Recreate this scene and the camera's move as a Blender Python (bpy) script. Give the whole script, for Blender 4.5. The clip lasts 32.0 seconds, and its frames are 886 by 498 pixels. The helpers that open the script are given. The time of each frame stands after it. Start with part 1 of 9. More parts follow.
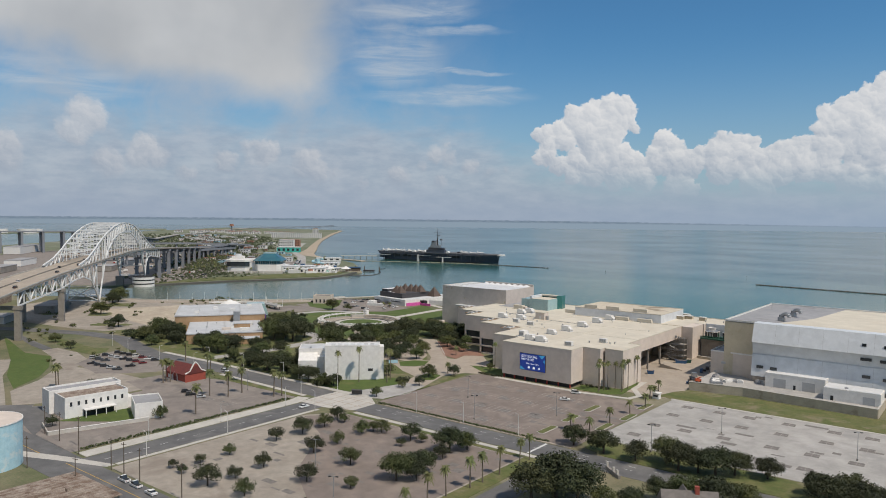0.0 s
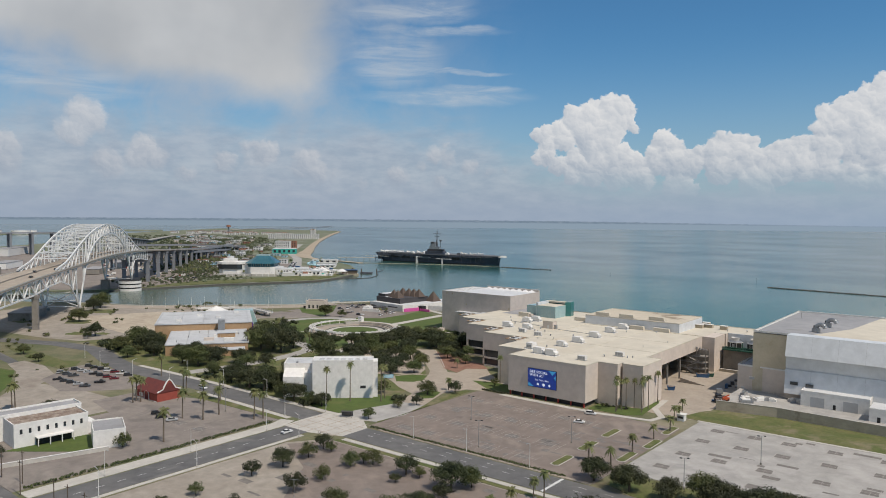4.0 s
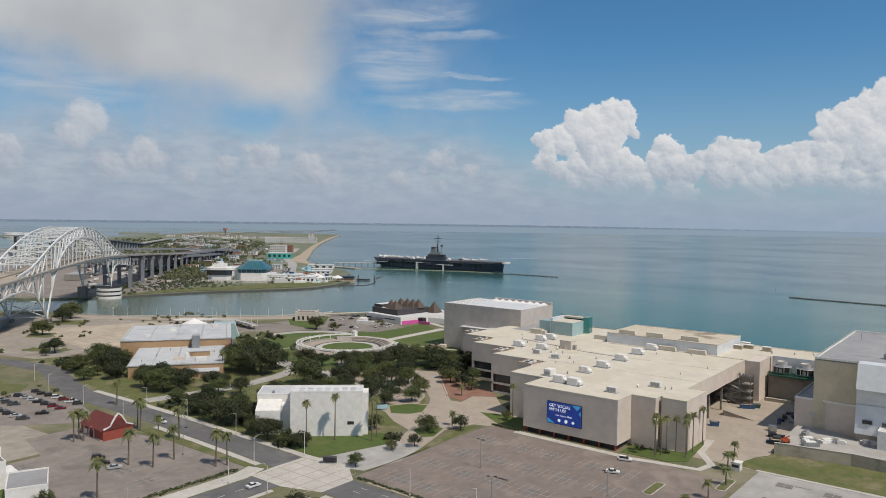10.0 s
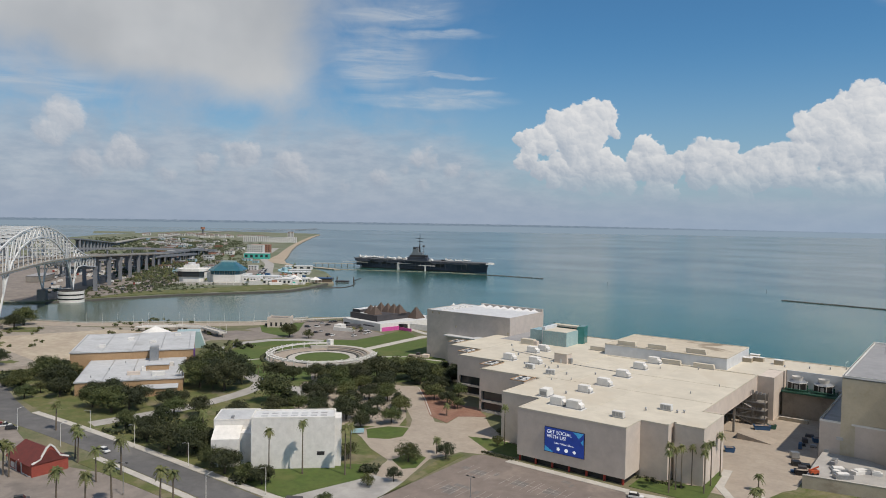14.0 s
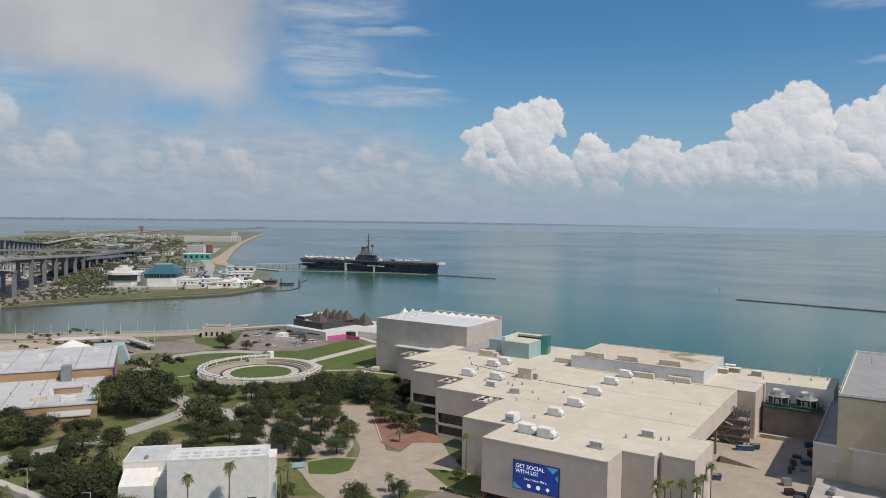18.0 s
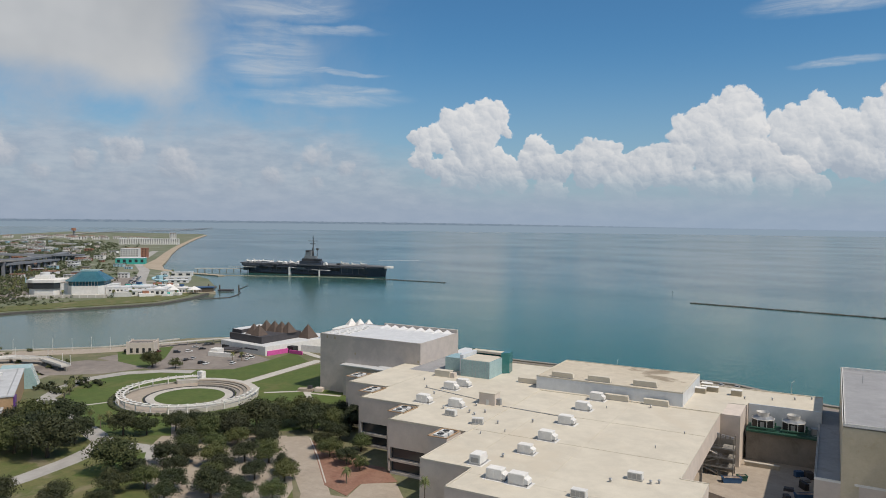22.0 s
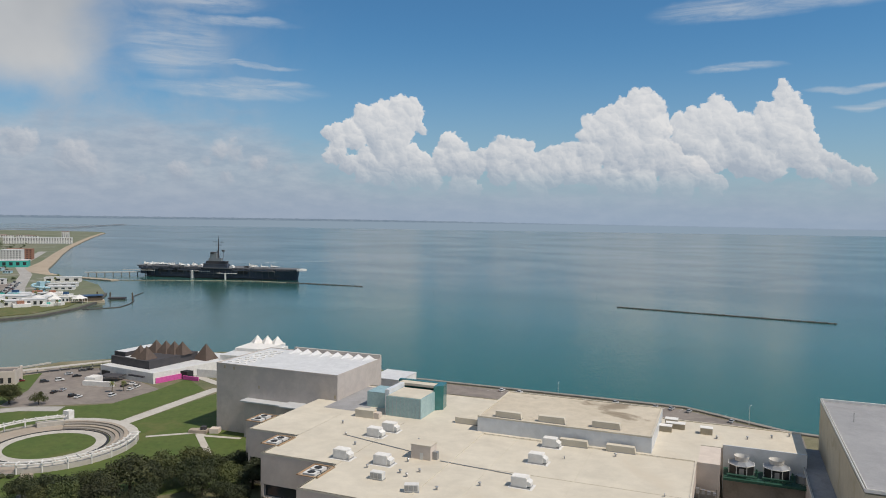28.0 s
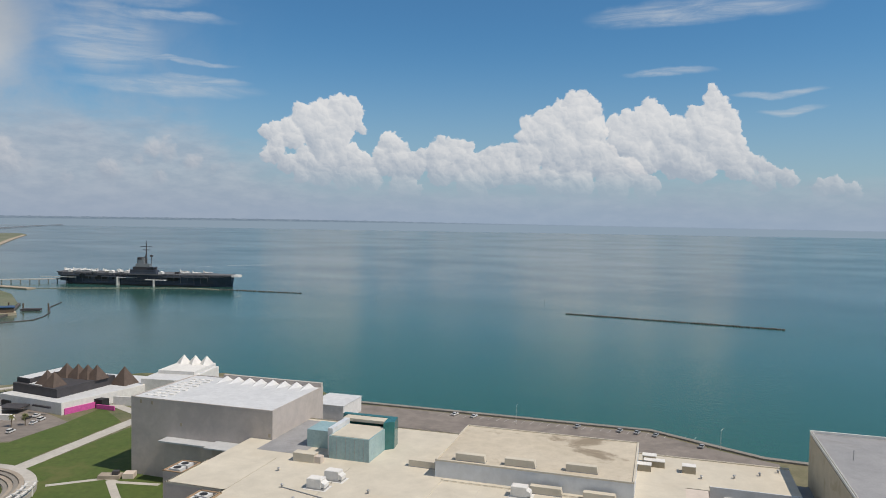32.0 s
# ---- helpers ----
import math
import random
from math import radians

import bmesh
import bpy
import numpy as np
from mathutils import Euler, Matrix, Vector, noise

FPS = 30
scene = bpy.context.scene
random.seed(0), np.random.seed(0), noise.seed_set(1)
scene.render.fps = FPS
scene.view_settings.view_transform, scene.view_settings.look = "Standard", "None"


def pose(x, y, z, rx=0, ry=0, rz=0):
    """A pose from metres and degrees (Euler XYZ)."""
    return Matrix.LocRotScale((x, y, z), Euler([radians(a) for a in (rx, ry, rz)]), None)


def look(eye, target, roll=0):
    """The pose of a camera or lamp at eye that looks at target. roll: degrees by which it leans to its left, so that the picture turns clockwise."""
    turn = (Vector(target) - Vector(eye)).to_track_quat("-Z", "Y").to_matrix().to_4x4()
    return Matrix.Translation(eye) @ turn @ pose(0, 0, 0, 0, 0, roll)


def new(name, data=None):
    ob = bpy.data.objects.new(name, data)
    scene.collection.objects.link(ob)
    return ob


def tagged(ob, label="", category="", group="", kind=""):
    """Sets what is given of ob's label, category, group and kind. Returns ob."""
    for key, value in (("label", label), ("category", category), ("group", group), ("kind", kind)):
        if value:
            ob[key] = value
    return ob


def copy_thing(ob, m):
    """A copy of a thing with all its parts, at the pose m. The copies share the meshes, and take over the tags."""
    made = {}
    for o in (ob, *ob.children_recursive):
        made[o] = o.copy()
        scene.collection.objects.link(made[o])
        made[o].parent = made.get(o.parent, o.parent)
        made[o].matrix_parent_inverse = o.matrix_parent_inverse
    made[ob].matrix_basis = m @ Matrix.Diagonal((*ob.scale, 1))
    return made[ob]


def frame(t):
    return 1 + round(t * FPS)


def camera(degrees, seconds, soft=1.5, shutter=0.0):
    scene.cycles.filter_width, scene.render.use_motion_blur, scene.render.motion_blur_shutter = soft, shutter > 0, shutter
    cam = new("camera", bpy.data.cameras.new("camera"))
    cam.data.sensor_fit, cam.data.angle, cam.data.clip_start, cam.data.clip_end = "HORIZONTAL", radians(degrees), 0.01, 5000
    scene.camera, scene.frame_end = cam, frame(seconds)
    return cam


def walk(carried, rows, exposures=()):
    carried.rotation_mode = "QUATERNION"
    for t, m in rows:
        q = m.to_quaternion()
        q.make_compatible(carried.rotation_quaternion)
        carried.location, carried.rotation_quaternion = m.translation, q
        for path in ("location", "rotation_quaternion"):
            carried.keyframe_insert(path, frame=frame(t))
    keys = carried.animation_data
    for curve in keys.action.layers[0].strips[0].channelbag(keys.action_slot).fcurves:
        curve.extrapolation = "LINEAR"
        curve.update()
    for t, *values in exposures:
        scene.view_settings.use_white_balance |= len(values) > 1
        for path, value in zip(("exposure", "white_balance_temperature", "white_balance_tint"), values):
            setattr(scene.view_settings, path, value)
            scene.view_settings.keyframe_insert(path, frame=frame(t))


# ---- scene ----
cam = camera(62.79, 32.0, soft=0.95)
# seconds, eye, heading to the right of +y, pitch up, roll
PATH = [
    (0, 212.78, -324.57, 86.83, -38.052, -2.727, 0.62),
    (0.5, 210.24, -321.29, 86.95, -38.022, -2.769, 0.58),
    (1, 207.58, -317.90, 87.04, -38.007, -2.796, 0.55),
    (1.5, 204.83, -314.42, 87.10, -37.992, -2.807, 0.52),
    (2, 202.01, -310.87, 87.13, -37.997, -2.786, 0.51),
    (2.5, 199.14, -307.27, 87.14, -38.019, -2.760, 0.51),
    (3, 196.23, -303.65, 87.14, -38.027, -2.749, 0.52),
    (3.5, 193.29, -300.01, 87.12, -38.009, -2.728, 0.52),
    (4, 190.35, -296.37, 87.09, -38.000, -2.700, 0.53),
    (4.5, 187.39, -292.73, 87.05, -37.998, -2.693, 0.53),
    (5, 184.44, -289.10, 87.01, -38.005, -2.664, 0.54),
    (5.5, 181.49, -285.49, 86.96, -38.015, -2.603, 0.55),
    (6, 178.54, -281.90, 86.92, -38.030, -2.525, 0.57),
    (6.5, 175.61, -278.32, 86.88, -38.031, -2.493, 0.58),
    (7, 172.69, -274.77, 86.84, -38.036, -2.471, 0.59),
    (7.5, 169.79, -271.24, 86.81, -38.061, -2.445, 0.61),
    (8, 166.89, -267.73, 86.79, -38.087, -2.412, 0.65),
    (8.5, 164.01, -264.23, 86.78, -38.103, -2.382, 0.69),
    (9, 161.14, -260.76, 86.77, -38.090, -2.375, 0.74),
    (9.5, 158.28, -257.29, 86.78, -38.047, -2.387, 0.77),
    (10, 155.44, -253.84, 86.80, -38.035, -2.376, 0.78),
    (10.5, 152.60, -250.40, 86.84, -38.043, -2.346, 0.77),
    (11, 149.77, -246.97, 86.88, -38.039, -2.346, 0.75),
    (11.5, 146.95, -243.54, 86.94, -38.039, -2.363, 0.75),
    (12, 144.14, -240.11, 87.02, -37.974, -2.382, 0.77),
    (12.5, 141.33, -236.68, 87.11, -37.831, -2.414, 0.81),
    (13, 138.53, -233.25, 87.22, -37.561, -2.445, 0.86),
    (13.5, 135.74, -229.82, 87.34, -37.117, -2.438, 0.90),
    (14, 132.96, -226.38, 87.48, -36.585, -2.421, 0.94),
    (14.5, 130.18, -222.93, 87.63, -36.058, -2.426, 0.96),
    (15, 127.41, -219.47, 87.79, -35.545, -2.441, 0.93),
    (15.5, 124.65, -216.00, 87.97, -35.021, -2.488, 0.84),
    (16, 121.90, -212.52, 88.17, -34.512, -2.524, 0.77),
    (16.5, 119.16, -209.03, 88.38, -34.018, -2.545, 0.75),
    (17, 116.44, -205.52, 88.60, -33.538, -2.559, 0.74),
    (17.5, 113.73, -202.00, 88.83, -33.049, -2.555, 0.76),
    (18, 111.03, -198.46, 89.08, -32.545, -2.548, 0.78),
    (18.5, 108.35, -194.90, 89.34, -32.040, -2.535, 0.80),
    (19, 105.70, -191.33, 89.62, -31.522, -2.527, 0.81),
    (19.5, 103.06, -187.74, 89.90, -30.985, -2.508, 0.81),
    (20, 100.44, -184.13, 90.19, -30.450, -2.490, 0.81),
    (20.5, 97.85, -180.51, 90.50, -29.946, -2.494, 0.79),
    (21, 95.29, -176.86, 90.81, -29.428, -2.497, 0.77),
    (21.5, 92.75, -173.19, 91.14, -28.887, -2.486, 0.75),
    (22, 90.24, -169.50, 91.48, -28.357, -2.461, 0.72),
    (22.5, 87.76, -165.80, 91.82, -27.826, -2.426, 0.70),
    (23, 85.31, -162.07, 92.18, -27.304, -2.393, 0.70),
    (23.5, 82.88, -158.32, 92.54, -26.767, -2.361, 0.73),
    (24, 80.50, -154.54, 92.92, -26.197, -2.346, 0.76),
    (24.5, 78.14, -150.75, 93.30, -25.630, -2.366, 0.79),
    (25, 75.81, -146.93, 93.69, -25.086, -2.402, 0.80),
    (25.5, 73.52, -143.10, 94.10, -24.515, -2.440, 0.82),
    (26, 71.25, -139.25, 94.51, -23.936, -2.479, 0.83),
    (26.5, 69.02, -135.38, 94.94, -23.342, -2.518, 0.84),
    (27, 66.82, -131.50, 95.38, -22.763, -2.561, 0.86),
    (27.5, 64.65, -127.61, 95.83, -22.201, -2.604, 0.88),
    (28, 62.51, -123.72, 96.29, -21.651, -2.647, 0.89),
    (28.5, 60.41, -119.83, 96.77, -21.082, -2.636, 0.90),
    (29, 58.33, -115.95, 97.27, -20.484, -2.613, 0.91),
    (29.5, 56.29, -112.10, 97.79, -19.898, -2.641, 0.94),
    (30, 54.28, -108.28, 98.32, -19.316, -2.668, 0.96),
    (30.5, 52.31, -104.50, 98.88, -18.718, -2.622, 0.98),
    (31, 50.38, -100.80, 99.46, -18.113, -2.562, 1.00),
    (31.5, 48.49, -97.18, 100.07, -17.522, -2.558, 0.99),
    (32, 46.65, -93.67, 100.71, -16.945, -2.569, 0.95),
]
walk(cam, [(t, pose(x, y, z, 90 + pitch, 0, -heading) @ pose(0, 0, 0, 0, 0, roll)) for t, x, y, z, heading, pitch, roll in PATH])

# ---- world, sun, exposure ----
SUN_FROM = (0.9968, -0.08)      # level direction towards the sun
SUN_HEIGHT = 56.0
scene.view_settings.exposure = -0.22
sun = new("sun", bpy.data.lights.new("sun", "SUN"))
sun.data.energy, sun.data.angle, sun.data.color = 4.7, radians(0.6), (1.0, 0.895, 0.765)
_c, _s = math.cos(radians(SUN_HEIGHT)), math.sin(radians(SUN_HEIGHT))
sun.matrix_world = look((400 * SUN_FROM[0] * _c, 400 * SUN_FROM[1] * _c, 400 * _s), (0, 0, 0))


class Nodes:
    """Short hand for a node tree."""

    def __init__(self, tree):
        self.tree = tree

    def add(self, kind, **values):
        node = self.tree.nodes.new(kind)
        for key, value in values.items():
            setattr(node, key, value)
        return node

    def put(self, socket, value):
        if isinstance(value, bpy.types.NodeSocket):
            self.tree.links.new(value, socket)
        elif value is not None:
            socket.default_value = value

    def math(self, op, a, b=None, c=None, clamp=False):
        node = self.add("ShaderNodeMath", operation=op, use_clamp=clamp)
        for socket, value in zip(node.inputs, (a, b, c)):
            self.put(socket, value)
        return node.outputs[0]

    def step(self, value, low, high, to_low=0.0, to_high=1.0):
        node = self.add("ShaderNodeMapRange", interpolation_type="SMOOTHSTEP")
        for socket, v in zip(node.inputs, (value, low, high, to_low, to_high)):
            self.put(socket, v)
        return node.outputs[0]

    def mix(self, factor, a, b):
        node = self.add("ShaderNodeMix", data_type="RGBA")
        self.put(node.inputs[0], factor)
        self.put(node.inputs[6], (*a, 1) if isinstance(a, tuple) else a)
        self.put(node.inputs[7], (*b, 1) if isinstance(b, tuple) else b)
        return node.outputs[2]

    def noise(self, vector, scale, detail=4.0, rough=0.5, distort=0.0, kind="FBM"):
        node = self.add("ShaderNodeTexNoise")
        node.noise_type = kind
        node.normalize = True
        self.put(node.inputs["Vector"], vector)
        for key, value in (("Scale", scale), ("Detail", detail), ("Roughness", rough), ("Distortion", distort)):
            self.put(node.inputs[key], value)
        return node.outputs[0]

    def xyz(self, x, y, z=0.0):
        node = self.add("ShaderNodeCombineXYZ")
        for socket, value in zip(node.inputs, (x, y, z)):
            self.put(socket, value)
        return node.outputs[0]

    def ramp(self, factor, stops):
        node = self.add("ShaderNodeValToRGB")
        self.put(node.inputs[0], factor)
        els = node.color_ramp.elements
        while len(els) < len(stops):
            els.new(0.5)
        for el, (pos, v) in zip(els, stops):
            el.position = pos
            el.color = (v, v, v, 1) if not isinstance(v, tuple) else (*v, 1)
        return node.outputs[0]


# Cumulus heads as (heading, height, radius) in degrees
CLOUD_HEAD = [(11.2, 8.3, 0.89), (12.1, 8.5, 0.58), (12.4, 7.9, 0.58), (11.7, 7.6, 1.16), (9.8, 7.5, 1.20), (8.5, 7.5, 0.89), (9.6, 6.6, 1.43), (11.2, 6.7, 1.07),
    (12.8, 6.8, 0.49), (6.4, 6.4, 0.71), (5.7, 6.2, 0.58), (7.3, 6.8, 0.62), (7.7, 6.0, 0.98), (10.0, 5.3, 1.20), (11.2, 5.5, 0.89), (11.7, 4.6, 1.16), (12.6, 3.9, 1.20),
    (13.4, 3.3, 1.07), (14.0, 2.6, 0.62), (10.4, 4.1, 1.25), (9.0, 4.3, 0.98), (6.2, 4.6, 0.80), (7.5, 3.8, 0.80), (8.4, 3.1, 0.67), (9.7, 3.0, 0.80), (11.8, 3.0, 0.98),
    (6.4, 5.6, 0.80)]
CLOUD_LOW = [(15.2, 5.7, 0.80), (16.0, 5.2, 0.58), (14.5, 4.9, 0.67), (14.6, 4.1, 0.89), (15.9, 4.1, 1.07), (19.2, 5.6, 0.67), (20.1, 5.5, 0.80), (21.2, 5.3, 0.58),
    (18.9, 4.9, 0.98), (17.8, 4.8, 0.58), (20.6, 4.2, 1.25), (19.2, 3.7, 1.07), (22.1, 4.2, 0.89), (16.3, 2.4, 0.98), (17.2, 2.0, 0.58), (21.7, 2.5, 1.16),
    (23.3, 4.7, 0.80), (24.2, 5.2, 0.62), (24.9, 5.4, 0.62), (23.1, 3.6, 1.16), (24.6, 3.9, 1.25), (17.1, 3.9, 0.89)]
CLOUD_TOWER = [(25.5, 6.3, 0.58), (26.1, 7.1, 0.67), (26.9, 7.7, 0.62), (27.7, 8.0, 0.58), (28.4, 8.5, 0.67), (29.3, 9.1, 0.67), (30.0, 9.3, 0.58), (30.5, 8.8, 0.62),
    (31.0, 8.3, 0.67), (31.4, 7.6, 0.49), (29.5, 7.8, 1.43), (28.0, 6.9, 1.25), (27.0, 6.2, 1.07), (30.7, 6.5, 1.25), (28.5, 5.3, 1.61), (30.7, 5.0, 1.47),
    (31.8, 4.4, 1.25), (33.3, 3.7, 1.07), (34.1, 3.1, 0.80), (26.0, 5.0, 1.12), (26.0, 3.5, 0.98), (27.8, 2.9, 1.16), (29.9, 2.7, 1.16), (35.0, 2.3, 0.89),
    (32.5, 2.5, 1.16)]
CLOUD_SHOULDER = [(32.5, 7.1, 0.71), (33.5, 7.5, 0.71), (34.6, 7.9, 0.54), (35.1, 8.3, 0.62), (35.8, 7.9, 0.54), (34.8, 6.9, 1.38), (33.5, 6.0, 1.25), (36.1, 6.2, 1.38),
    (37.0, 7.0, 0.62), (34.8, 4.9, 1.34), (37.2, 4.7, 1.34)]
CLOUD_EAST = [(39.4, 9.5, 0.45), (39.7, 9.0, 0.58), (39.2, 8.7, 0.54), (39.9, 8.3, 0.80), (38.7, 8.0, 0.58), (38.1, 7.8, 0.58), (40.4, 7.8, 0.58), (40.9, 7.5, 0.45),
    (40.7, 6.8, 0.71), (41.2, 6.5, 0.36), (41.2, 5.7, 0.62), (41.7, 4.9, 0.62), (42.1, 4.4, 0.54), (42.7, 4.1, 0.58), (43.3, 3.8, 0.58), (43.9, 3.4, 0.54),
    (44.7, 3.2, 0.62), (45.2, 2.9, 0.40), (39.2, 6.6, 1.52), (37.7, 6.1, 1.25), (40.2, 5.2, 1.29), (41.4, 3.9, 0.98), (43.2, 3.1, 0.80), (47.6, 2.5, 0.67),
    (46.9, 2.3, 0.58), (48.8, 2.2, 0.62), (38.8, 4.1, 1.16)]
CLOUD_WEST = [(-27.8, 6.8, 1.25), (-28.5, 5.7, 1.16), (-27.2, 6.5, 0.89), (-27.5, 7.5, 0.62), (-24.0, 4.5, 1.16), (-24.6, 4.0, 0.89), (-23.0, 3.9, 0.80),
    (-26.4, 3.4, 1.07), (-21.1, 2.7, 0.80), (-15.4, 4.5, 1.12), (-16.6, 5.1, 0.71), (-16.2, 4.1, 0.80), (-12.2, 4.0, 1.12), (-11.5, 3.2, 0.98), (-10.2, 2.9, 0.58),
    (-12.9, 3.4, 0.80), (-18.3, 3.8, 0.89), (-32.9, 4.3, 1.16), (-32.6, 3.3, 0.98)]
CLOUD_MID = [(-2.3, 4.7, 0.80), (-1.6, 5.1, 0.54), (-3.4, 3.7, 0.54), (-1.3, 4.2, 0.67), (0.4, 3.7, 0.71), (1.8, 3.4, 0.49), (3.1, 3.6, 0.36), (-5.2, 2.8, 0.89),
    (-1.9, 2.4, 0.71), (-8.1, 2.3, 0.62)]
# Streaks of cirrus as (heading, height, half length, half thickness) in degrees
CIRRUS = [(-4.2, 15.4, 4.01, 0.62), (-2.4, 16.1, 2.68, 0.54), (-2.4, 14.1, 4.46, 0.36), (0.7, 14.3, 1.56, 0.27), (-0.2, 10.9, 3.12, 0.18), (-1.5, 9.1, 5.35, 0.58),
    (1.2, 9.7, 2.68, 0.27), (-5.5, 11.9, 3.12, 1.78), (-29.2, 9.7, 4.01, 0.62), (-29.6, 8.6, 4.91, 0.54)]
CIRRUS_EAST = [(35.3, 14.9, 4.01, 0.62), (39.6, 15.2, 5.35, 0.71), (44.0, 9.1, 2.45, 0.22), (45.0, 7.9, 1.78, 0.22), (36.4, 10.9, 2.68, 0.27)]


def build_world():
    world = bpy.data.worlds.new("sky")
    scene.world = world
    world.use_nodes = True
    n = Nodes(world.node_tree)
    n.tree.nodes.clear()
    sky = n.add("ShaderNodeTexSky", sky_type="NISHITA", sun_disc=False, sun_elevation=radians(SUN_HEIGHT),
                sun_rotation=math.atan2(SUN_FROM[0], SUN_FROM[1]), altitude=90, air_density=1.0, dust_density=0.6, ozone_density=2.5)
    turn = n.add("ShaderNodeVectorRotate", rotation_type="Z_AXIS")
    coord = n.add("ShaderNodeTexCoord")
    n.put(turn.inputs["Vector"], coord.outputs["Generated"])
    turn.inputs["Angle"].default_value = radians(-36.4)
    sep = n.add("ShaderNodeSeparateXYZ")
    n.put(sep.inputs[0], turn.outputs[0])
    x, y, z = sep.outputs
    az = n.math("MULTIPLY", n.math("ARCTAN2", x, y), 57.2958)
    el = n.math("MULTIPLY", n.math("ARCSINE", z), 57.2958)
    flat = n.xyz(n.math("MULTIPLY", az, 0.1), n.math("MULTIPLY", el, 0.1))
    spot = n.xyz(az, el)

    def vector(op, a, b=None, c=None, out=0):
        node = n.add("ShaderNodeVectorMath", operation=op)
        for socket, value in zip(node.inputs, (a, b, c)):
            n.put(socket, value)
        return node.outputs[out]

    def warped(p, scale, detail, rough, amount):
        node = n.add("ShaderNodeTexNoise")
        n.put(node.inputs["Vector"], p)
        for key, value in (("Scale", scale), ("Detail", detail), ("Roughness", rough)):
            node.inputs[key].default_value = value
        shift = vector("SUBTRACT", node.outputs["Color"], (0.5, 0.5, 0.5))
        return vector("MULTIPLY_ADD", shift, (amount, amount, 0.0), p)

    def cells(p, scale):
        """Round puffs: distance to the nearest centre and the way from it."""
        node = n.add("ShaderNodeTexVoronoi", voronoi_dimensions="2D", feature="SMOOTH_F1")
        n.put(node.inputs["Vector"], p)
        node.inputs["Smoothness"].default_value = 0.7
        node.inputs["Scale"].default_value = scale
        away = vector("MULTIPLY", vector("SUBTRACT", p, node.outputs["Position"]), (scale, scale, 0.0))
        return node.outputs["Distance"], away

    deep = n.add("ShaderNodeMix", data_type="RGBA", blend_type="MULTIPLY")
    deep.inputs[0].default_value = 1.0
    n.put(deep.inputs[6], sky.outputs[0])
    deep.inputs[7].default_value = (0.49, 0.885, 1.09, 1)
    color = deep.outputs[2]
    # thin high veil and whitening towards the horizon
    haze = n.math("POWER", n.math("SUBTRACT", 1.0, n.step(el, -1.0, 16.0)), 1.6)
    color = n.mix(n.math("MULTIPLY", haze, 0.72), color, (4.4, 5.2, 6.1))
    # streaks of cirrus
    long = n.xyz(n.math("MULTIPLY", az, 0.10), n.math("ADD", n.math("MULTIPLY", el, 0.75), n.math("MULTIPLY", az, -0.02)))
    thread = n.step(n.noise(long, 1.6, 7, 0.66, 0.7), 0.34, 0.72)
    bent = warped(spot, 0.2, 5, 0.5, 1.5)
    veil = None
    for a, e, w, h in CIRRUS + CIRRUS_EAST:
        d = vector("MULTIPLY_ADD", bent, (1 / w, 1 / h, 0.0), (-a / w, -e / h, 0.0))
        one = n.math("SUBTRACT", 1.15, vector("DOT_PRODUCT", d, d, out=1))
        veil = one if veil is None else n.math("MAXIMUM", veil, one)
    streak = n.math("MULTIPLY", n.step(veil, -0.9, 1.2), n.math("MULTIPLY_ADD", thread, 0.75, 0.25))
    color = n.mix(n.math("MULTIPLY", streak, 0.62), color, (6.6, 7.0, 7.4))
    # milky western sky
    west = n.math("SUBTRACT", 1.0, n.step(az, -14, 8))
    wisps = n.noise(flat, 1.6, 6, 0.6, 0.4)
    milk = n.math("MULTIPLY", west, n.step(wisps, 0.3, 0.72))
    color = n.mix(n.math("MULTIPLY", milk, 0.70), color, (4.6, 5.15, 5.95))
    # low grey-blue layer behind the heaps
    lay = n.xyz(n.math("MULTIPLY", az, 0.22), n.math("MULTIPLY", el, 0.62))
    low = n.math("ADD", n.math("SUBTRACT", n.math("SUBTRACT", 7.6, n.math("MULTIPLY", n.step(az, -2, 12), 4.6)), el), n.math("MULTIPLY", n.math("SUBTRACT", n.noise(lay, 1.0, 6, 0.58), 0.5), 5.5))
    color = n.mix(n.math("MULTIPLY", n.step(low, -0.8, 3.4), 0.74), color, n.mix(n.step(n.noise(lay, 1.9, 6, 0.6), 0.3, 0.72), (3.7, 4.35, 5.4), (5.2, 5.65, 6.4)))

    p = warped(warped(spot, 0.45, 3, 0.5, 1.0), 1.8, 6, 0.66, 0.64)
    wide = n.noise(spot, 0.42, 5, 0.6)
    puff_a, way_a = cells(p, 1.05)
    puff_b, way_b = cells(p, 2.7)
    puff_c, way_c = cells(p, 6.0)

    def heap(color, spots, soft, bright, dark, amount, base):
        high = facing = None
        for a, e, r in spots:
            r *= 1.22
            d = vector("MULTIPLY_ADD", p, (1 / r, 1 / r, 0.0), (-a / r, -e / r, 0.0))
            h = n.math("MULTIPLY_ADD", vector("DOT_PRODUCT", d, d, out=1), -r, r)
            if high is None:
                high, facing = h, d
                continue
            over = n.math("MULTIPLY_ADD", n.math("SUBTRACT", h, high), 1.3, 0.5)
            node = n.add("ShaderNodeMix", data_type="VECTOR")
            n.put(node.inputs[0], over)
            n.put(node.inputs[4], facing)
            n.put(node.inputs[5], d)
            facing = node.outputs[1]
            high = n.math("SMOOTH_MAX", high, h, 0.4)
        rim = n.math("MULTIPLY_ADD", n.math("SUBTRACT", 0.36, puff_a), 0.5, high)
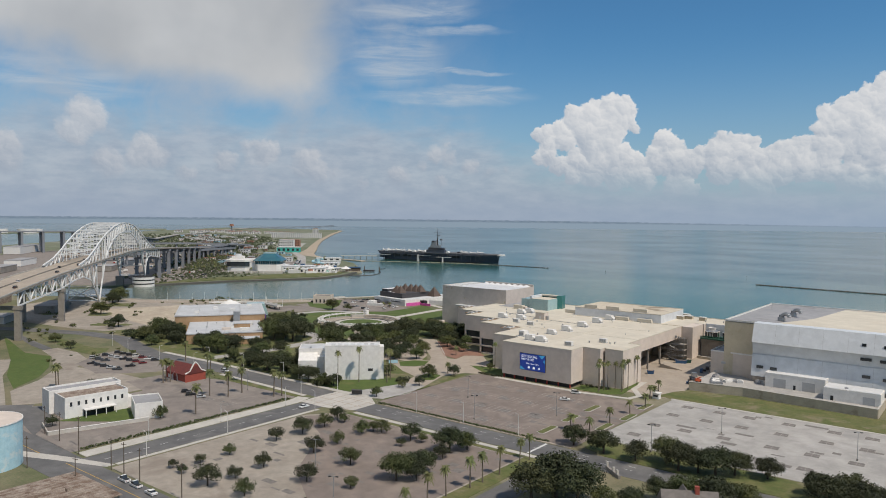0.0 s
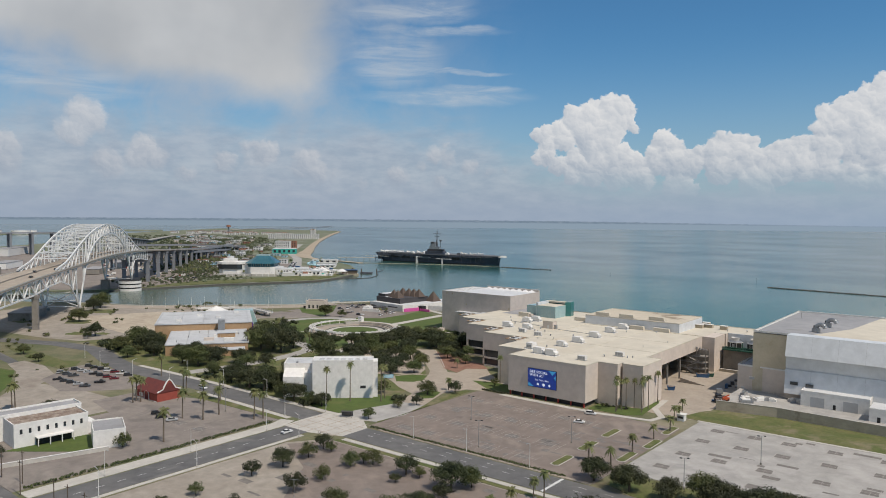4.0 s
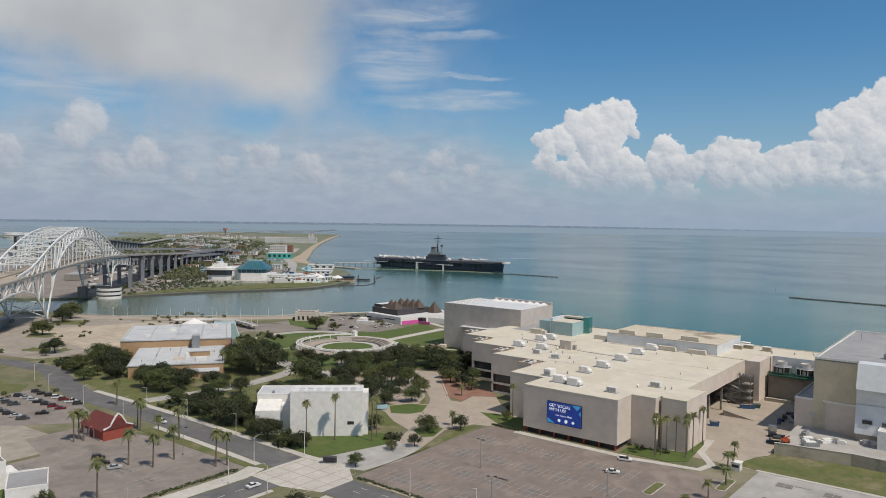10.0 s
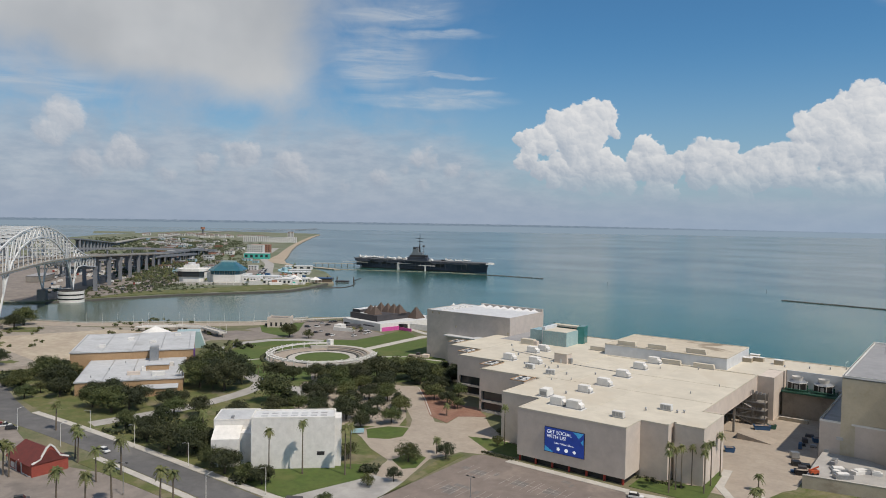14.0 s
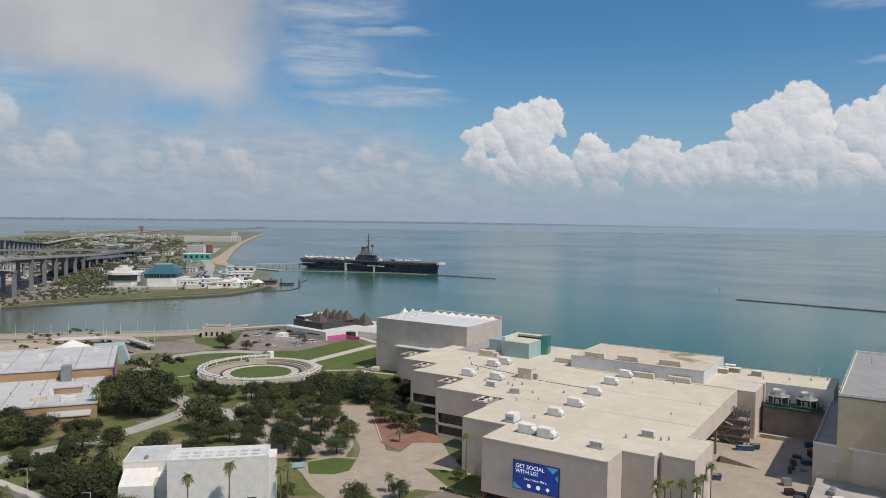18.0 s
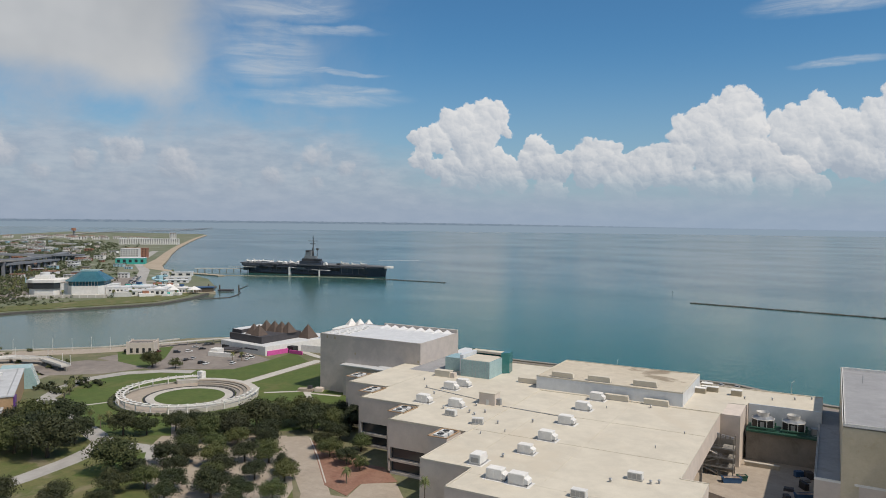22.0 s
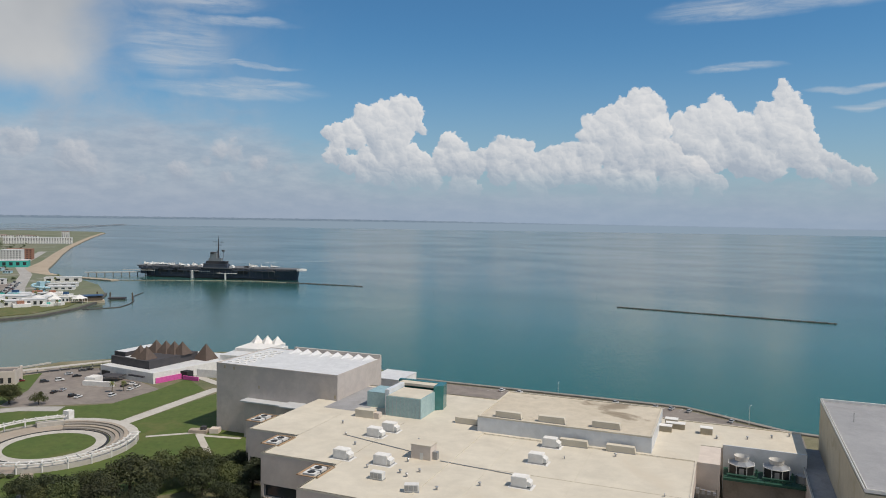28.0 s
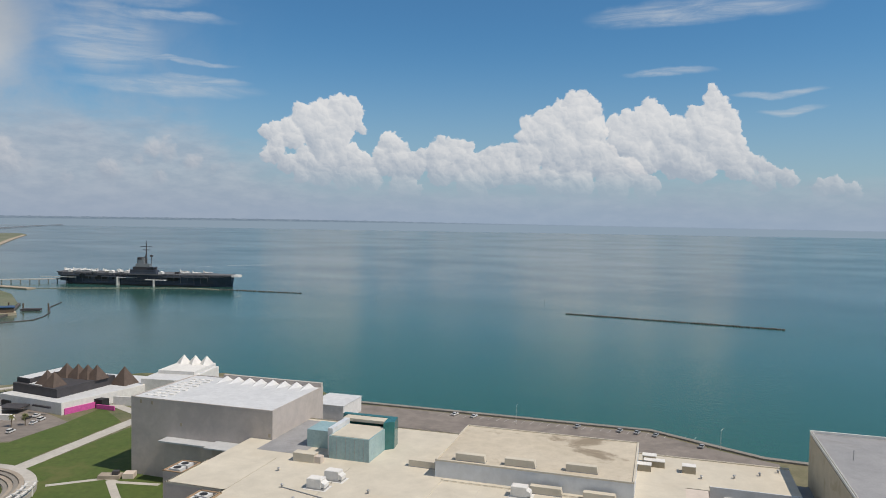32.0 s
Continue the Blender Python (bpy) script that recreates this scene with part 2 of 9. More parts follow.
        rim = n.math("MULTIPLY_ADD", n.math("SUBTRACT", 0.36, puff_b), 0.3, rim)
        rim = n.math("MULTIPLY_ADD", n.math("SUBTRACT", 0.36, puff_c), 0.14, rim)
        mask = n.math("MULTIPLY", n.step(rim, 0.0, soft), n.step(el, base[0], base[1]))
        slope = vector("MULTIPLY_ADD", way_a, (0.75, 0.75, 0.0), facing)
        slope = vector("MULTIPLY_ADD", way_b, (0.5, 0.5, 0.0), slope)
        slope = vector("MULTIPLY_ADD", way_c, (0.2, 0.2, 0.0), slope)
        lit = vector("DOT_PRODUCT", slope, (0.56, 0.83, 0.0), out=1)
        foot = n.math("MULTIPLY", n.step(n.math("ADD", el, n.math("MULTIPLY", n.math("SUBTRACT", wide, 0.5), 7.0)), 7.5, 1.5), -0.52)
        shade = n.math("ADD", n.math("MULTIPLY_ADD", lit, 0.36, 0.66), foot, clamp=True)
        return n.mix(n.math("MULTIPLY", mask, amount), color, n.mix(shade, dark, bright))

    color = heap(color, CLOUD_WEST + CLOUD_MID, 1.0, (7.3, 7.35, 7.6), (3.9, 4.5, 5.4), 0.74, (0.2, 3.4))
    color = heap(color, CLOUD_EAST + CLOUD_SHOULDER, 0.30, (8.8, 8.7, 8.65), (4.4, 4.95, 5.8), 0.92, (0.5, 4.0))
    color = heap(color, CLOUD_HEAD + CLOUD_LOW + CLOUD_TOWER, 0.30, (9.0, 8.85, 8.75), (4.4, 4.95, 5.8), 0.92, (0.5, 4.0))
    # the wide grey cloud overhead in the west
    rag = n.noise(flat, 1.3, 5, 0.55, 0.3)
    edge = n.math("ADD", el, n.math("MULTIPLY", n.math("SUBTRACT", rag, 0.5), 3.6))
    lowline = n.ramp(n.math("DIVIDE", n.math("ADD", az, 60), 60), [(0.0, 0.72), (0.45, 0.66), (0.62, 0.555), (0.78, 0.50), (0.83, 0.56), (0.86, 0.80), (0.9, 1.0), (1.0, 1.0)])
    cover = n.step(n.math("SUBTRACT", edge, n.math("MULTIPLY", lowline, 16.0)), -1.0, 2.6)
    side = n.step(n.math("SUBTRACT", az, n.math("MULTIPLY", n.math("SUBTRACT", rag, 0.5), 8.0)), -7.0, -13.5)
    cover = n.math("MULTIPLY", n.math("MULTIPLY", cover, side), n.math("SUBTRACT", 1.0, n.step(el, 34, 52)))
    greys = n.mix(n.step(n.noise(flat, 0.9, 4, 0.5), 0.3, 0.7), (4.9, 5.1, 5.35), (6.5, 6.6, 6.7))
    color = n.mix(n.math("MULTIPLY", cover, 0.95), color, greys)
    # mist along the horizon and the far shore
    mist = n.math("SUBTRACT", 1.0, n.step(el, -0.6, 3.4))
    color = n.mix(n.math("MULTIPLY", mist, 0.74), color, n.mix(n.step(az, -10, 30), (3.5, 4.25, 5.5), (3.4, 4.4, 5.8)))
    shore = n.noise(n.xyz(n.math("MULTIPLY", az, 1.0), 0.0), 1.7, 7, 0.7)
    shore_top = n.math("ADD", n.math("MULTIPLY", n.math("SUBTRACT", shore, 0.5), 0.22), n.math("MULTIPLY", n.step(az, 4, 30), -0.10))
    land = n.step(n.math("SUBTRACT", el, shore_top), -0.39, -0.45)
    color = n.mix(n.math("MULTIPLY", land, n.math("SUBTRACT", 0.85, n.math("MULTIPLY", n.step(az, 6, 36), 0.55))), color, n.mix(n.step(n.noise(n.xyz(n.math("MULTIPLY", az, 1.0), n.math("MULTIPLY", el, 9.0)), 2.3, 6, 0.7), 0.4, 0.66), (1.6, 2.25, 3.0), (2.7, 3.3, 4.0)))
    color = n.mix(n.step(el, -0.55, -0.62), color, n.mix(n.step(az, -20, 35), (2.9, 3.7, 4.5), (3.1, 4.0, 4.95)))
    back = n.add("ShaderNodeBackground")
    n.put(back.inputs["Color"], color)
    back.inputs["Strength"].default_value = 0.1
    n.put(n.add("ShaderNodeOutputWorld").inputs[0], back.outputs[0])


build_world()

# ---- materials ----
def material(name, color, rough=0.8, second=None, scale=0.5, fine=8.0, bump=0.0, metal=0.0, stain=None, stain_scale=0.08, vary=0.0, spec=None, emit=0.0):
    """A procedural surface: base colour, broad and fine variation, stains and relief, in metres."""
    m = bpy.data.materials.new(name)
    m.use_nodes = True
    n = Nodes(m.node_tree)
    b = n.tree.nodes["Principled BSDF"]
    coord = n.add("ShaderNodeTexCoord")
    geo = n.add("ShaderNodeNewGeometry")
    place = geo.outputs["Position"]
    second = second or tuple(c * 0.80 for c in color)
    broad = n.noise(place, scale, 5, 0.6)
    grain = n.noise(place, fine, 3, 0.6)
    f = n.step(n.math("ADD", n.math("MULTIPLY", broad, 0.65), n.math("MULTIPLY", grain, 0.35)), 0.34, 0.66)
    c = n.mix(f, color, second)
    mottle = n.noise(place, scale * 4.3, 5, 0.65, 0.3)
    tint = n.add("ShaderNodeHueSaturation")
    n.put(tint.inputs["Color"], c)
    swing = 0.75 if any(w in name for w in ("paving", "grass", "caliche", "asphalt", "scrub")) else 0.40
    n.put(tint.inputs["Value"], n.math("ADD", 0.84 - swing / 2, n.math("MULTIPLY", mottle, swing)))
    c = tint.outputs[0]
    if stain:
        stain = tuple(v * 0.84 for v in stain)
        s = n.step(n.noise(place, stain_scale, 6, 0.62, 0.5), 0.54, 0.68)
        c = n.mix(n.math("MULTIPLY", s, 0.75), c, stain)
    if vary:
        info = n.add("ShaderNodeObjectInfo")
        hsv = n.add("ShaderNodeHueSaturation")
        n.put(hsv.inputs["Value"], n.math("ADD", 1.0 - vary / 2, n.math("MULTIPLY", info.outputs["Random"], vary)))
        n.put(hsv.inputs["Color"], c)
        n.put(hsv.inputs["Hue"], n.math("ADD", 0.5 - vary * 0.06, n.math("MULTIPLY", n.math("FRACT", n.math("MULTIPLY", info.outputs["Random"], 7.31)), vary * 0.10)))
        c = hsv.outputs[0]
    n.put(b.inputs["Base Color"], c)
    n.put(b.inputs["Roughness"], n.math("ADD", rough - 0.06, n.math("MULTIPLY", grain, 0.12), clamp=True))
    b.inputs["Metallic"].default_value = metal
    if spec is not None:
        b.inputs["Specular IOR Level"].default_value = spec
    if emit:
        n.put(b.inputs["Emission Color"], c)
        b.inputs["Emission Strength"].default_value = emit
    if bump:
        k = n.add("ShaderNodeBump")
        k.inputs["Strength"].default_value, k.inputs["Distance"].default_value = 0.6, bump
        n.put(k.inputs["Height"], grain)
        n.put(b.inputs["Normal"], k.outputs[0])
    return m


def sea_material():
    m = bpy.data.materials.new("sea_water")
    m.use_nodes = True
    n = Nodes(m.node_tree)
    b = n.tree.nodes["Principled BSDF"]
    place = n.add("ShaderNodeNewGeometry").outputs["Position"]
    broad = n.noise(place, 0.0035, 5, 0.55, 0.6)
    c = n.mix(n.step(broad, 0.36, 0.66), (0.018, 0.058, 0.063), (0.030, 0.076, 0.079))
    # shallow, silty water towards the shore
    sep = n.add("ShaderNodeSeparateXYZ")
    n.put(sep.inputs[0], place)
    shoal = n.step(n.math("ADD", sep.outputs[1], n.math("MULTIPLY", n.math("SUBTRACT", broad, 0.5), 500.0)), 1100.0, 250.0)
    c = n.mix(n.math("MULTIPLY", shoal, 0.85), c, (0.028, 0.104, 0.070))
    silt = n.math("MULTIPLY", n.step(sep.outputs[0], -170.0, -460.0), n.step(sep.outputs[1], 700.0, 330.0))
    c = n.mix(n.math("MULTIPLY", silt, 0.75), c, (0.095, 0.112, 0.090))
    n.put(b.inputs["Base Color"], c)
    ruffle = n.add("ShaderNodeMapping")
    n.put(ruffle.inputs["Vector"], place)
    ruffle.inputs["Rotation"].default_value = (0, 0, radians(-18))
    ruffle.inputs["Scale"].default_value = (0.7, 1.1, 1.0)
    patches = n.noise(ruffle.outputs[0], 0.0035, 5, 0.62, 0.5)
    n.put(b.inputs["Roughness"], n.math("ADD", 0.14, n.math("MULTIPLY", n.step(patches, 0.32, 0.7), 0.05)))
    b.inputs["IOR"].default_value = 1.33
    stretch = n.add("ShaderNodeMapping")
    n.put(stretch.inputs["Vector"], place)
    stretch.inputs["Rotation"].default_value = (0, 0, radians(-30))
    stretch.inputs["Scale"].default_value = (1.0, 2.2, 1.0)
    waves = n.math("ADD", n.noise(stretch.outputs[0], 0.11, 4, 0.6), n.math("MULTIPLY", n.noise(stretch.outputs[0], 0.5, 3, 0.6), 0.5))
    k = n.add("ShaderNodeBump")
    n.put(k.inputs["Strength"], n.math("MULTIPLY_ADD", n.step(patches, 0.3, 0.7), 0.05, 0.08))
    k.inputs["Distance"].default_value = 1.0
    n.put(k.inputs["Height"], waves)
    n.put(b.inputs["Normal"], k.outputs[0])
    return m


def glass_material(name, color, rough=0.12):
    m = bpy.data.materials.new(name)
    m.use_nodes = True
    b = m.node_tree.nodes["Principled BSDF"]
    b.inputs["Base Color"].default_value = (*color, 1)
    b.inputs["Roughness"].default_value = rough
    b.inputs["Specular IOR Level"].default_value = 0.7
    return m


M = {
    "sea": sea_material(),
    "land": material("rough_grass", (0.10, 0.12, 0.048), 0.95, (0.21, 0.18, 0.11), 0.035, 1.2, 0.05, stain=(0.30, 0.26, 0.19), stain_scale=0.02),
    # scrub beyond the channel; its base colour is raised to include distance haze
    "far_land": material("hazed_scrub_land", (0.115, 0.145, 0.072), 0.95, (0.19, 0.19, 0.13), 0.009, 0.25, stain=(0.33, 0.31, 0.28), stain_scale=0.02),
    "lawn": material("mown_grass", (0.066, 0.108, 0.017), 0.95, (0.090, 0.122, 0.024), 0.09, 3.0, 0.05, stain=(0.13, 0.135, 0.04), stain_scale=0.05),
    "verge": material("dry_verge_grass", (0.080, 0.110, 0.024), 0.95, (0.155, 0.145, 0.055), 0.12, 3.0, 0.05, stain=(0.24, 0.20, 0.13), stain_scale=0.07),
    "asphalt": material("asphalt", (0.105, 0.104, 0.106), 0.9, (0.155, 0.150, 0.146), 0.045, 5.0, 0.01, stain=(0.205, 0.195, 0.185), stain_scale=0.05),
    "old_asphalt": material("weathered_paving", (0.27, 0.235, 0.205), 0.92, (0.215, 0.185, 0.165), 0.04, 4.0, 0.01, stain=(0.16, 0.14, 0.125), stain_scale=0.05),
    "brown_lot": material("brown_paving", (0.24, 0.195, 0.165), 0.92, (0.195, 0.16, 0.14), 0.04, 4.0, 0.01, stain=(0.30, 0.25, 0.21), stain_scale=0.04),
    "pale_lot": material("pale_concrete_paving", (0.42, 0.40, 0.375), 0.9, (0.36, 0.345, 0.32), 0.03, 3.0, 0.01, stain=(0.30, 0.29, 0.275), stain_scale=0.05),
    "sand_lot": material("caliche_paving", (0.36, 0.32, 0.27), 0.93, (0.30, 0.26, 0.215), 0.05, 4.0, 0.01, stain=(0.23, 0.19, 0.155), stain_scale=0.03),
    "walk": material("pale_concrete", (0.55, 0.52, 0.47), 0.88, (0.46, 0.43, 0.385), 0.15, 4.0, 0.01),
    "tan_walk": material("tan_concrete", (0.42, 0.36, 0.29), 0.9, (0.35, 0.295, 0.24), 0.12, 4.0, 0.01),
    "brick_walk": material("red_brick_paving", (0.23, 0.11, 0.075), 0.9, (0.29, 0.17, 0.12), 0.2, 4.0, 0.01),
    "dirt": material("bare_caliche", (0.50, 0.43, 0.33), 0.95, (0.40, 0.33, 0.25), 0.05, 2.0, 0.03),
    "paint": material("road_paint", (0.72, 0.72, 0.70), 0.7, (0.55, 0.55, 0.53), 1.0, 6.0),
    "faded": material("faded_stall_paint", (0.46, 0.43, 0.39), 0.8, (0.34, 0.30, 0.27), 0.5, 4.0),
    "yellow": material("yellow_road_paint", (0.55, 0.36, 0.06), 0.7),
    "smudge": material("oil_darkened_paving", (0.15, 0.135, 0.125), 0.9, (0.22, 0.20, 0.18), 0.5, 3.0),
    "beige": material("beige_stucco_panel", (0.66, 0.575, 0.50), 0.9, (0.625, 0.54, 0.47), 0.05, 2.0, 0.01),
    "grey_beige": material("grey_beige_stucco", (0.56, 0.50, 0.455), 0.9, (0.52, 0.465, 0.425), 0.05, 2.0, 0.01, stain=(0.48, 0.43, 0.40), stain_scale=0.1),
    "beige_dark": material("ochre_stained_concrete", (0.46, 0.40, 0.30), 0.9, (0.40, 0.345, 0.25), 0.06, 2.0, 0.01, stain=(0.34, 0.28, 0.19), stain_scale=0.12),
    "ochre_wall": material("ochre_stained_panel", (0.60, 0.53, 0.40), 0.9, (0.55, 0.48, 0.35), 0.05, 2.0, 0.01, stain=(0.46, 0.38, 0.25), stain_scale=0.10),
    "retaining": material("tan_cast_concrete", (0.50, 0.44, 0.345), 0.92, (0.44, 0.385, 0.30), 0.1, 3.0, 0.01, stain=(0.30, 0.25, 0.19), stain_scale=0.12),
    "roof": material("cream_membrane_roof", (0.645, 0.590, 0.485), 0.85, (0.605, 0.55, 0.45), 0.03, 2.0, 0.0, stain=(0.60, 0.53, 0.42), stain_scale=0.03),
    "roof_stained": material("dirt_streaked_roof", (0.61, 0.54, 0.43), 0.88, (0.56, 0.49, 0.38), 0.06, 2.0, 0.0, stain=(0.20, 0.15, 0.095), stain_scale=0.055),
    "roof_grey": material("grey_membrane_roof", (0.36, 0.355, 0.36), 0.8, (0.29, 0.29, 0.295), 0.05, 2.0, 0.0, stain=(0.25, 0.24, 0.235), stain_scale=0.08),
    "roof_white": material("white_metal_roof", (0.72, 0.72, 0.715), 0.5, (0.64, 0.64, 0.64), 0.1, 3.0),
    "roof_worn": material("weathered_pale_roof", (0.56, 0.57, 0.58), 0.7, (0.47, 0.48, 0.49), 0.07, 2.0, stain=(0.34, 0.33, 0.32), stain_scale=0.07),
    "white": material("white_painted_stucco", (0.80, 0.78, 0.745), 0.85, (0.74, 0.72, 0.685), 0.12, 3.0, 0.005),
    "offwhite": material("offwhite_painted_metal", (0.76, 0.745, 0.71), 0.6, (0.68, 0.665, 0.635), 0.6, 6.0, vary=0.12),
    "white_panel": material("white_metal_cladding", (0.70, 0.72, 0.74), 0.42, (0.66, 0.68, 0.70), 0.06, 2.0),
    "grey_panel": material("grey_metal_cladding", (0.46, 0.465, 0.47), 0.5, (0.42, 0.425, 0.43), 0.06, 2.0),
    "dark": material("dark_opening", (0.018, 0.018, 0.02), 0.7, (0.03, 0.03, 0.03), 0.5, 3.0),
    "red": material("red_painted_steel", (0.38, 0.045, 0.03), 0.6),
    "orange": material("orange_painted_steel", (0.55, 0.10, 0.03), 0.5),
    "redwall": material("red_clapboard", (0.34, 0.075, 0.05), 0.8, (0.29, 0.06, 0.042), 0.5, 6.0),
    "redroof": material("maroon_shingle", (0.16, 0.035, 0.03), 0.9, (0.12, 0.03, 0.027), 0.5, 6.0),
    "rust": material("rusted_corrugated_iron", (0.15, 0.09, 0.06), 0.85, (0.40, 0.34, 0.28), 0.35, 5.0, 0.02, stain=(0.10, 0.055, 0.03), stain_scale=0.25),
    "steel": material("silver_painted_steel", (0.74, 0.75, 0.745), 0.55, (0.66, 0.67, 0.665), 0.3, 4.0),
    "galv": material("galvanised_steel", (0.42, 0.43, 0.44), 0.4, (0.35, 0.36, 0.37), 0.6, 6.0, metal=0.6),
    "concrete": material("weathered_concrete", (0.30, 0.275, 0.24), 0.92, (0.24, 0.22, 0.195), 0.1, 3.0, 0.01, stain=(0.17, 0.15, 0.13), stain_scale=0.15),
    # concrete of the distant decks and piers, paled and blued for aerial haze
    "concrete_far": material("hazed_grey_concrete", (0.24, 0.255, 0.275), 0.92, (0.19, 0.20, 0.22), 0.05, 1.0),
    "green_steel": material("dark_green_steel", (0.02, 0.09, 0.06), 0.6),
    "blue_steel": material("blue_painted_steel", (0.03, 0.09, 0.2), 0.6),
    "black": material("black_plastic", (0.02, 0.02, 0.022), 0.5),
    "wood": material("weathered_pole_wood", (0.13, 0.10, 0.075), 0.95, (0.09, 0.07, 0.05), 1.0, 8.0),
    "bark": material("oak_bark", (0.085, 0.068, 0.05), 0.95, (0.055, 0.045, 0.035), 1.5, 9.0, 0.02),
    "palm_bark": material("palm_trunk_bark", (0.19, 0.155, 0.115), 0.95, (0.13, 0.105, 0.08), 1.5, 9.0, 0.02),
    "skirt": material("dead_palm_fronds", (0.26, 0.20, 0.10), 0.95, (0.19, 0.145, 0.075), 1.5, 9.0),
    "oak": material("dark_oak_leaves", (0.016, 0.024, 0.007), 0.75, (0.050, 0.060, 0.016), 0.35, 3.0, vary=0.4),
    "leaf": material("mid_green_leaves", (0.040, 0.058, 0.014), 0.75, (0.098, 0.110, 0.030), 0.4, 3.0, vary=0.4),
    # leaves across the channel, lightened in colour to stand in for haze
    "far_leaf": material("hazed_green_leaves", (0.070, 0.092, 0.042), 0.8, (0.120, 0.135, 0.066), 0.05, 1.0),
    "frond": material("palm_fronds", (0.088, 0.112, 0.028), 0.7, (0.17, 0.175, 0.06), 0.8, 5.0, vary=0.35),
    "glass": glass_material("dark_window_glass", (0.03, 0.035, 0.04)),
    "teal_glass": material("teal_glass_cladding", (0.37, 0.52, 0.52), 0.22, (0.32, 0.46, 0.47), 0.3, 2.0),
    "teal_edge": material("deep_teal_glass", (0.05, 0.19, 0.18), 0.15),
    "pyramid": material("bronze_slate_roof", (0.085, 0.06, 0.048), 0.75, (0.12, 0.085, 0.065), 0.4, 3.0),
    "char": material("charcoal_cladding", (0.05, 0.047, 0.052), 0.7, (0.07, 0.064, 0.067), 0.3, 3.0),
    "pink": material("bright_pink_stucco", (0.75, 0.12, 0.42), 0.8),
    "brickwall": material("tan_brick", (0.44, 0.29, 0.165), 0.9, (0.38, 0.25, 0.14), 0.3, 4.0),
    "navy": material("navy_hull_paint", (0.072, 0.088, 0.124), 0.55, (0.054, 0.066, 0.094), 0.05, 1.0, stain=(0.11, 0.105, 0.105), stain_scale=0.06),
    "deck": material("grey_flight_deck", (0.15, 0.155, 0.165), 0.85, (0.115, 0.12, 0.13), 0.05, 1.0),
    "rock": material("breakwater_rock", (0.13, 0.12, 0.11), 0.95, (0.075, 0.07, 0.065), 0.4, 3.0, 0.05),
    "beach": material("beach_sand", (0.44, 0.36, 0.27), 0.95, (0.38, 0.31, 0.23), 0.02, 1.0),
    "teal_paint": material("turquoise_painted_wall", (0.06, 0.45, 0.38), 0.8),
    "teal_roof": material("blue_green_glass_roof", (0.035, 0.115, 0.15), 0.25, (0.05, 0.15, 0.185), 0.1, 1.0),
    "skyblue": material("sky_blue_paint", (0.44, 0.64, 0.70), 0.7, (0.34, 0.55, 0.64), 0.15, 2.0, stain=(0.62, 0.68, 0.66), stain_scale=0.2),
    "shingle": material("grey_brown_shingle", (0.20, 0.18, 0.165), 0.9, (0.14, 0.125, 0.115), 0.6, 6.0, 0.02),
    "terracotta": material("terracotta_tile", (0.36, 0.17, 0.11), 0.85),
    "purple": material("purple_paint", (0.14, 0.05, 0.24), 0.7),
    "solar": material("louvre_blue_grey", (0.12, 0.20, 0.25), 0.4),
    "screen": material("blue_led_panel", (0.012, 0.045, 0.27), 0.4, (0.010, 0.035, 0.22), 0.3, 2.0, emit=0.55),
    "screen_text": material("lit_white_letters", (0.75, 0.8, 0.85), 0.4, emit=0.9),
    "screen_light": material("light_blue_led", (0.05, 0.30, 0.55), 0.4, emit=0.6),
}

# ---- builders ----
def thing(name, x=0.0, y=0.0, z=0.0, turn=0.0, label="", category="", group="", kind=""):
    ob = new(name)
    ob.empty_display_size = 0.3
    ob.matrix_basis = pose(x, y, z, 0, 0, turn)
    return tagged(ob, label, category, group, kind)


def mesh_of(name, bm, mat, smooth=False):
    me = bpy.data.meshes.new(name)
    bm.normal_update()
    bm.to_mesh(me)
    bm.free()
    for one in (mat if isinstance(mat, (list, tuple)) else (mat,)):
        me.materials.append(M[one] if isinstance(one, str) else one)
    if smooth:
        me.polygons.foreach_set("use_smooth", [True] * len(me.polygons))
    return me


def part(name, bm, mat, parent, label="", smooth=False, kind=""):
    ob = new(name, bm if isinstance(bm, bpy.types.Mesh) else mesh_of(name, bm, mat, smooth))
    ob.parent = parent
    return tagged(ob, label, kind=kind)


def single(name, bm, mat, label="", category="", group="", kind="", at=None, smooth=False):
    ob = new(name, bm if isinstance(bm, bpy.types.Mesh) else mesh_of(name, bm, mat, smooth))
    if at is not None:
        ob.matrix_basis = at
    return tagged(ob, label, category, group, kind)


def box(bm, x0, x1, y0, y1, z0, z1, m=0):
    v = [bm.verts.new(p) for p in ((x0, y0, z0), (x1, y0, z0), (x1, y1, z0), (x0, y1, z0), (x0, y0, z1), (x1, y0, z1), (x1, y1, z1), (x0, y1, z1))]
    for f in ((3, 2, 1, 0), (4, 5, 6, 7), (0, 1, 5, 4), (1, 2, 6, 5), (2, 3, 7, 6), (3, 0, 4, 7)):
        bm.faces.new([v[i] for i in f]).material_index = m
    return bm


def cube(x0, x1, y0, y1, z0, z1):
    return box(bmesh.new(), x0, x1, y0, y1, z0, z1)


def prism(bm, pts, z0, z1, m=0):
    """An upright prism over a plan, given anticlockwise."""
    low, high = [bm.verts.new((*p, z0)) for p in pts], [bm.verts.new((*p, z1)) for p in pts]
    bm.faces.new(high).material_index = m
    bm.faces.new(low[::-1]).material_index = m
    for i in range(len(pts)):
        j = (i + 1) % len(pts)
        bm.faces.new((low[i], low[j], high[j], high[i])).material_index = m
    return bm


def slab(pts, z0, z1):
    return prism(bmesh.new(), pts, z0, z1)


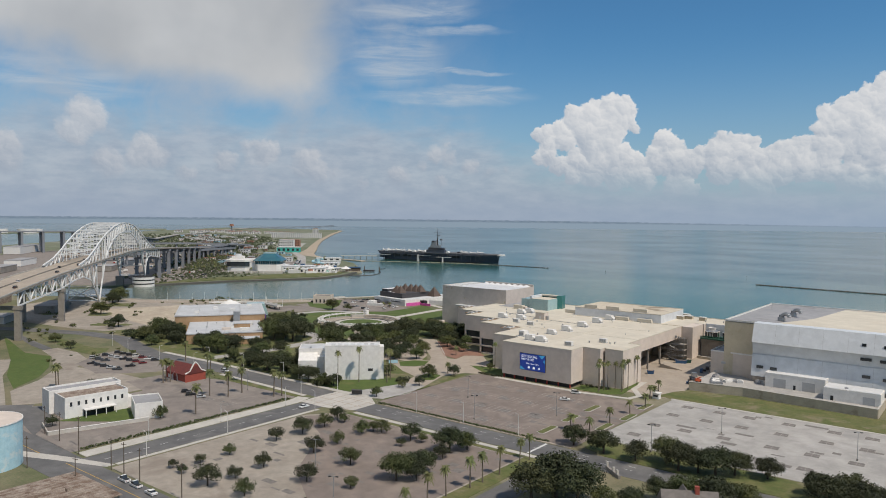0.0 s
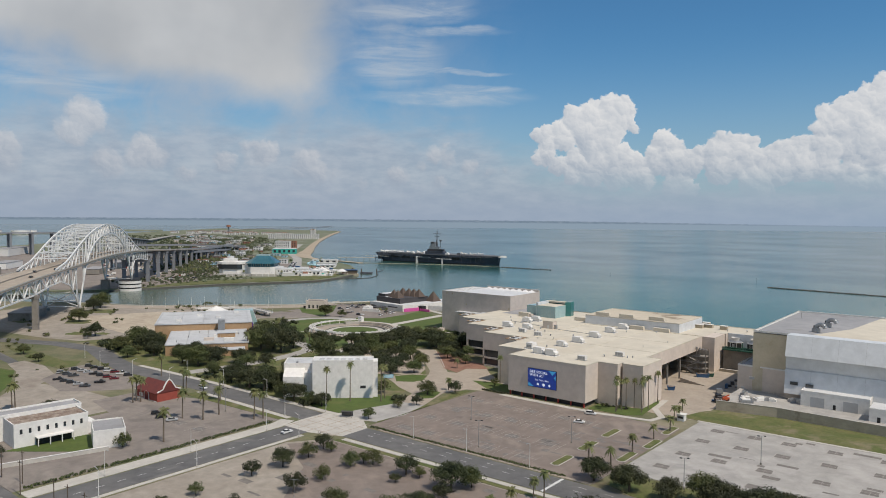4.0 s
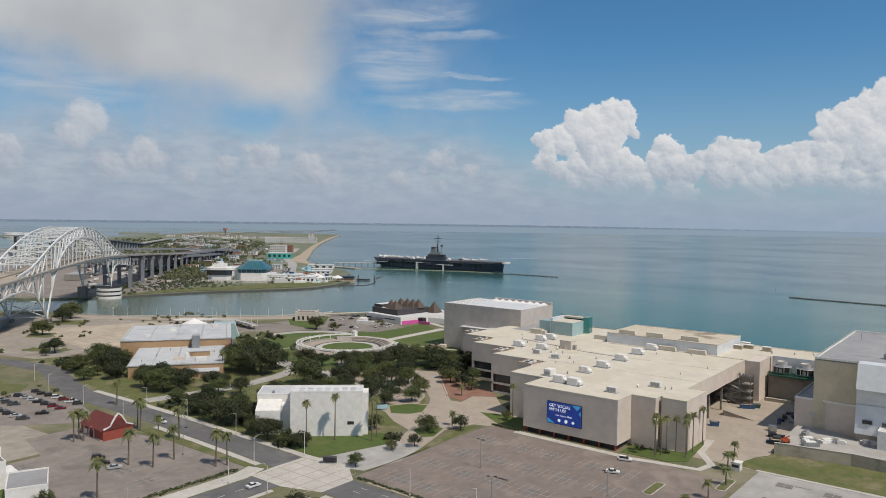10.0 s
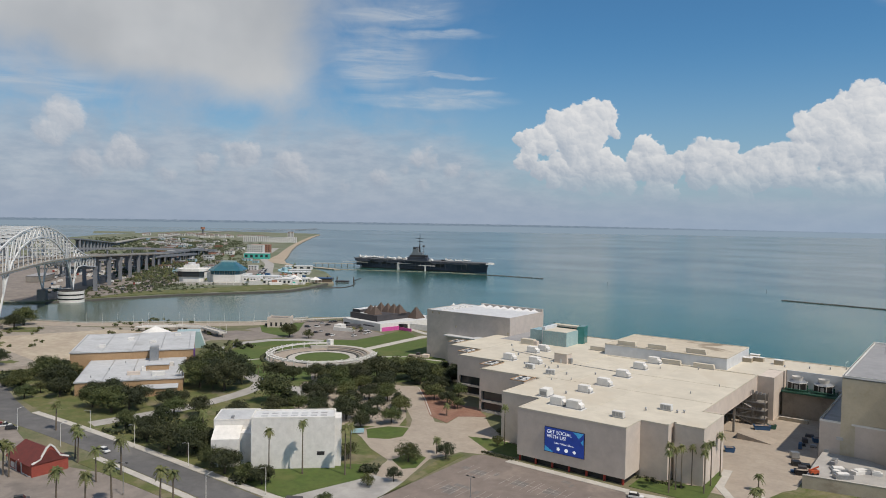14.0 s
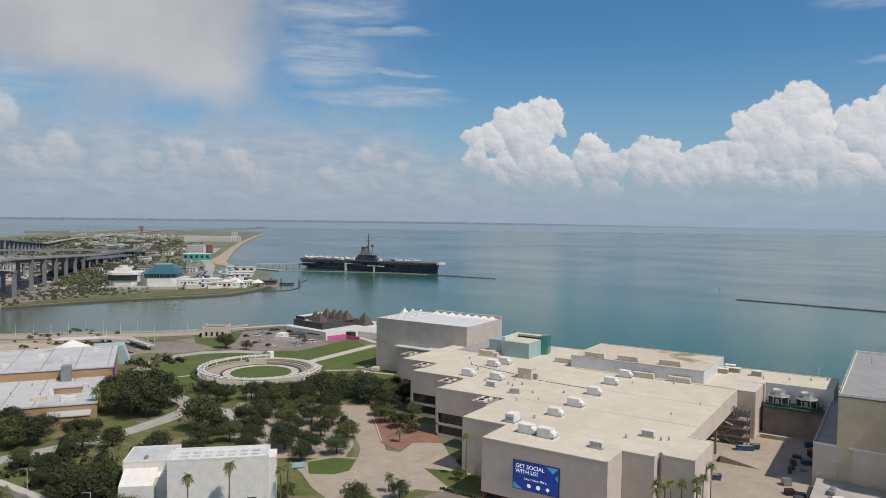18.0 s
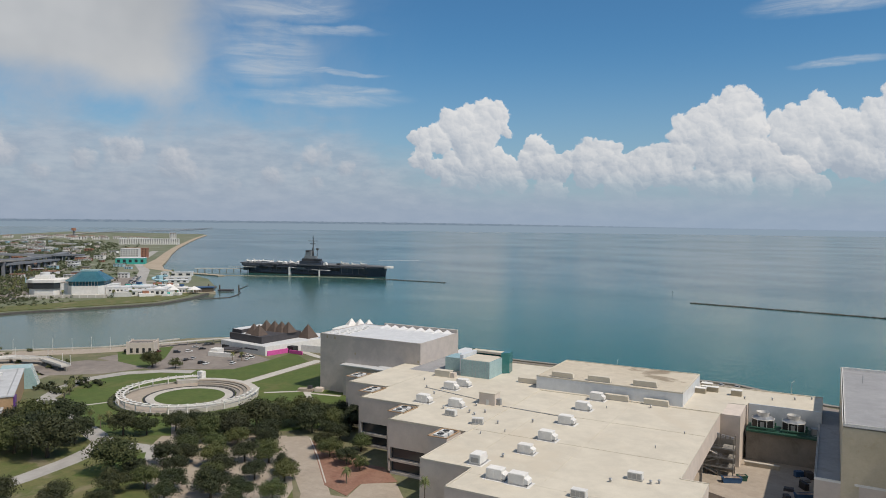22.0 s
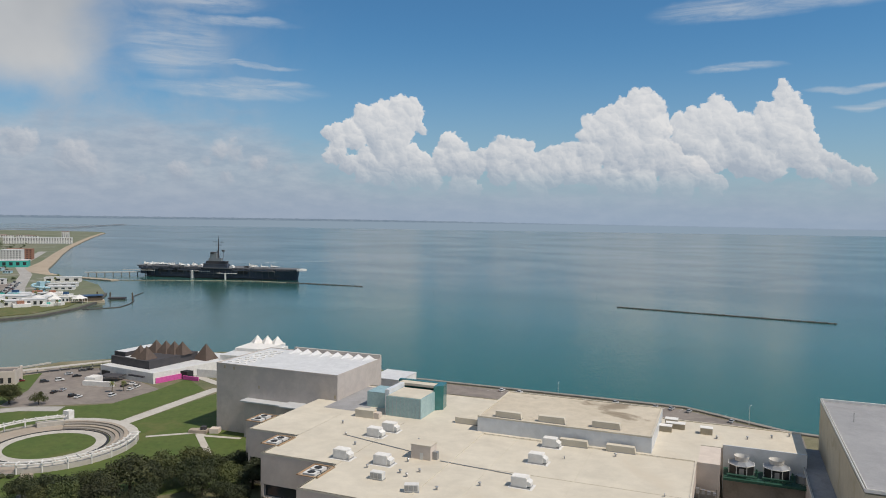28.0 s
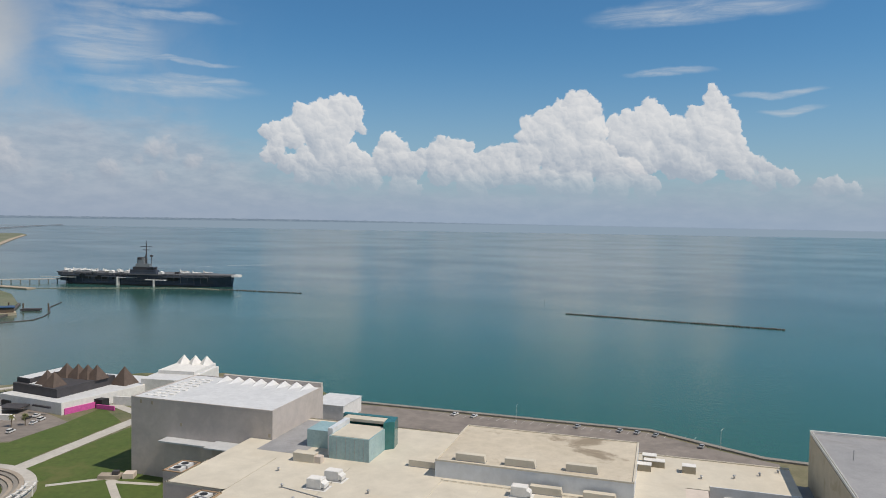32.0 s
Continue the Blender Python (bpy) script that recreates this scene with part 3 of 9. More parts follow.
def beam(bm, a, b, w, h=None):
    """A square bar from a to b."""
    a, b = Vector(a), Vector(b)
    d = (b - a).normalized()
    side = d.cross(Vector((0, 0, 1)))
    side = side.normalized() if side.length > 1e-4 else Vector((1, 0, 0))
    up = side.cross(d)
    h = h or w
    v = [bm.verts.new(p + side * w / 2 * sx + up * h / 2 * sz) for p in (a, b) for sx, sz in ((-1, -1), (1, -1), (1, 1), (-1, 1))]
    for f in ((3, 2, 1, 0), (4, 5, 6, 7), (0, 1, 5, 4), (1, 2, 6, 5), (2, 3, 7, 6), (3, 0, 4, 7)):
        bm.faces.new([v[i] for i in f])
    return bm


def tube(bm, a, b, r0, r1=None, n=8, cap=True):
    a, b = Vector(a), Vector(b)
    d = (b - a).normalized()
    side = d.cross(Vector((0, 0, 1)))
    side = side.normalized() if side.length > 1e-4 else Vector((1, 0, 0))
    up = side.cross(d)
    r1 = r0 if r1 is None else r1
    rings = [[bm.verts.new(p + (side * math.cos(k * math.tau / n) + up * math.sin(k * math.tau / n)) * r) for k in range(n)] for p, r in ((a, r0), (b, r1))]
    for k in range(n):
        bm.faces.new((rings[0][k], rings[1][k], rings[1][(k + 1) % n], rings[0][(k + 1) % n]))
    if cap:
        bm.faces.new(rings[0])
        bm.faces.new(rings[1][::-1])
    return bm


def disc(r, n, cx=0, cy=0, a0=0.0, squash=1.0):
    return [(cx + r * math.cos(a0 + k * math.tau / n), cy + r * squash * math.sin(a0 + k * math.tau / n)) for k in range(n)]


def band(line, width):
    """The plan of a strip of that width along a line of points."""
    left, right = [], []
    for i, p in enumerate(line):
        a, b = Vector(line[max(i - 1, 0)]), Vector(line[min(i + 1, len(line) - 1)])
        d = (b - a).normalized()
        nrm = Vector((-d.y, d.x)) * width / 2
        left.append(tuple(Vector(p) + nrm))
        right.append(tuple(Vector(p) - nrm))
    return right + left[::-1]


def strip(bm, line, width, z0, z1):
    """A thin solid strip along a line."""
    plan = band(line, width)
    k = len(line)
    rows = [(plan[i], plan[2 * k - 1 - i]) for i in range(k)]
    v = [[bm.verts.new((*p, z)) for p in row for z in (z0, z1)] for row in rows]
    for a, b in zip(v, v[1:]):
        bm.faces.new((a[1], b[1], b[3], a[3]))
        bm.faces.new((a[0], b[0], b[1], a[1]))
        bm.faces.new((a[3], b[3], b[2], a[2]))
    for row in (v[0], v[-1]):
        bm.faces.new((row[0], row[1], row[3], row[2]))
    bmesh.ops.recalc_face_normals(bm, faces=bm.faces[:])
    return bm


def arc(cx, cy, r, a0, a1, n):
    return [(cx + r * math.cos(radians(a0 + (a1 - a0) * k / n)), cy + r * math.sin(radians(a0 + (a1 - a0) * k / n))) for k in range(n + 1)]

# ---- water and land ----
WATER = -2.5
bm = bmesh.new()
v = [bm.verts.new(p) for p in ((-9000, -3000, WATER), (9000, -3000, WATER), (9000, 9000, WATER), (-9000, 9000, WATER))]
bm.faces.new(v)
single("water", bm, "sea", "calm green-blue bay water with fine ripples", "water", kind="structure")


def ground_sheet(name, pts, top, mat, label, category="ground", bottom=-4.0):
    return single(name, slab(pts, bottom, top), mat, label, category, kind="structure")


def surface(name, pts, z, mat, label, category):
    return single(name, slab(pts, 0.0 if 0 < z < 0.3 else z - 0.3, z), mat, label, category, kind="structure")


ground_sheet("ground", [(-1500, -700), (900, -700), (900, 236), (101, 236.5), (91, 238), (70, 250), (44, 264.3), (-120, 264.3), (-150, 290), (-215, 300), (-262, 282), (-300, 240),
                        (-329, 211), (-334, 175), (-346, 155), (-440, 61), (-528, 24), (-640, -60), (-900, -180), (-1500, -260)], 0.0, "land",
             "rough grass and bare earth of the waterfront land")
ground_sheet("ground_north", [(-535, 324), (-527, 356), (-541, 410), (-566, 458), (-620, 520), (-700, 585), (-800, 640), (-880, 668), (-960, 721), (-1093, 847), (-1287, 1028), (-1503, 1240), (-1764, 1510), (-2088, 1853),
                              (-2406, 2210), (-2560, 2330), (-3300, 2150), (-2730, 1310), (-2300, 900), (-1900, 620), (-1650, 300), (-1900, -60), (-1700, -330), (-1300, -190), (-1000, -90), (-760, 0), (-640, 66), (-604, 113), (-577, 233), (-552, 290)], -0.6, "far_land",
             "low grassy land with streets beyond the channel")
ground_sheet("ground_spit", [(-3020, 1425), (-2936, 1573), (-3190, 1726), (-3330, 1594)], -1.6, "far_land", "low green spit far out in the bay")
ground_sheet("ground_far_shore", [(-2766, 945), (-2715, 1025), (-2860, 1110), (-3000, 900), (-2950, 600), (-2700, 640)], -1.4, "far_land", "far low shore with pale tanks")
shore_line = [(-852, 658), (-905, 684), (-968, 733), (-1098, 858), (-1290, 1038), (-1506, 1249), (-1766, 1518), (-2090, 1860), (-2412, 2216)]
inner_line = [(x - w, y - 0.35 * w) for (x, y), w in zip(shore_line, (16, 30, 36, 26, 20, 17, 16, 16, 14))]
single("beach", slab(shore_line + inner_line[::-1], -2.8, -0.42), "beach", "long curved beach of pale sand", "beach", kind="structure")
single("jetty", strip(bmesh.new(), [(-830, 658), (-785, 655), (-739, 650)], 13, -3.0, -1.2), "beach", "low sandy spit with rocks", "jetty", kind="structure")

# paved areas
surface("pavement_tree_lot", [(-24, -203), (30, -203), (80, -203), (78, -104), (-14, -104), (-24, -118)], 0.03, "sand_lot", "pale worn parking lot planted with small trees", "parking lot")
surface("pavement_tree_lot_dark", [(26, -165), (46, -178), (77, -176), (77, -105.5), (-12, -105.5), (-22, -119), (2, -132)], 0.045, "brown_lot", "brown paved part of the tree-planted parking lot", "parking lot")
surface("pavement_hall_lot", [(-15, -82.5), (86.5, -82.5), (86.5, -4), (73, -4), (56, -2.5), (-12, -2.5), (-15, -6)], 0.03, "brown_lot", "large brown parking lot with faded white stall lines", "parking lot")
surface("pavement_arena_lot", [(87, -66), (150, -66), (300, -66), (300, 11.8), (89, 11.8)], 0.04, "pale_lot", "pale concrete parking lot with dark stained stalls", "parking lot")
surface("pavement_west_lot", [(-115, -206), (-50, -206), (-50, -100), (-100, -100), (-140, -112), (-140, -135), (-115, -140)], 0.03, "old_asphalt", "worn tan parking lot beside the street", "parking lot")
surface("pavement_car_park", [(-222, -97), (-174, -97), (-153, -102), (-149, -114), (-160, -128), (-169, -136), (-202, -131), (-220, -110)], 0.035, "old_asphalt", "small pale car park full of cars", "parking lot")
surface("pavement_yard", [(-259, -116), (-234, -115), (-205, -122), (-193, -135), (-160, -128), (-134, -126), (-118, -128), (-118, -150), (-126, -178), (-134, -191), (-162, -181), (-176, -162), (-194, -147), (-232, -131), (-257, -126)], 0.02, "sand_lot", "bare pale caliche yard", "yard")
surface("road_fork", [(-324, -111), (-294, -115), (-259, -119), (-257, -125), (-280, -123), (-306, -118), (-345, -108), (-342, -104)], 0.045, "asphalt", "narrow forking asphalt road", "road")
surface("pavement_west_curve", [(-240, -148), (-200, -170), (-166, -182), (-136, -193), (-120, -181), (-95, -191), (-82, -203), (-140, -204), (-200, -190), (-260, -170)], 0.015, "sand_lot", "pale bare ground in front of the open field", "yard")
surface("pavement_corner_walk", [(-64, -219.5), (-45, -211), (-26, -203.6), (-26, -200.4), (-46, -207), (-66, -215)], 0.07, "walk", "pale concrete walk across the street corner", "pavement")
surface("road_tank_street", [(-140, -197), (-128, -184), (-112, -200), (-100, -204), (-140, -212), (-170, -205)], 0.05, "asphalt", "asphalt street beside the painted tank", "road")
surface("pavement_gravel", [(-500, -40), (-400, -86), (-330, -74), (-292, -62), (-268, -20), (-272, 30), (-300, 90), (-350, 118), (-400, 64), (-450, 34), (-515, 10)], 0.012, "sand_lot", "pale gravel ground by the channel", "yard")
surface("pavement_dirt", [(-420, -20), (-300, -30), (-285, 40), (-330, 100), (-390, 60)], 0.02, "dirt", "bare sandy construction ground", "yard")

# streets
surface("road_plaza_street", [(-40.5, -205), (-27.5, -205), (-27.5, -104), (-40.5, -104)], 0.05, "asphalt", "dark asphalt street with bollard-like stripes", "road")
surface("road_shoreline", [(-13, -99), (320, -99), (320, -85), (-13, -85)], 0.05, "asphalt", "dark asphalt avenue beside the parking lots", "road")
single("road_park", strip(bmesh.new(), [(-43, -87.5), (-84, -86.5), (-118, -86), (-160, -86.5), (-196, -88), (-226, -82), (-262, -72), (-300, -78), (-348, -98), (-420, -140)], 12.5, 0.0, 0.05), "asphalt",
       "curving asphalt street along the park", "road", kind="structure")
surface("road_south_street", [(-140, -220), (-20, -220), (90, -218), (90, -204.5), (-43, -204.5), (-140, -203)], 0.055, "asphalt", "asphalt street with a faded yellow line", "road")
surface("road_side_street", [(86, -420), (96, -420), (96, -99), (86, -99)], 0.06, "asphalt", "narrow asphalt side street", "road")
surface("road_west_street", [(-131, -194), (-120.6, -180), (-96, -191), (-82, -203), (-50, -204.4), (-50, -204.2), (-82, -203.9)], 0.06, "asphalt", "wide asphalt street in shade and sun", "road")
surface("road_crossing", [(-42, -104), (-27, -104), (-13, -99), (-13, -85), (-22, -78), (-43, -80), (-43, -94)], 0.062, "walk", "pale concrete paved street crossing", "road")
surface("road_seafront", [(-120, 205), (40, 205), (95, 180), (95, 232), (70, 244), (42, 260), (-120, 260)], 0.05, "old_asphalt", "seafront road with angled parking", "road")
surface("road_service", [(56, 12.5), (86, 12.5), (87, 34), (88, 150), (36.5, 134), (36.5, 39), (62, 38)], 0.05, "tan_walk", "stained concrete service yard between the halls", "yard")
surface("road_museum", [(-318, 128), (-262, 122), (-222, 150), (-214, 178), (-244, 190), (-290, 210), (-318, 196)], 0.04, "old_asphalt", "brown waterfront car park", "parking lot")

# kerbed walks: real steps
def walkway(name, line, width, mat="walk", z=0.15, label="pale concrete sidewalk with a kerb"):
    return single(name, strip(bmesh.new(), line, width, 0.0, z), mat, label, "pavement", kind="structure")


walkway("pavement_street_west", [(-44.5, -203), (-44.5, -106), (-47, -98)], 6.5)
walkway("pavement_street_east", [(-26, -200), (-26, -108)], 1.8)
walkway("pavement_shoreline_south", [(-10, -101.2), (84, -101.2)], 2.4)
walkway("pavement_shoreline_north", [(-8, -83.6), (86, -83.6)], 1.6, "tan_walk")
walkway("pavement_park_north", [(-22, -77.5), (-44, -79.0), (-84, -78.6), (-118, -78.2), (-160, -78.8), (-196, -80)], 3.0)
walkway("pavement_park_south", [(-49, -95.6), (-84, -94.6), (-118, -94)], 2.6)
walkway("pavement_hall_front", [(-2, -3.2), (44, -3.8)], 3.2, "walk")
walkway("pavement_corner", [(44, -5), (60, -2), (72, 0), (74, 8), (66, 20), (64, 38)], 3.0, "walk")
walkway("pavement_lot_edge", [(88, 12.6), (300, 12.6)], 1.6)
walkway("pavement_lane", [(-160, -74), (-153.5, -39), (-153, -21), (-155.5, -3), (-160, 12), (-167, 20.5), (-180, 25), (-190, 28), (-222, 38), (-249, 49), (-262, 67), (-271, 86), (-266, 108), (-253, 123), (-236, 131)], 8.5, "pale_lot", 0.07, "grey concrete lane winding through the park")
walkway("pavement_lane_fork", [(-163, 18), (-152, 21.5), (-143, 23.5), (-132, 14)], 7, "pale_lot", 0.066, "grey concrete lane towards the grove")
surface("pavement_grove", [(-151.5, 36), (-108, 63), (-67, 18), (-60, 4), (-90, -16), (-125, 2), (-143, 22)], 0.055, "tan_walk", "tan paving under the grove of oaks", "pavement")
surface("pavement_plaza", [(-109, 60), (-100, 67), (-80, 48), (-52.8, 20), (-47, 21), (-50, 34), (-40, 40), (-31, 30), (-8, 13), (-13, -3), (-21, -6), (-25, -20), (-18, -43), (-31, -45), (-36, -30), (-50, -24), (-62, -16), (-71, -12), (-66, 4), (-56, 7), (-62, 16)], 0.075, "tan_walk", "worn tan plaza and drive before the lobby", "pavement")
surface("pavement_drive", [(-31, -45), (-18, -43), (-14, -60), (-16, -76), (-24, -79), (-38, -78), (-40, -68), (-35, -56)], 0.07, "pale_lot", "pale drive curving past the white building", "pavement")
surface("pavement_brick", [(-96, 63), (-72, 59.6), (-61, 50.2), (-52, 51), (-40, 41), (-50, 33), (-48, 22), (-60, 26), (-80, 47)], 0.11, "brick_walk", "red brick terrace by the lobby", "pavement")
walkway("pavement_brick_edge", [(-98, 65.5), (-80, 48), (-61, 28)], 0.5, "walk", 0.13, "pale concrete edging of the brick terrace")
walkway("pavement_water_walk", [(-191.5, 124.5), (-193, 156), (-195, 196)], 6.6, "walk", 0.09, "broad pale concrete walk across the lawn")
walkway("pavement_lawn_path", [(-167, 114), (-152, 127), (-145, 125.5), (-129, 128.5)], 2.2, "walk", 0.08, "narrow concrete path over the lawn")
walkway("pavement_lawn_path_south", [(-149, 126), (-132, 110.5), (-119, 97.5)], 3.0, "walk", 0.085, "concrete path over the lawn")
walkway("pavement_ring_path", [(-146, 39), (-174, 63.5)], 4.2, "tan_walk", 0.08, "short concrete path to the round garden")
walkway("pavement_ring_side", [(-222, 51), (-215, 66)], 1.8, "walk", 0.08, "narrow concrete path to the round garden")
walkway("pavement_museum_walk", [(-226, 215), (-205, 206), (-150, 190)], 5, "walk", 0.085, "pale concrete walk to the museum door")
walkway("pavement_seawall", [(-120, 262.6), (43, 262.6), (68, 248.8), (90, 236.8), (110, 235)], 3.0, "concrete", 0.75, "low concrete seawall along the bay")
walkway("pavement_promenade", [(-319, 190), (-330, 158), (-346, 138), (-372, 112), (-400, 84), (-436, 52), (-470, 36)], 18, "tan_walk", 0.06, "pale promenade by the channel")
walkway("pavement_promenade_wall", [(-331, 205), (-336, 176), (-347, 153), (-375, 126), (-440, 60), (-520, 27)], 0.8, "walk", 0.9, "low pale wall along the channel")
surface("road_channel", [(-318, 120), (-300, 128), (-268, 122), (-276, 100), (-300, 80), (-330, 90)], 0.05, "old_asphalt", "worn paved forecourt by the channel", "yard")
surface("road_interchange", [(-640, 80), (-600, 150), (-612, 230), (-660, 262), (-980, 520), (-1150, 620), (-1400, 600), (-1400, 300), (-1000, 60), (-760, 10)], -0.52, "old_asphalt", "worn paved yards under the road decks", "yard")
surface("pavement_palm_lot", [(-650, 262), (-690, 250), (-960, 480), (-1080, 600), (-1060, 620), (-930, 500), (-700, 320)], -0.48, "old_asphalt", "grey palm-lined car park", "parking lot")

# lawns
def lawn(name, pts, z=0.06, mat="lawn", label="mown green lawn"):
    return single(name, slab(pts, 0.0, z), mat, label, "lawn", kind="structure")


lawn("ground_lawn_park", [(-300, -66), (-262, -64), (-225, -74), (-196, -78), (-48, -76.5), (-38, -40), (-45, -16), (-60, 10), (-108, 62), (-150, 38), (-200, 50), (-245, 60), (-256, 40), (-244, 8), (-290, -40)], 0.03, "verge", "uneven green grass under the park trees")
lawn("ground_lawn_terrace", [(-68, -6.7), (-63.5, 2), (-55.6, 6), (-50, -5), (-52, -11), (-59.4, -15.3)], 0.13)
lawn("ground_lawn_drive", [(-35, -29), (-34.5, -18), (-27, -19), (-23, -30), (-26, -34)], 0.13)
lawn("ground_lawn_drive_edge", [(-16.4, -76), (-14.8, -60), (-17.4, -43), (-22, -20), (-20, -8), (-17.5, -8), (-15.6, -40), (-15.2, -76)], 0.12, "verge", "thin grass strip between drive and parking lot")
lawn("ground_lawn_island", [(-141, -11), (-143, -5), (-145, 13.5), (-140, 19), (-122.6, 2), (-126.6, -6)], 0.09)
lawn("ground_lawn_north", [(-188, 124.6), (-167, 116), (-152, 128.5), (-145, 127), (-130, 130), (-147, 178), (-168, 196), (-189, 196)], 0.07)
for i_, (x_, y_, r_) in enumerate(((-388, -24, 13), (-436, 18, 16), (-332, -52, 8), (-318, -40, 6), (-420, -52, 9), (-310, 78, 10), (-366, 84, 12))):
    lawn("ground_grass_patch_%d" % (i_ + 1), [(x_ + r_ * (1 + 0.3 * math.sin(k * 2.1 + i_)) * math.cos(k * math.tau / 14), y_ + r_ * 0.7 * (1 + 0.3 * math.cos(k * 1.7 + i_)) * math.sin(k * math.tau / 14)) for k in range(14)], 0.05, "verge", "patch of rough grass on gravel")
lawn("ground_lawn_museum", [(-196, 126), (-199, 190), (-226, 208), (-222, 178), (-222, 150), (-214, 120)], 0.065)
lawn("ground_lawn_ring", [(-256, 120), (-264, 108), (-265, 88), (-256, 68), (-244, 55), (-222, 44), (-190, 33), (-170, 26), (-148, 40), (-120, 60), (-96, 88), (-96, 134), (-150, 134), (-180, 128), (-222, 148)], 0.04)
lawn("ground_lawn_hut", [(-330, 152), (-298, 128), (-268, 124), (-282, 150), (-318, 190), (-330, 180)], 0.05)
lawn("ground_lawn_white", [(-66, -76), (-38, -77), (-30, -48), (-38, -38), (-50, -46), (-62, -60)], 0.08, "lawn", "green lawn round the white building")
lawn("ground_lawn_hall", [(-14, 2), (-2, 2), (-2, 14), (-18, 16), (-30, 12)], 0.08)
lawn("ground_lawn_corner", [(42.5, 0.5), (60, 1), (66, 6), (64, 30), (61.9, 36), (61.9, 16), (51.7, 12), (42.5, 11)], 0.16)
lawn("ground_verge_arena", [(80, 13.5), (300, 13.5), (300, 37), (170, 37.5), (112, 40), (89, 35.5), (84, 28)], 0.12, "verge", "green grass bank below the retaining wall")
lawn("ground_verge_street", [(-118, -101), (-50, -100), (-50, -96.8), (-118, -95.4)], 0.1, "verge", "strip of grass along the street")
lawn("ground_verge_palms", [(78, -203), (84.5, -203), (84.5, -103), (78, -103)], 0.12, "verge", "strip of grass with palms")
lawn("ground_verge_road", [(100, -84.4), (300, -84.4), (300, -67), (140, -67), (88, -68), (90, -80)], 0.1, "verge", "grass strip under the oaks")
lawn("ground_verge_lot", [(-12, -104.8), (77, -104.8), (77, -102.6), (-12, -102.6)], 0.1, "verge", "narrow grass verge")
lawn("ground_lawn_house", [(-94, -190), (-72, -172), (-72, -168), (-90, -160), (-94, -163)], 0.1, "lawn", "small lawn before the white house")
lawn("ground_lawn_strip", [(-311, -105), (-294, -99), (-242, -101), (-234, -95), (-222, -104), (-222, -112), (-236, -114), (-286, -109)], 0.07, "verge", "rough green verge by the road fork")
lawn("ground_lawn_far", [(-239, -151), (-330, -120), (-257, -136), (-235, -130.5), (-204, -145), (-183, -159), (-166, -178), (-200, -168)], 0.08, "lawn", "open grass field")
lawn("ground_lawn_aquarium", [(-545, 330), (-536, 356), (-548, 405), (-570, 440), (-590, 400), (-605, 300), (-625, 220), (-600, 150), (-585, 230), (-560, 290)], -0.5, "verge", "grass bank along the channel")
for i, (x, y) in enumerate([(67, -48.1), (67.5, -68.9), (66.8, -27.5), (83.8, -50.6), (85.2, -30.3), (84, -9)]):
    ob = thing("planted_island", x, y, 0, 0, "kerbed grass island in the parking lot", "traffic island", "parking lot islands")
    part("kerb", slab([(-1.7, -5.8), (0, -6.6), (1.7, -5.8), (1.7, 5.8), (0, 6.6), (-1.7, 5.8)], 0.0, 0.16), "walk", ob)
    part("grass", slab([(-1.4, -5.5), (0, -6.2), (1.4, -5.5), (1.4, 5.5), (0, 6.2), (-1.4, 5.5)], 0.03, 0.22), "verge", ob)

# stall lines and darkened stalls
def stall_marks(name, spots, z, turn, lines, label):
    marks, dark = bmesh.new(), bmesh.new()
    c, s = math.cos(radians(turn)), math.sin(radians(turn))
    for x, y in spots:
        def spot(u, v):
            return (x + u * c - v * s, y + u * s + v * c)
        prism(dark, [spot(-2.6, -2.2), spot(2.6, -2.0), spot(2.3, 2.1), spot(-2.5, 2.3)], z, z + 0.004)
        for k in range(-lines, lines + 1):
            prism(marks, [spot(k * 2.7 - 0.06, -5), spot(k * 2.7 + 0.06, -5), spot(k * 2.7 + 0.06, 5), spot(k * 2.7 - 0.06, 5)], z + 0.004, z + 0.01)
        prism(marks, [spot(-lines * 2.7, -0.07), spot(lines * 2.7, -0.07), spot(lines * 2.7, 0.07), spot(-lines * 2.7, 0.07)], z + 0.005, z + 0.012)
    single(name, marks, "faded", label, "road marking", kind="stuff")
    single(name + "_wear", dark, "smudge", "dark worn patches in the stalls", "stain", kind="stuff")


rng = random.Random(4)
stall_marks("stall_lines_hall_lot", [(x + rng.uniform(-2, 2), y) for x in (-2, 12, 26, 40, 53) for y in (-74, -56, -38, -20)], 0.03, 0, 2, "faded white stall lines on brown paving")
stall_marks("stall_lines_arena_lot", [(x + rng.uniform(-2, 2), y) for x in (98, 113, 128, 143, 158, 173, 188, 203, 218, 233) for y in (-52, -34, -14, 3)], 0.04, 0, 1, "faded white stall lines on pale concrete")
stall_marks("stall_lines_west_lot", [(-92, -129), (-78, -129), (-64, -129), (-108, -150), (-92, -150)], 0.03, 0, 1, "faded white stall lines")
marks = bmesh.new()
for k in range(24):
    x = -6 + k * 9.0
    prism(marks, [(x, -92.1), (x + 3, -92.1), (x + 3, -91.95), (x, -91.95)], 0.05, 0.056)
    prism(marks, [(x, -88.5), (x + 3, -88.5), (x + 3, -88.35), (x, -88.35)], 0.05, 0.056)
for k in range(14):
    y = -200 + k * 7.0
    prism(marks, [(-34.1, y), (-33.9, y), (-33.9, y + 3), (-34.1, y + 3)], 0.05, 0.056)
for k in range(6):
    prism(marks, [(86 + k * 1.7, -100), (86.8 + k * 1.7, -100), (86.8 + k * 1.7, -97), (86 + k * 1.7, -97)], 0.06, 0.066)
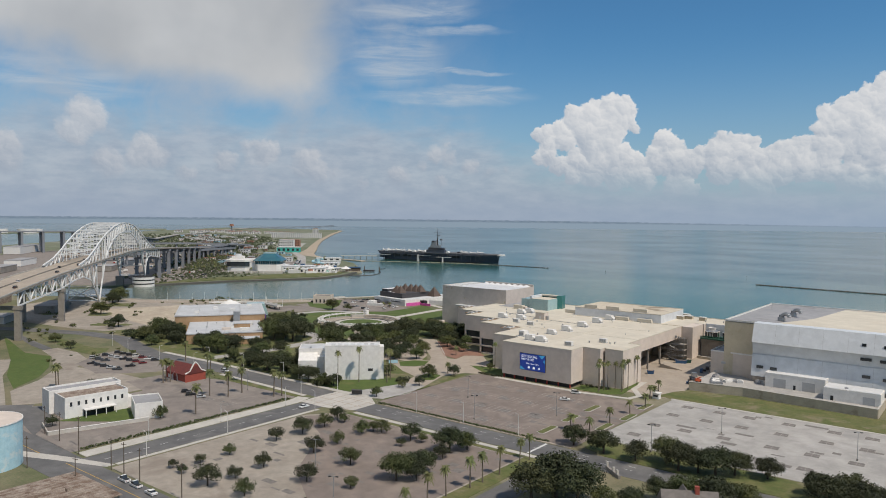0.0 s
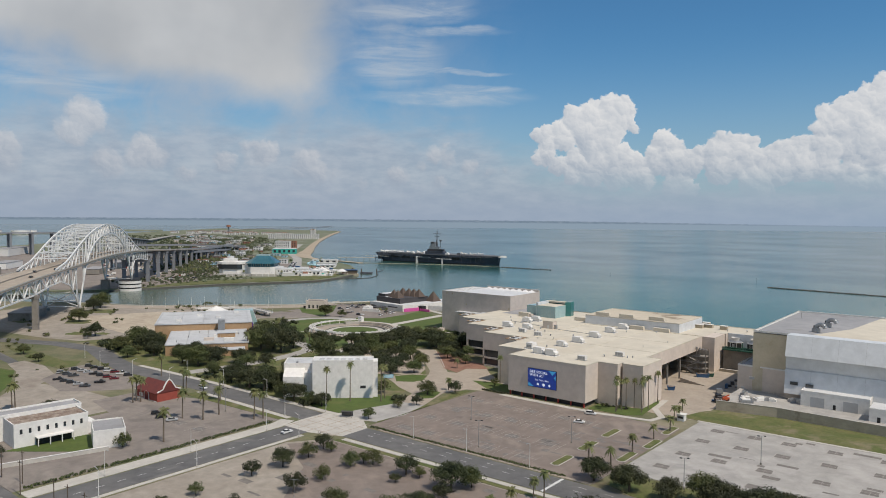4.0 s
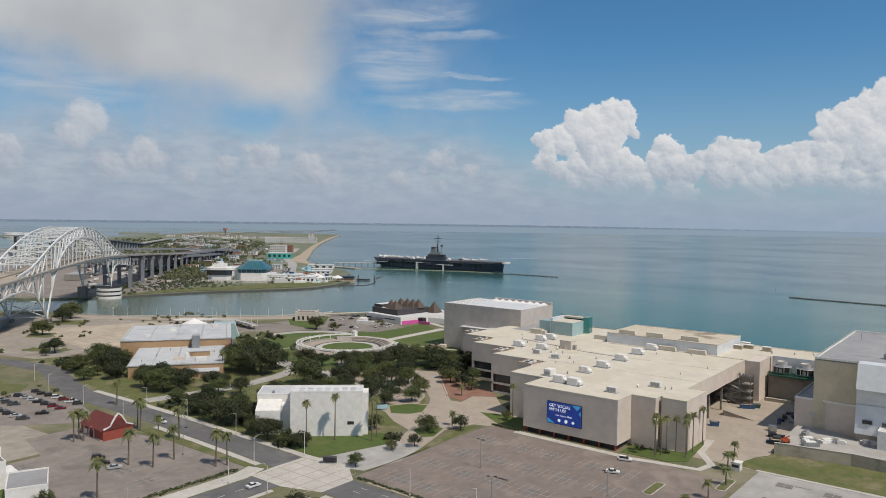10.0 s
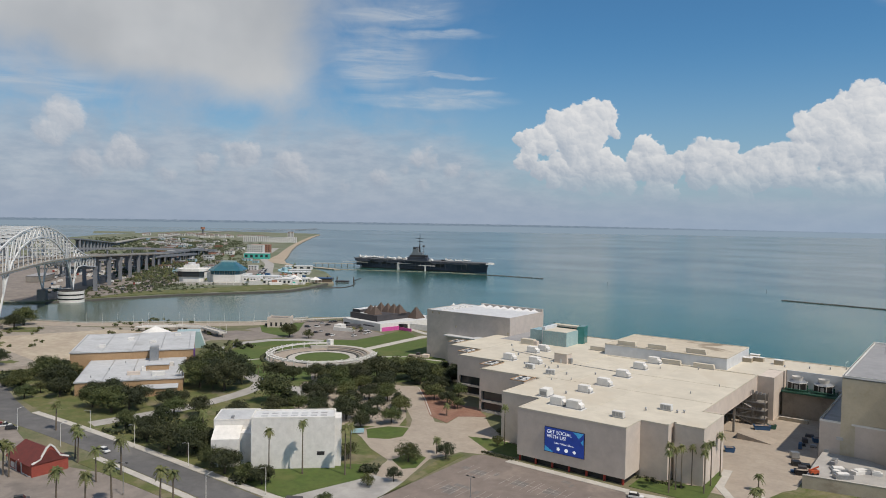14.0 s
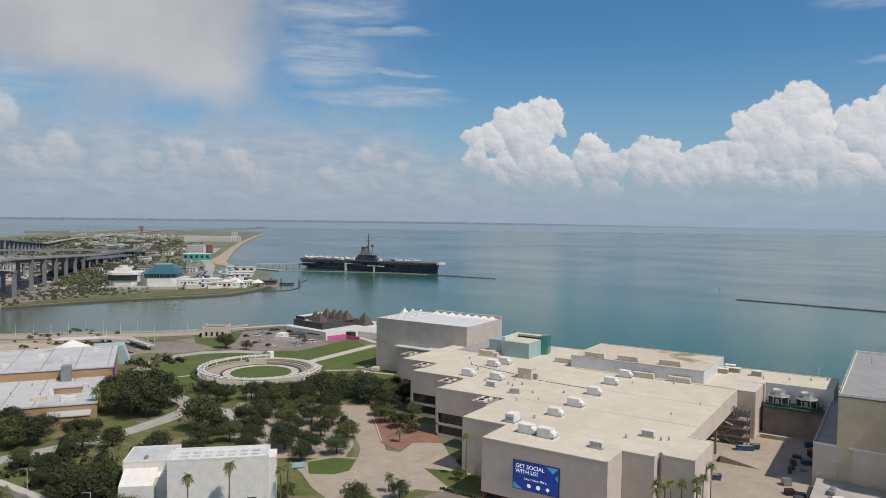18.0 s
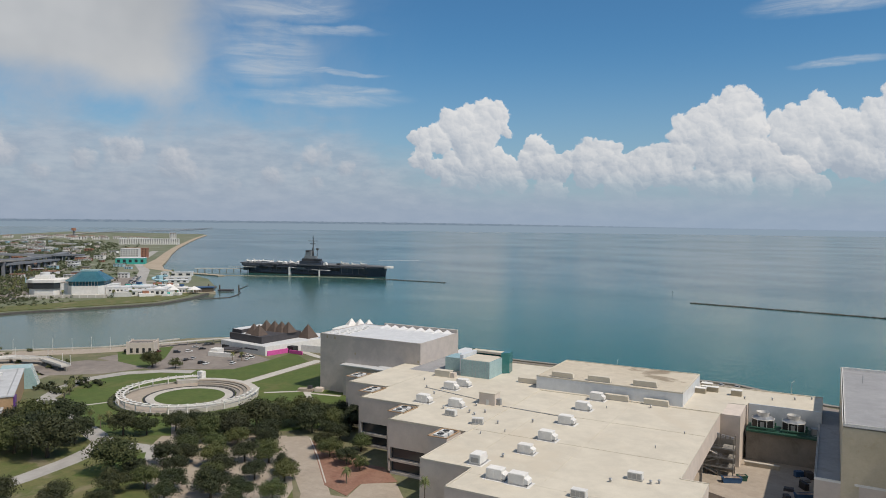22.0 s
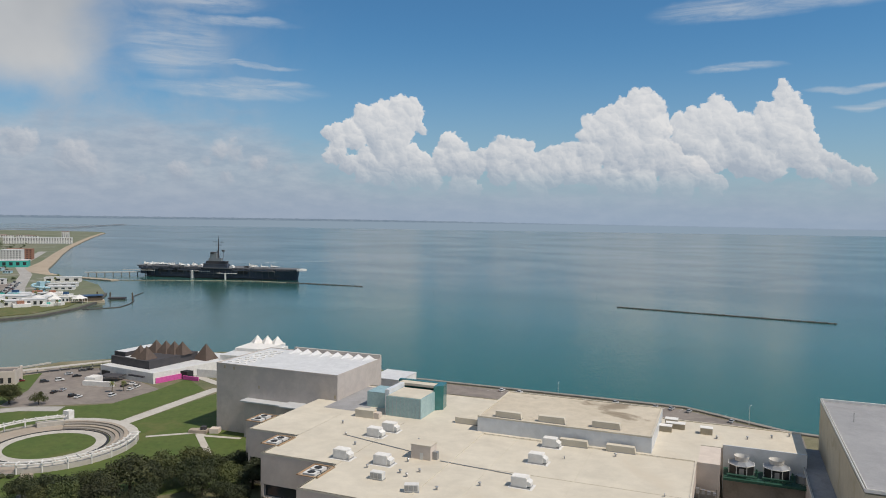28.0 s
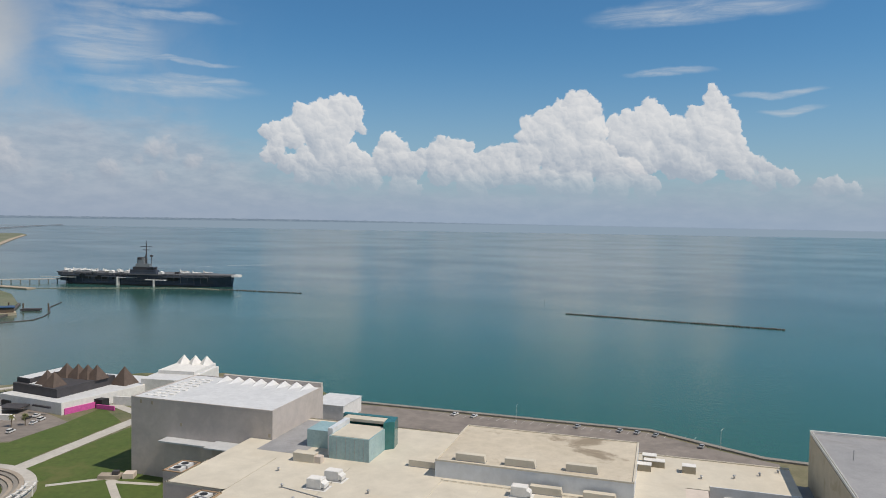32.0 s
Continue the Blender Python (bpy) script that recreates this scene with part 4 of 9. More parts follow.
for k in range(30):
    prism(marks, [(-60 + k * 4.2, 254.0), (-59.85 + k * 4.2, 254.0), (-58.4 + k * 4.2, 259.6), (-58.55 + k * 4.2, 259.6)], 0.05, 0.056)
prism(marks, [(76, -99), (77, -99), (77, -85), (76, -85)], 0.05, 0.056)
single("lane_lines", marks, "paint", "white painted lane dashes and bars", "road marking", kind="stuff")
marks = bmesh.new()
for a, b in (((-140, -212), (-50, -211.6)), ((-40, -210.5), (60, -210.5))):
    strip(marks, [a, b], 0.25, 0.055, 0.062)
single("centre_line", marks, "yellow", "faded yellow centre line", "road marking", kind="stuff")

joints = bmesh.new()
for k in range(5):
    prism(joints, [(-41 + k * 6, -103), (-40.6 + k * 6, -103), (-40.6 + k * 6, -80), (-41 + k * 6, -80)], 0.062, 0.07)
for y in (-100, -93, -86):
    prism(joints, [(-42, y), (-14, y), (-14, y + 0.4), (-42, y + 0.4)], 0.062, 0.069)
single("crossing_joints", joints, "tan_walk", "tan joints across the pale crossing", "road marking", kind="stuff")
# cracks and patched repairs in the pale paving
patch = bmesh.new()
r_ = random.Random(8)
for k in range(46):
    x, y = r_.uniform(92, 250), r_.uniform(-62, 8)
    w, d = r_.uniform(1.5, 9), r_.uniform(0.4, 3)
    prism(patch, [(x, y), (x + w, y + r_.uniform(-0.3, 0.3)), (x + w, y + d), (x, y + d)], 0.04, 0.0435)
for k in range(46):
    x, y = r_.uniform(-12, 82), r_.uniform(-80, -6)
    w, d = r_.uniform(1, 7), r_.uniform(0.4, 3)
    prism(patch, [(x, y), (x + w, y), (x + w, y + d), (x, y + d)], 0.03, 0.0335)
for k in range(40):
    x, y = r_.uniform(-20, 74), r_.uniform(-198, -108)
    w, d = r_.uniform(1, 6), r_.uniform(0.6, 4)
    prism(patch, [(x, y), (x + w, y), (x + w, y + d), (x, y + d)], 0.045, 0.0485)
single("paving_patches", patch, "smudge", "dark repair patches in worn paving", "stain", kind="stuff")

# ---- convention centre ----
ROOF = 19.4


def parapet(pts, z0, z1, t=0.45):
    """A thin rim round a plan."""
    bm = bmesh.new()
    for a, b in zip(pts, pts[1:] + pts[:1]):
        a, b = Vector(a), Vector(b)
        d = (b - a).normalized()
        n_ = Vector((-d.y, d.x)) * t
        o_ = n_ * (0.05 / t)
        prism(bm, [tuple(a - o_), tuple(b - o_), tuple(b + n_), tuple(a + n_)], z0, z1)
    return bm


hall = thing("exhibit_hall", 0, 0, 0, 0, "large beige windowless exhibit hall with a cream flat roof", "building")
part("front_wall", slab([(0, 0), (41.3, 0), (41.3, 12.5), (41.0, 13.1), (0, 13.1)], 2.2, ROOF - 0.25), "beige", hall, "overhanging beige panel wall")
part("undercroft", slab([(1.2, 1.6), (40.2, 1.6), (40.2, 12), (1.2, 12)], 0, 2.25), "dark", hall, "dark recess under the overhang")
for k in range(7):
    part("column", tube(bmesh.new(), (0.9 + k * 6.58, 0.7, 0), (0.9 + k * 6.58, 0.7, 2.3), 0.42, n=10), "red", hall, "red round column")
for k in range(1, 6):
    part("wall_joint", cube(k * 6.88 - 0.05, k * 6.88 + 0.05, -0.012, 0.05, 2.3, ROOF - 0.4), "beige", hall)
body = [(-17.2, 16.6), (0, 16.6), (0, 13.1), (41.3, 13.1), (41.3, 12.5), (51.0, 12.5), (51.0, 17.5), (52.2, 17.5), (52.2, 15.6), (61.9, 15.6), (61.9, 38.4), (54.5, 38.4), (54.5, 118), (-17.2, 118)]
part("main_wall", slab([(-17.2, 16.6), (0, 16.6), (0, 13.1), (41.3, 13.1), (41.3, 17.5), (54.5, 17.5), (54.5, 38.4), (40, 38.4), (36, 118), (-17.2, 118)], 0, ROOF - 0.25), "beige", hall)
part("block_wall", slab([(41.4, 12.5), (51.0, 12.5), (51.0, 17.4), (41.4, 17.4)], 0, ROOF - 0.2), "beige", hall)
part("block_wall", slab([(52.2, 15.6), (61.9, 15.6), (61.9, 38.4), (52.2, 38.4)], 0, ROOF - 0.2), "beige", hall)
part("fascia", slab([(36.2, 38.6), (54.5, 38.6), (54.5, 118), (36.2, 118)], 12.4, ROOF - 0.26), "beige", hall, "deep beige fascia over the loading bays")
for k in range(4):
    part("bay_column", cube(52.0, 52.8, 52 + k * 18, 52.8 + k * 18, 0, 12.5), "concrete", hall)
part("roof", slab(body, ROOF - 0.3, ROOF), "roof", hall, "cream membrane roof")
part("roof_front", slab([(0.5, 0.5), (40.8, 0.5), (40.8, 13), (0.5, 13)], ROOF - 0.3, ROOF + 0.004), "roof", hall)
part("parapet", parapet([(0, 0), (41.3, 0), (41.3, 12.5), (51.0, 12.5), (51.0, 17.5), (52.2, 17.5), (52.2, 15.6), (61.9, 15.6), (61.9, 38.4), (54.5, 38.4), (54.5, 118), (44, 118), (-17.2, 118), (-17.2, 16.6), (0, 16.6)], ROOF - 0.26, ROOF + 0.18), "roof", hall)
for y in (52, 84, 117):
    part("roof_seam", cube(-17, 54, y - 0.08, y + 0.08, ROOF, ROOF + 0.05), "beige_dark", hall)
for x in (-4, 22):
    part("roof_seam", cube(x - 0.15, x + 0.15, 18, 117, ROOF, ROOF + 0.07), "roof", hall)

back = thing("rear_wing", 0, 141, 0, 0, "cream-roofed rear wing of the convention hall with a raised stained roof", "building")
part("wall", slab([(-86, -23), (56, -23), (56, -4.6), (62, -4.6), (62, -0.8), (88, -0.8), (88, 24), (-86, 24)], 0, ROOF - 0.3), "beige", back)
part("roof", slab([(-86, -22.9), (55, -22.9), (55, -4.6), (62, -4.6), (62, -0.9), (88, -0.9), (88, 24), (-86, 24)], ROOF - 0.29, ROOF - 0.006), "roof", back, "cream membrane roof")
part("tower_wall", slab([(50.5, -23.5), (61.5, -23.5), (61.5, -5), (50.5, -5)], 0, ROOF - 0.05), "beige", back, "beige stair tower wall")
part("raised_wall", slab([(-19.8, -21.2), (40.4, -21.2), (40.4, 18.6), (-19.8, 18.6)], ROOF - 0.3, 24.6), "white_panel", back, "pale grey raised roof wall")
part("raised_roof", slab([(-19.5, -20.9), (40.1, -20.9), (40.1, 18.3), (-19.5, 18.3)], 24.3, 24.7), "roof_stained", back, "cream raised roof with brown water stains")
part("raised_parapet", parapet([(-19.8, -21.2), (40.4, -21.2), (40.4, 18.6), (-19.8, 18.6)], 24.5, 25.0), "roof", back)
part("rear_parapet", parapet([(-86, -23), (88, -23), (88, 24), (-86, 24)][2:] + [(-86, 23.5)], ROOF - 0.1, ROOF + 0.3), "roof", back)
part("plant_wall", slab([(62.2, -1.3), (88, -1.3), (88, -0.8), (62.2, -0.8)], 0, ROOF + 0.02), "white_panel", back, "pale wall behind the cooling towers")

lobby = thing("lobby_wing", -18, 47, 0, 0, "stepped beige lobby wing with dark window bands", "building")
for x0, x1, y0, name in ((-30, 0.8, 0, "upper_wall"), (-57, -29.9, 21, "upper_wall"), (-77, -56.9, 41, "upper_wall")):
    part(name, slab([(x0, y0), (x1, y0), (x1, 88), (x0, 88)], 9.6, ROOF - 0.28), "beige", lobby, "plain beige upper wall")
    part("glazing", slab([(x0 + 0.8, y0 + 1.4), (x1 - 0.5, y0 + 1.4), (x1 - 0.5, 80), (x0 + 0.8, 80)], 0.3, 9.7), "glass", lobby, "dark recessed glazing")
    part("floor_slab", slab([(x0, y0), (x1, y0), (x1, 80), (x0, 80)], 4.6, 5.4), "beige", lobby)
    part("plinth", slab([(x0, y0), (x1, y0), (x1, 80), (x0, 80)], 0, 0.9), "beige", lobby)
    n_ = 3
    for k in range(n_):
        x = x0 + (x1 - x0 - 0.9) * k / (n_ - 1)
        part("pier", cube(x, x + 0.9, y0, y0 + 1.2, 0, 9.7), "beige", lobby)
    part("roof", slab([(x0 + 0.3, y0 + 0.3), (x1 - 0.0, y0 + 0.3), (x1 - 0.0, 88), (x0 + 0.3, 88)], ROOF - 0.29, ROOF - 0.004), "roof", lobby)
    part("parapet", parapet([(x0, y0), (x1, y0), (x1, y0 + 0.4), (x0 + 0.5, y0 + 0.5), (x0 + 0.5, y0 + 21), (x0, y0 + 21)], ROOF - 0.3, ROOF + 0.25), "roof", lobby)
for x0, y0 in ((-36, 9), (-63, 29), (-84, 49), (-8, -10)):
    ob = thing("roof_terrace", -18 + x0, 47 + y0, 0, 0, "small sunken roof terrace with pipes behind a parapet", "terrace", "roof terraces")
    part("wall", slab([(0, 0), (7, 0), (7, 10), (0, 10)], 0, ROOF - 1.4), "beige", ob)
    part("parapet", parapet([(0, 0), (7, 0), (7, 10), (0, 10)], ROOF - 1.5, ROOF + 0.1), "beige", ob)
    part("floor", slab([(0.4, 0.4), (6.6, 0.4), (6.6, 9.6), (0.4, 9.6)], ROOF - 1.45, ROOF - 1.3), "rust", ob)
    part("coping", parapet([(-0.1, -0.1), (7.1, -0.1), (7.1, 10.1), (-0.1, 10.1)], ROOF + 0.1, ROOF + 0.3, 0.5), "brickwall", ob, "red-brown coping")
    for k in range(2):
        fan = part("condenser", cube(1.2, 5.2, 1.4 + k * 3.9, 4.5 + k * 3.9, ROOF - 1.3, ROOF + 0.5), "offwhite", ob, "grey condenser box")
        part("fan_guard", slab(disc(1.2, 12, 3.2, 2.95 + k * 3.9), ROOF + 0.5, ROOF + 0.62), "dark", fan)
    part("pipe", tube(bmesh.new(), (6.0, 1.2, ROOF - 0.9), (6.0, 8.8, ROOF - 0.9), 0.2, n=8), "galv", ob)

audit = thing("auditorium", -147, 135.2, 0, 0, "tall plain beige auditorium block with a white ribbed roof", "building")
part("wall", slab([(0, 0), (61, 0), (61, 40.3), (0, 40.3)], 0, 29.6), "grey_beige", audit)
part("roof", slab([(0.5, 0.5), (60.5, 0.5), (60.5, 39.8), (0.5, 39.8)], 29.3, 29.75), "roof_white", audit, "pale metal roof")
part("parapet", parapet([(0, 0), (61, 0), (61, 40.3), (0, 40.3)], 29.5, 30.0, 0.35), "grey_beige", audit)
for k in range(8):
    bm = bmesh.new()
    x = 17 + k * 5.5
    v = [bm.verts.new(p) for p in ((x - 2.7, 38.4, 29.75), (x + 2.7, 38.4, 29.75), (x, 38.4, 31.3), (x, 30, 29.76))]
    for f in ((0, 1, 2), (1, 3, 2), (3, 0, 2), (0, 3, 1)):
        bm.faces.new([v[i] for i in f])
    part("sawtooth_monitor", bm, "roof_white", audit)
part("rear_wall", cube(15, 61, 38.6, 40.0, 29.6, 31.6), "grey_beige", audit)
for i in range(3):
    for k in range(9):
        part("skylight", cube(3.0 + i * 3.6 + (k % 2) * 1.0, 5.2 + i * 3.6 + (k % 2) * 1.0, 4 + k * 3.6, 5.6 + k * 3.6, 29.7, 30.0), "white", audit)
for x, z in ((4, 27.8), (9, 27.6), (22, 20.5), (59.4, 20.2)):
    part("wall_vent", cube(x, x + 0.9, -0.12, 0.1, z, z + 1.3), "beige_dark", audit)
can = thing("auditorium_annex", -131, 126.5, 0, 0, "low grey-roofed annex against the auditorium wall", "building")
part("wall", slab([(2, 9), (27, 9), (27, 3), (46, 3), (46, 8.5), (2, 8.5)][2:] + [(24, 3)], 0, 15.6), "grey_beige", can)
part("wall", slab([(2, 4.5), (24, 4.5), (24, 8.6), (2, 8.6)], 0, 15.4), "grey_beige", can)
part("roof", slab([(0.5, 3.2), (24, 3.2), (24, 8.62), (0.5, 8.62)], 15.4, 16.0), "roof_worn", can, "flat stained canopy roof")
part("roof", slab([(22, 0.2), (45, 0.2), (45, 8.62), (22, 8.62)], 16.1, 16.6), "roof_worn", can, "flat stained canopy roof")
part("roof", slab([(45.1, -2), (62, -2), (62, 36), (45.1, 36)], 17.0, ROOF + 0.05), "roof_grey", can, "weathered grey membrane roof")

glassy = thing("glass_pavilion", -71, 124, ROOF - 0.05, 0, "teal glass pavilion on the roof with a dark green fin wall", "building")
part("glass_wall", slab([(12.5, 0.5), (27, 0.5), (27, 16), (12.5, 16)], 0, 7.6), "teal_glass", glassy)
part("glass_wall", slab([(0, 9), (12.4, 9), (12.4, 20), (0, 20)], 0, 6.2), "teal_glass", glassy)
part("roof", slab([(13, 1), (26.5, 1), (26.5, 15.5), (13, 15.5)], 7.5, 7.75), "roof", glassy)
part("fin_wall", slab([(26.6, 14), (29.6, 17), (28.6, 23), (25.6, 23)], 0, 9.6), "teal_edge", glassy, "leaning deep teal glass fin")
part("fin_wall", slab([(8, 21.5), (26, 21.5), (26, 23.5), (8, 23.5)], 0, 9.4), "teal_edge", glassy)
part("stair_wall", slab([(10.8, 3), (12.6, 3), (12.6, 17), (10.8, 17)], 0, 9.3), "white_panel", glassy, "pale grey slab wall")
for k in range(9):
    part("mullion", cube(13.6 + k * 1.62, 13.68 + k * 1.62, 0.44, 0.52, 0.1, 7.5), "galv", glassy)
part("rail_wall", slab([(10, 17), (25.5, 17), (25.5, 21.4), (10, 21.4)], 8.2, 9.2), "roof", glassy)

# sign
sign = thing("led_sign", 11.4, -0.35, 6.0, 0, "large blue electronic sign with white words on the hall wall", "sign")
part("housing", cube(-0.15, 15.25, 0.0, 0.35, -0.15, 8.75), "black", sign)
part("panel", cube(0, 15.1, -0.06, 0.0, 0, 8.6), "screen", sign, "lit blue panel")


def words(text, size, x, y, z, parent, mat="screen_text", turn=0.0, flat=False):
    cu = bpy.data.curves.new("words", "FONT")
    cu.body, cu.size, cu.extrude = text, size, 0.02
    ob = bpy.data.objects.new("lettering", cu)
    scene.collection.objects.link(ob)
    dg = bpy.context.evaluated_depsgraph_get()
    me = bpy.data.meshes.new_from_object(ob.evaluated_get(dg))
    bpy.data.objects.remove(ob)
    me.materials.clear()
    me.materials.append(M[mat])
    ob = new("lettering", me)
    ob.parent = parent
    ob.matrix_basis = pose(x, y, z, 0 if flat else 90, 0, turn)
    return ob


words("GET SOCIAL", 1.75, 0.8, -0.09, 6.6, sign)
words("WITH US!", 1.75, 0.8, -0.09, 5.0, sign)
words("Like. Follow. Share.", 0.95, 3.9, -0.09, 3.2, sign)
for k in range(3):
    part("icon", slab(disc(0.7, (5, 12, 4)[k], 5.4 + k * 3.1, 1.5), 0.065, 0.09), "screen_text", sign).matrix_basis = pose(0, 0, 0, 90, 0, 0)
for tri in ([(11.0, 8.5), (15.0, 8.5), (13.2, 6.6)], [(14.9, 6.6), (14.9, 4.4), (13.9, 5.5)], [(0.1, 0.1), (3.4, 0.1), (0.1, 2.0)]):
    part("triangle", slab(tri if (tri[1][0] - tri[0][0]) * (tri[2][1] - tri[0][1]) > (tri[2][0] - tri[0][0]) * (tri[1][1] - tri[0][1]) else tri[::-1], 0.065, 0.09), "screen_light", sign).matrix_basis = pose(0, 0, 0, 90, 0, 0)
part("light_box", cube(-10.2, -4.4, 16.6, 16.8, -5.9, -3.6), "screen_light", sign)

# ---- roof equipment ----
def air_unit():
    ob = thing("rooftop_air_unit", 0, 0, 0, 0, "off-white boxy rooftop air unit with a sloped hood", "air unit", "rooftop air units")
    part("curb", cube(-1.5, 1.5, -2.3, 2.3, 0, 0.35), "galv", ob)
    cabinet = part("cabinet", cube(-1.35, 1.35, -2.2, 1.5, 0.35, 2.5), "white", ob)
    bm = bmesh.new()
    prism(bm, [(0, 0), (0.9, 0), (0.9, 0.9), (0, 1.4)], -1.2, 1.2)
    part("hood", bm, "offwhite", ob).matrix_basis = Matrix(((0, 0, 1, 0), (1, 0, 0, 1.5), (0, 1, 0, 0.5), (0, 0, 0, 1)))
    part("top_panel", cube(-1.2, 1.2, -2.05, 1.35, 2.5, 2.58), "white", cabinet)
    part("side_door", cube(1.35, 1.39, -1.7, -0.3, 0.6, 2.2), "white", cabinet)
    part("roof_pad", cube(-2.0, 2.0, -2.8, 2.9, 0.004, 0.05), "offwhite", ob)
    part("grille", cube(-1.0, 1.0, -2.26, -2.18, 0.6, 1.8), "galv", cabinet)
    return ob


first = air_unit()
spots = [(8.7, 37.4, 0), (9.7, 53.5, 0), (9.1, 74.5, 0), (8.4, 95.9, 0), (8.7, 113.2, 0), (9.9, 12.7, 0), (16.8, 12.1, 0), (-49, 74.8, 0), (-50, 99.3, 0), (-48, 107, 0), (-35, 75, 0), (-0.3, 22.1, 90)]
first.matrix_basis = pose(spots[0][0], spots[0][1], ROOF, 0, 0, -90) @ Matrix.Diagonal((1.12, 1.12, 1.1, 1))
for x, y, r in spots[1:]:
    copy_thing(first, pose(x, y, ROOF, 0, 0, r - 90) @ Matrix.Diagonal((1.12, 1.12, 1.1, 1)))


def box_unit(w, d, h):
    ob = thing("condenser_unit", 0, 0, 0, 0, "white louvred condenser box on the roof", "air unit", "condenser boxes")
    part("skid", cube(-w / 2, w / 2, -d / 2, d / 2, 0, 0.25), "galv", ob)
    cabinet = part("cabinet", cube(-w / 2 + 0.1, w / 2 - 0.1, -d / 2 + 0.1, d / 2 - 0.1, 0.25, h), "offwhite", ob)
    for k in range(3):
        part("louvre", cube(-w / 2 + 0.25 + k * (w - 0.5) / 3, -w / 2 + 0.1 + (k + 1) * (w - 0.5) / 3, -d / 2 + 0.04, -d / 2 + 0.1, 0.5, h - 0.25), "galv", cabinet)
    return ob


first = box_unit(4.2, 2.4, 2.2)
first.matrix_basis = pose(43.5, 31.5, ROOF)
for x, y, r in ((33.9, 11, 0), (-31, 63, 0), (-18, 58.2, 20)):
    copy_thing(first, pose(x, y, ROOF, 0, 0, r))


def duct_run(length, label="long cream roof duct housing with a sloped end"):
    ob = thing("duct_housing", 0, 0, 0, 0, label, "duct", "roof duct housings")
    bm = bmesh.new()
    prism(bm, [(-length / 2, 0), (length / 2, 0), (length / 2 - 0.4, 2.0), (-length / 2, 2.0)], -1.1, 1.1)
    part("casing", bm, "roof", ob).matrix_basis = Matrix(((1, 0, 0, 0), (0, 0, -1, 0), (0, 1, 0, 0.2), (0, 0, 0, 1)))
    part("base", cube(-length / 2, length / 2, -1.2, 1.2, 0, 0.22), "roof_grey", ob)
    return ob


first = duct_run(9.5)
first.matrix_basis = pose(-9, 122.8, 24.7)
for x, y, z in ((6.5, 123.4, 24.7), (25, 124.6, 24.7), (15.5, 117.2, ROOF), (31, 117.4, ROOF), (-26, 127, ROOF)):
    copy_thing(first, pose(x, y, z))
shed = thing("roof_penthouse", -25.9, 86, ROOF, 0, "square beige stair penthouse on the roof", "penthouse")
part("wall", cube(-3.6, 3.0, -2.5, 2.5, 0, 4.4), "beige", shed)
part("roof", cube(-3.8, 3.2, -2.7, 2.7, 4.4, 4.65), "roof", shed)
part("duct", cube(3.0, 4.6, -1.0, 0.6, 0, 2.4), "galv", shed)
part("door", cube(-0.6, 0.5, -2.56, -2.48, 0, 2.1), "offwhite", shed)
crate = thing("tan_plant_box", -64.5, 119.5, ROOF, 0, "tan louvred plant box on the roof", "air unit")
part("cabinet", cube(-3.8, 3.8, -1.6, 1.6, 0, 2.7), "roof", crate)
part("end_box", cube(3.8, 6.0, -1.3, 1.3, 0, 2.2), "beige", crate)
part("lid", cube(-3.9, 3.9, -1.7, 1.7, 2.7, 2.9), "roof", crate)
for x, y, w, h in ((42.6, 148.5, 2.2, 2.0), (45.6, 153.6, 4.6, 1.9), (44.0, 156.5, 2.4, 2.6), (56.4, 151, 2.1, 2.2)):
    ob = thing("roof_tank_box", x, y, ROOF, 0, "dark brown equipment box with a white lid", "equipment box", "equipment boxes on the rear roof")
    part("cabinet", cube(-w / 2 - 1, w / 2 + 1, -1.5, 1.5, 0, h), "beige_dark", ob)
    part("lid", cube(-w / 2 - 1.1, w / 2 + 1.1, -1.6, 1.6, h, h + 0.2), "white", ob)


def roof_vent():
    ob = thing("roof_vent", 0, 0, 0, 0, "small round galvanised roof vent", "vent", "roof vents")
    part("pipe", tube(bmesh.new(), (0, 0, 0), (0, 0, 0.9), 0.3, n=10), "galv", ob)
    part("cap", tube(bmesh.new(), (0, 0, 0.9), (0, 0, 1.15), 0.5, 0.3, n=10), "galv", ob)
    return ob


first = roof_vent()
first.matrix_basis = pose(-38, 70, ROOF)
for x, y in ((-34, 66), (-27, 70), (-24, 68), (-22, 73), (-29, 80), (-12, 62), (48, 30), (50, 31.5), (-2, 70), (30, 112), (60, 146), (70, 150), (78, 155), (84, 160), (-52, 88), (-60, 96), (-68, 108), (-34, 100), (38, 26), (4, 30)):
    copy_thing(first, pose(x, y, ROOF, 0, 0, x * 7))


# cooling towers on the green steel stage
stage = thing("cooling_stage", 62.5, 128, 0, 0, "green steel stage carrying the cooling towers", "platform")
part("deck", cube(0, 25, 0, 11.2, 11.6, 12.0), "green_steel", stage)
part("back_wall", cube(0, 26, 2.4, 2.8, 0, 11.5), "concrete", stage, "brown stained concrete wall")
part("edge_beam", cube(0, 25, -0.12, 0.1, 11.3, 12.05), "green_steel", stage)
for k in range(5):
    part("post", cube(0.1 + k * 6.1, 0.4 + k * 6.1, 7.1, 7.4, 0, 11.6), "green_steel", stage)
    part("rail_post", cube(0.1 + k * 6.1, 0.22 + k * 6.1, 0.1, 0.22, 12, 13.2), "green_steel", stage)
part("rail", cube(0, 25, 0.1, 0.2, 13.1, 13.22), "green_steel", stage)
part("rail", cube(0, 25, 0.1, 0.2, 12.5, 12.6), "green_steel", stage)


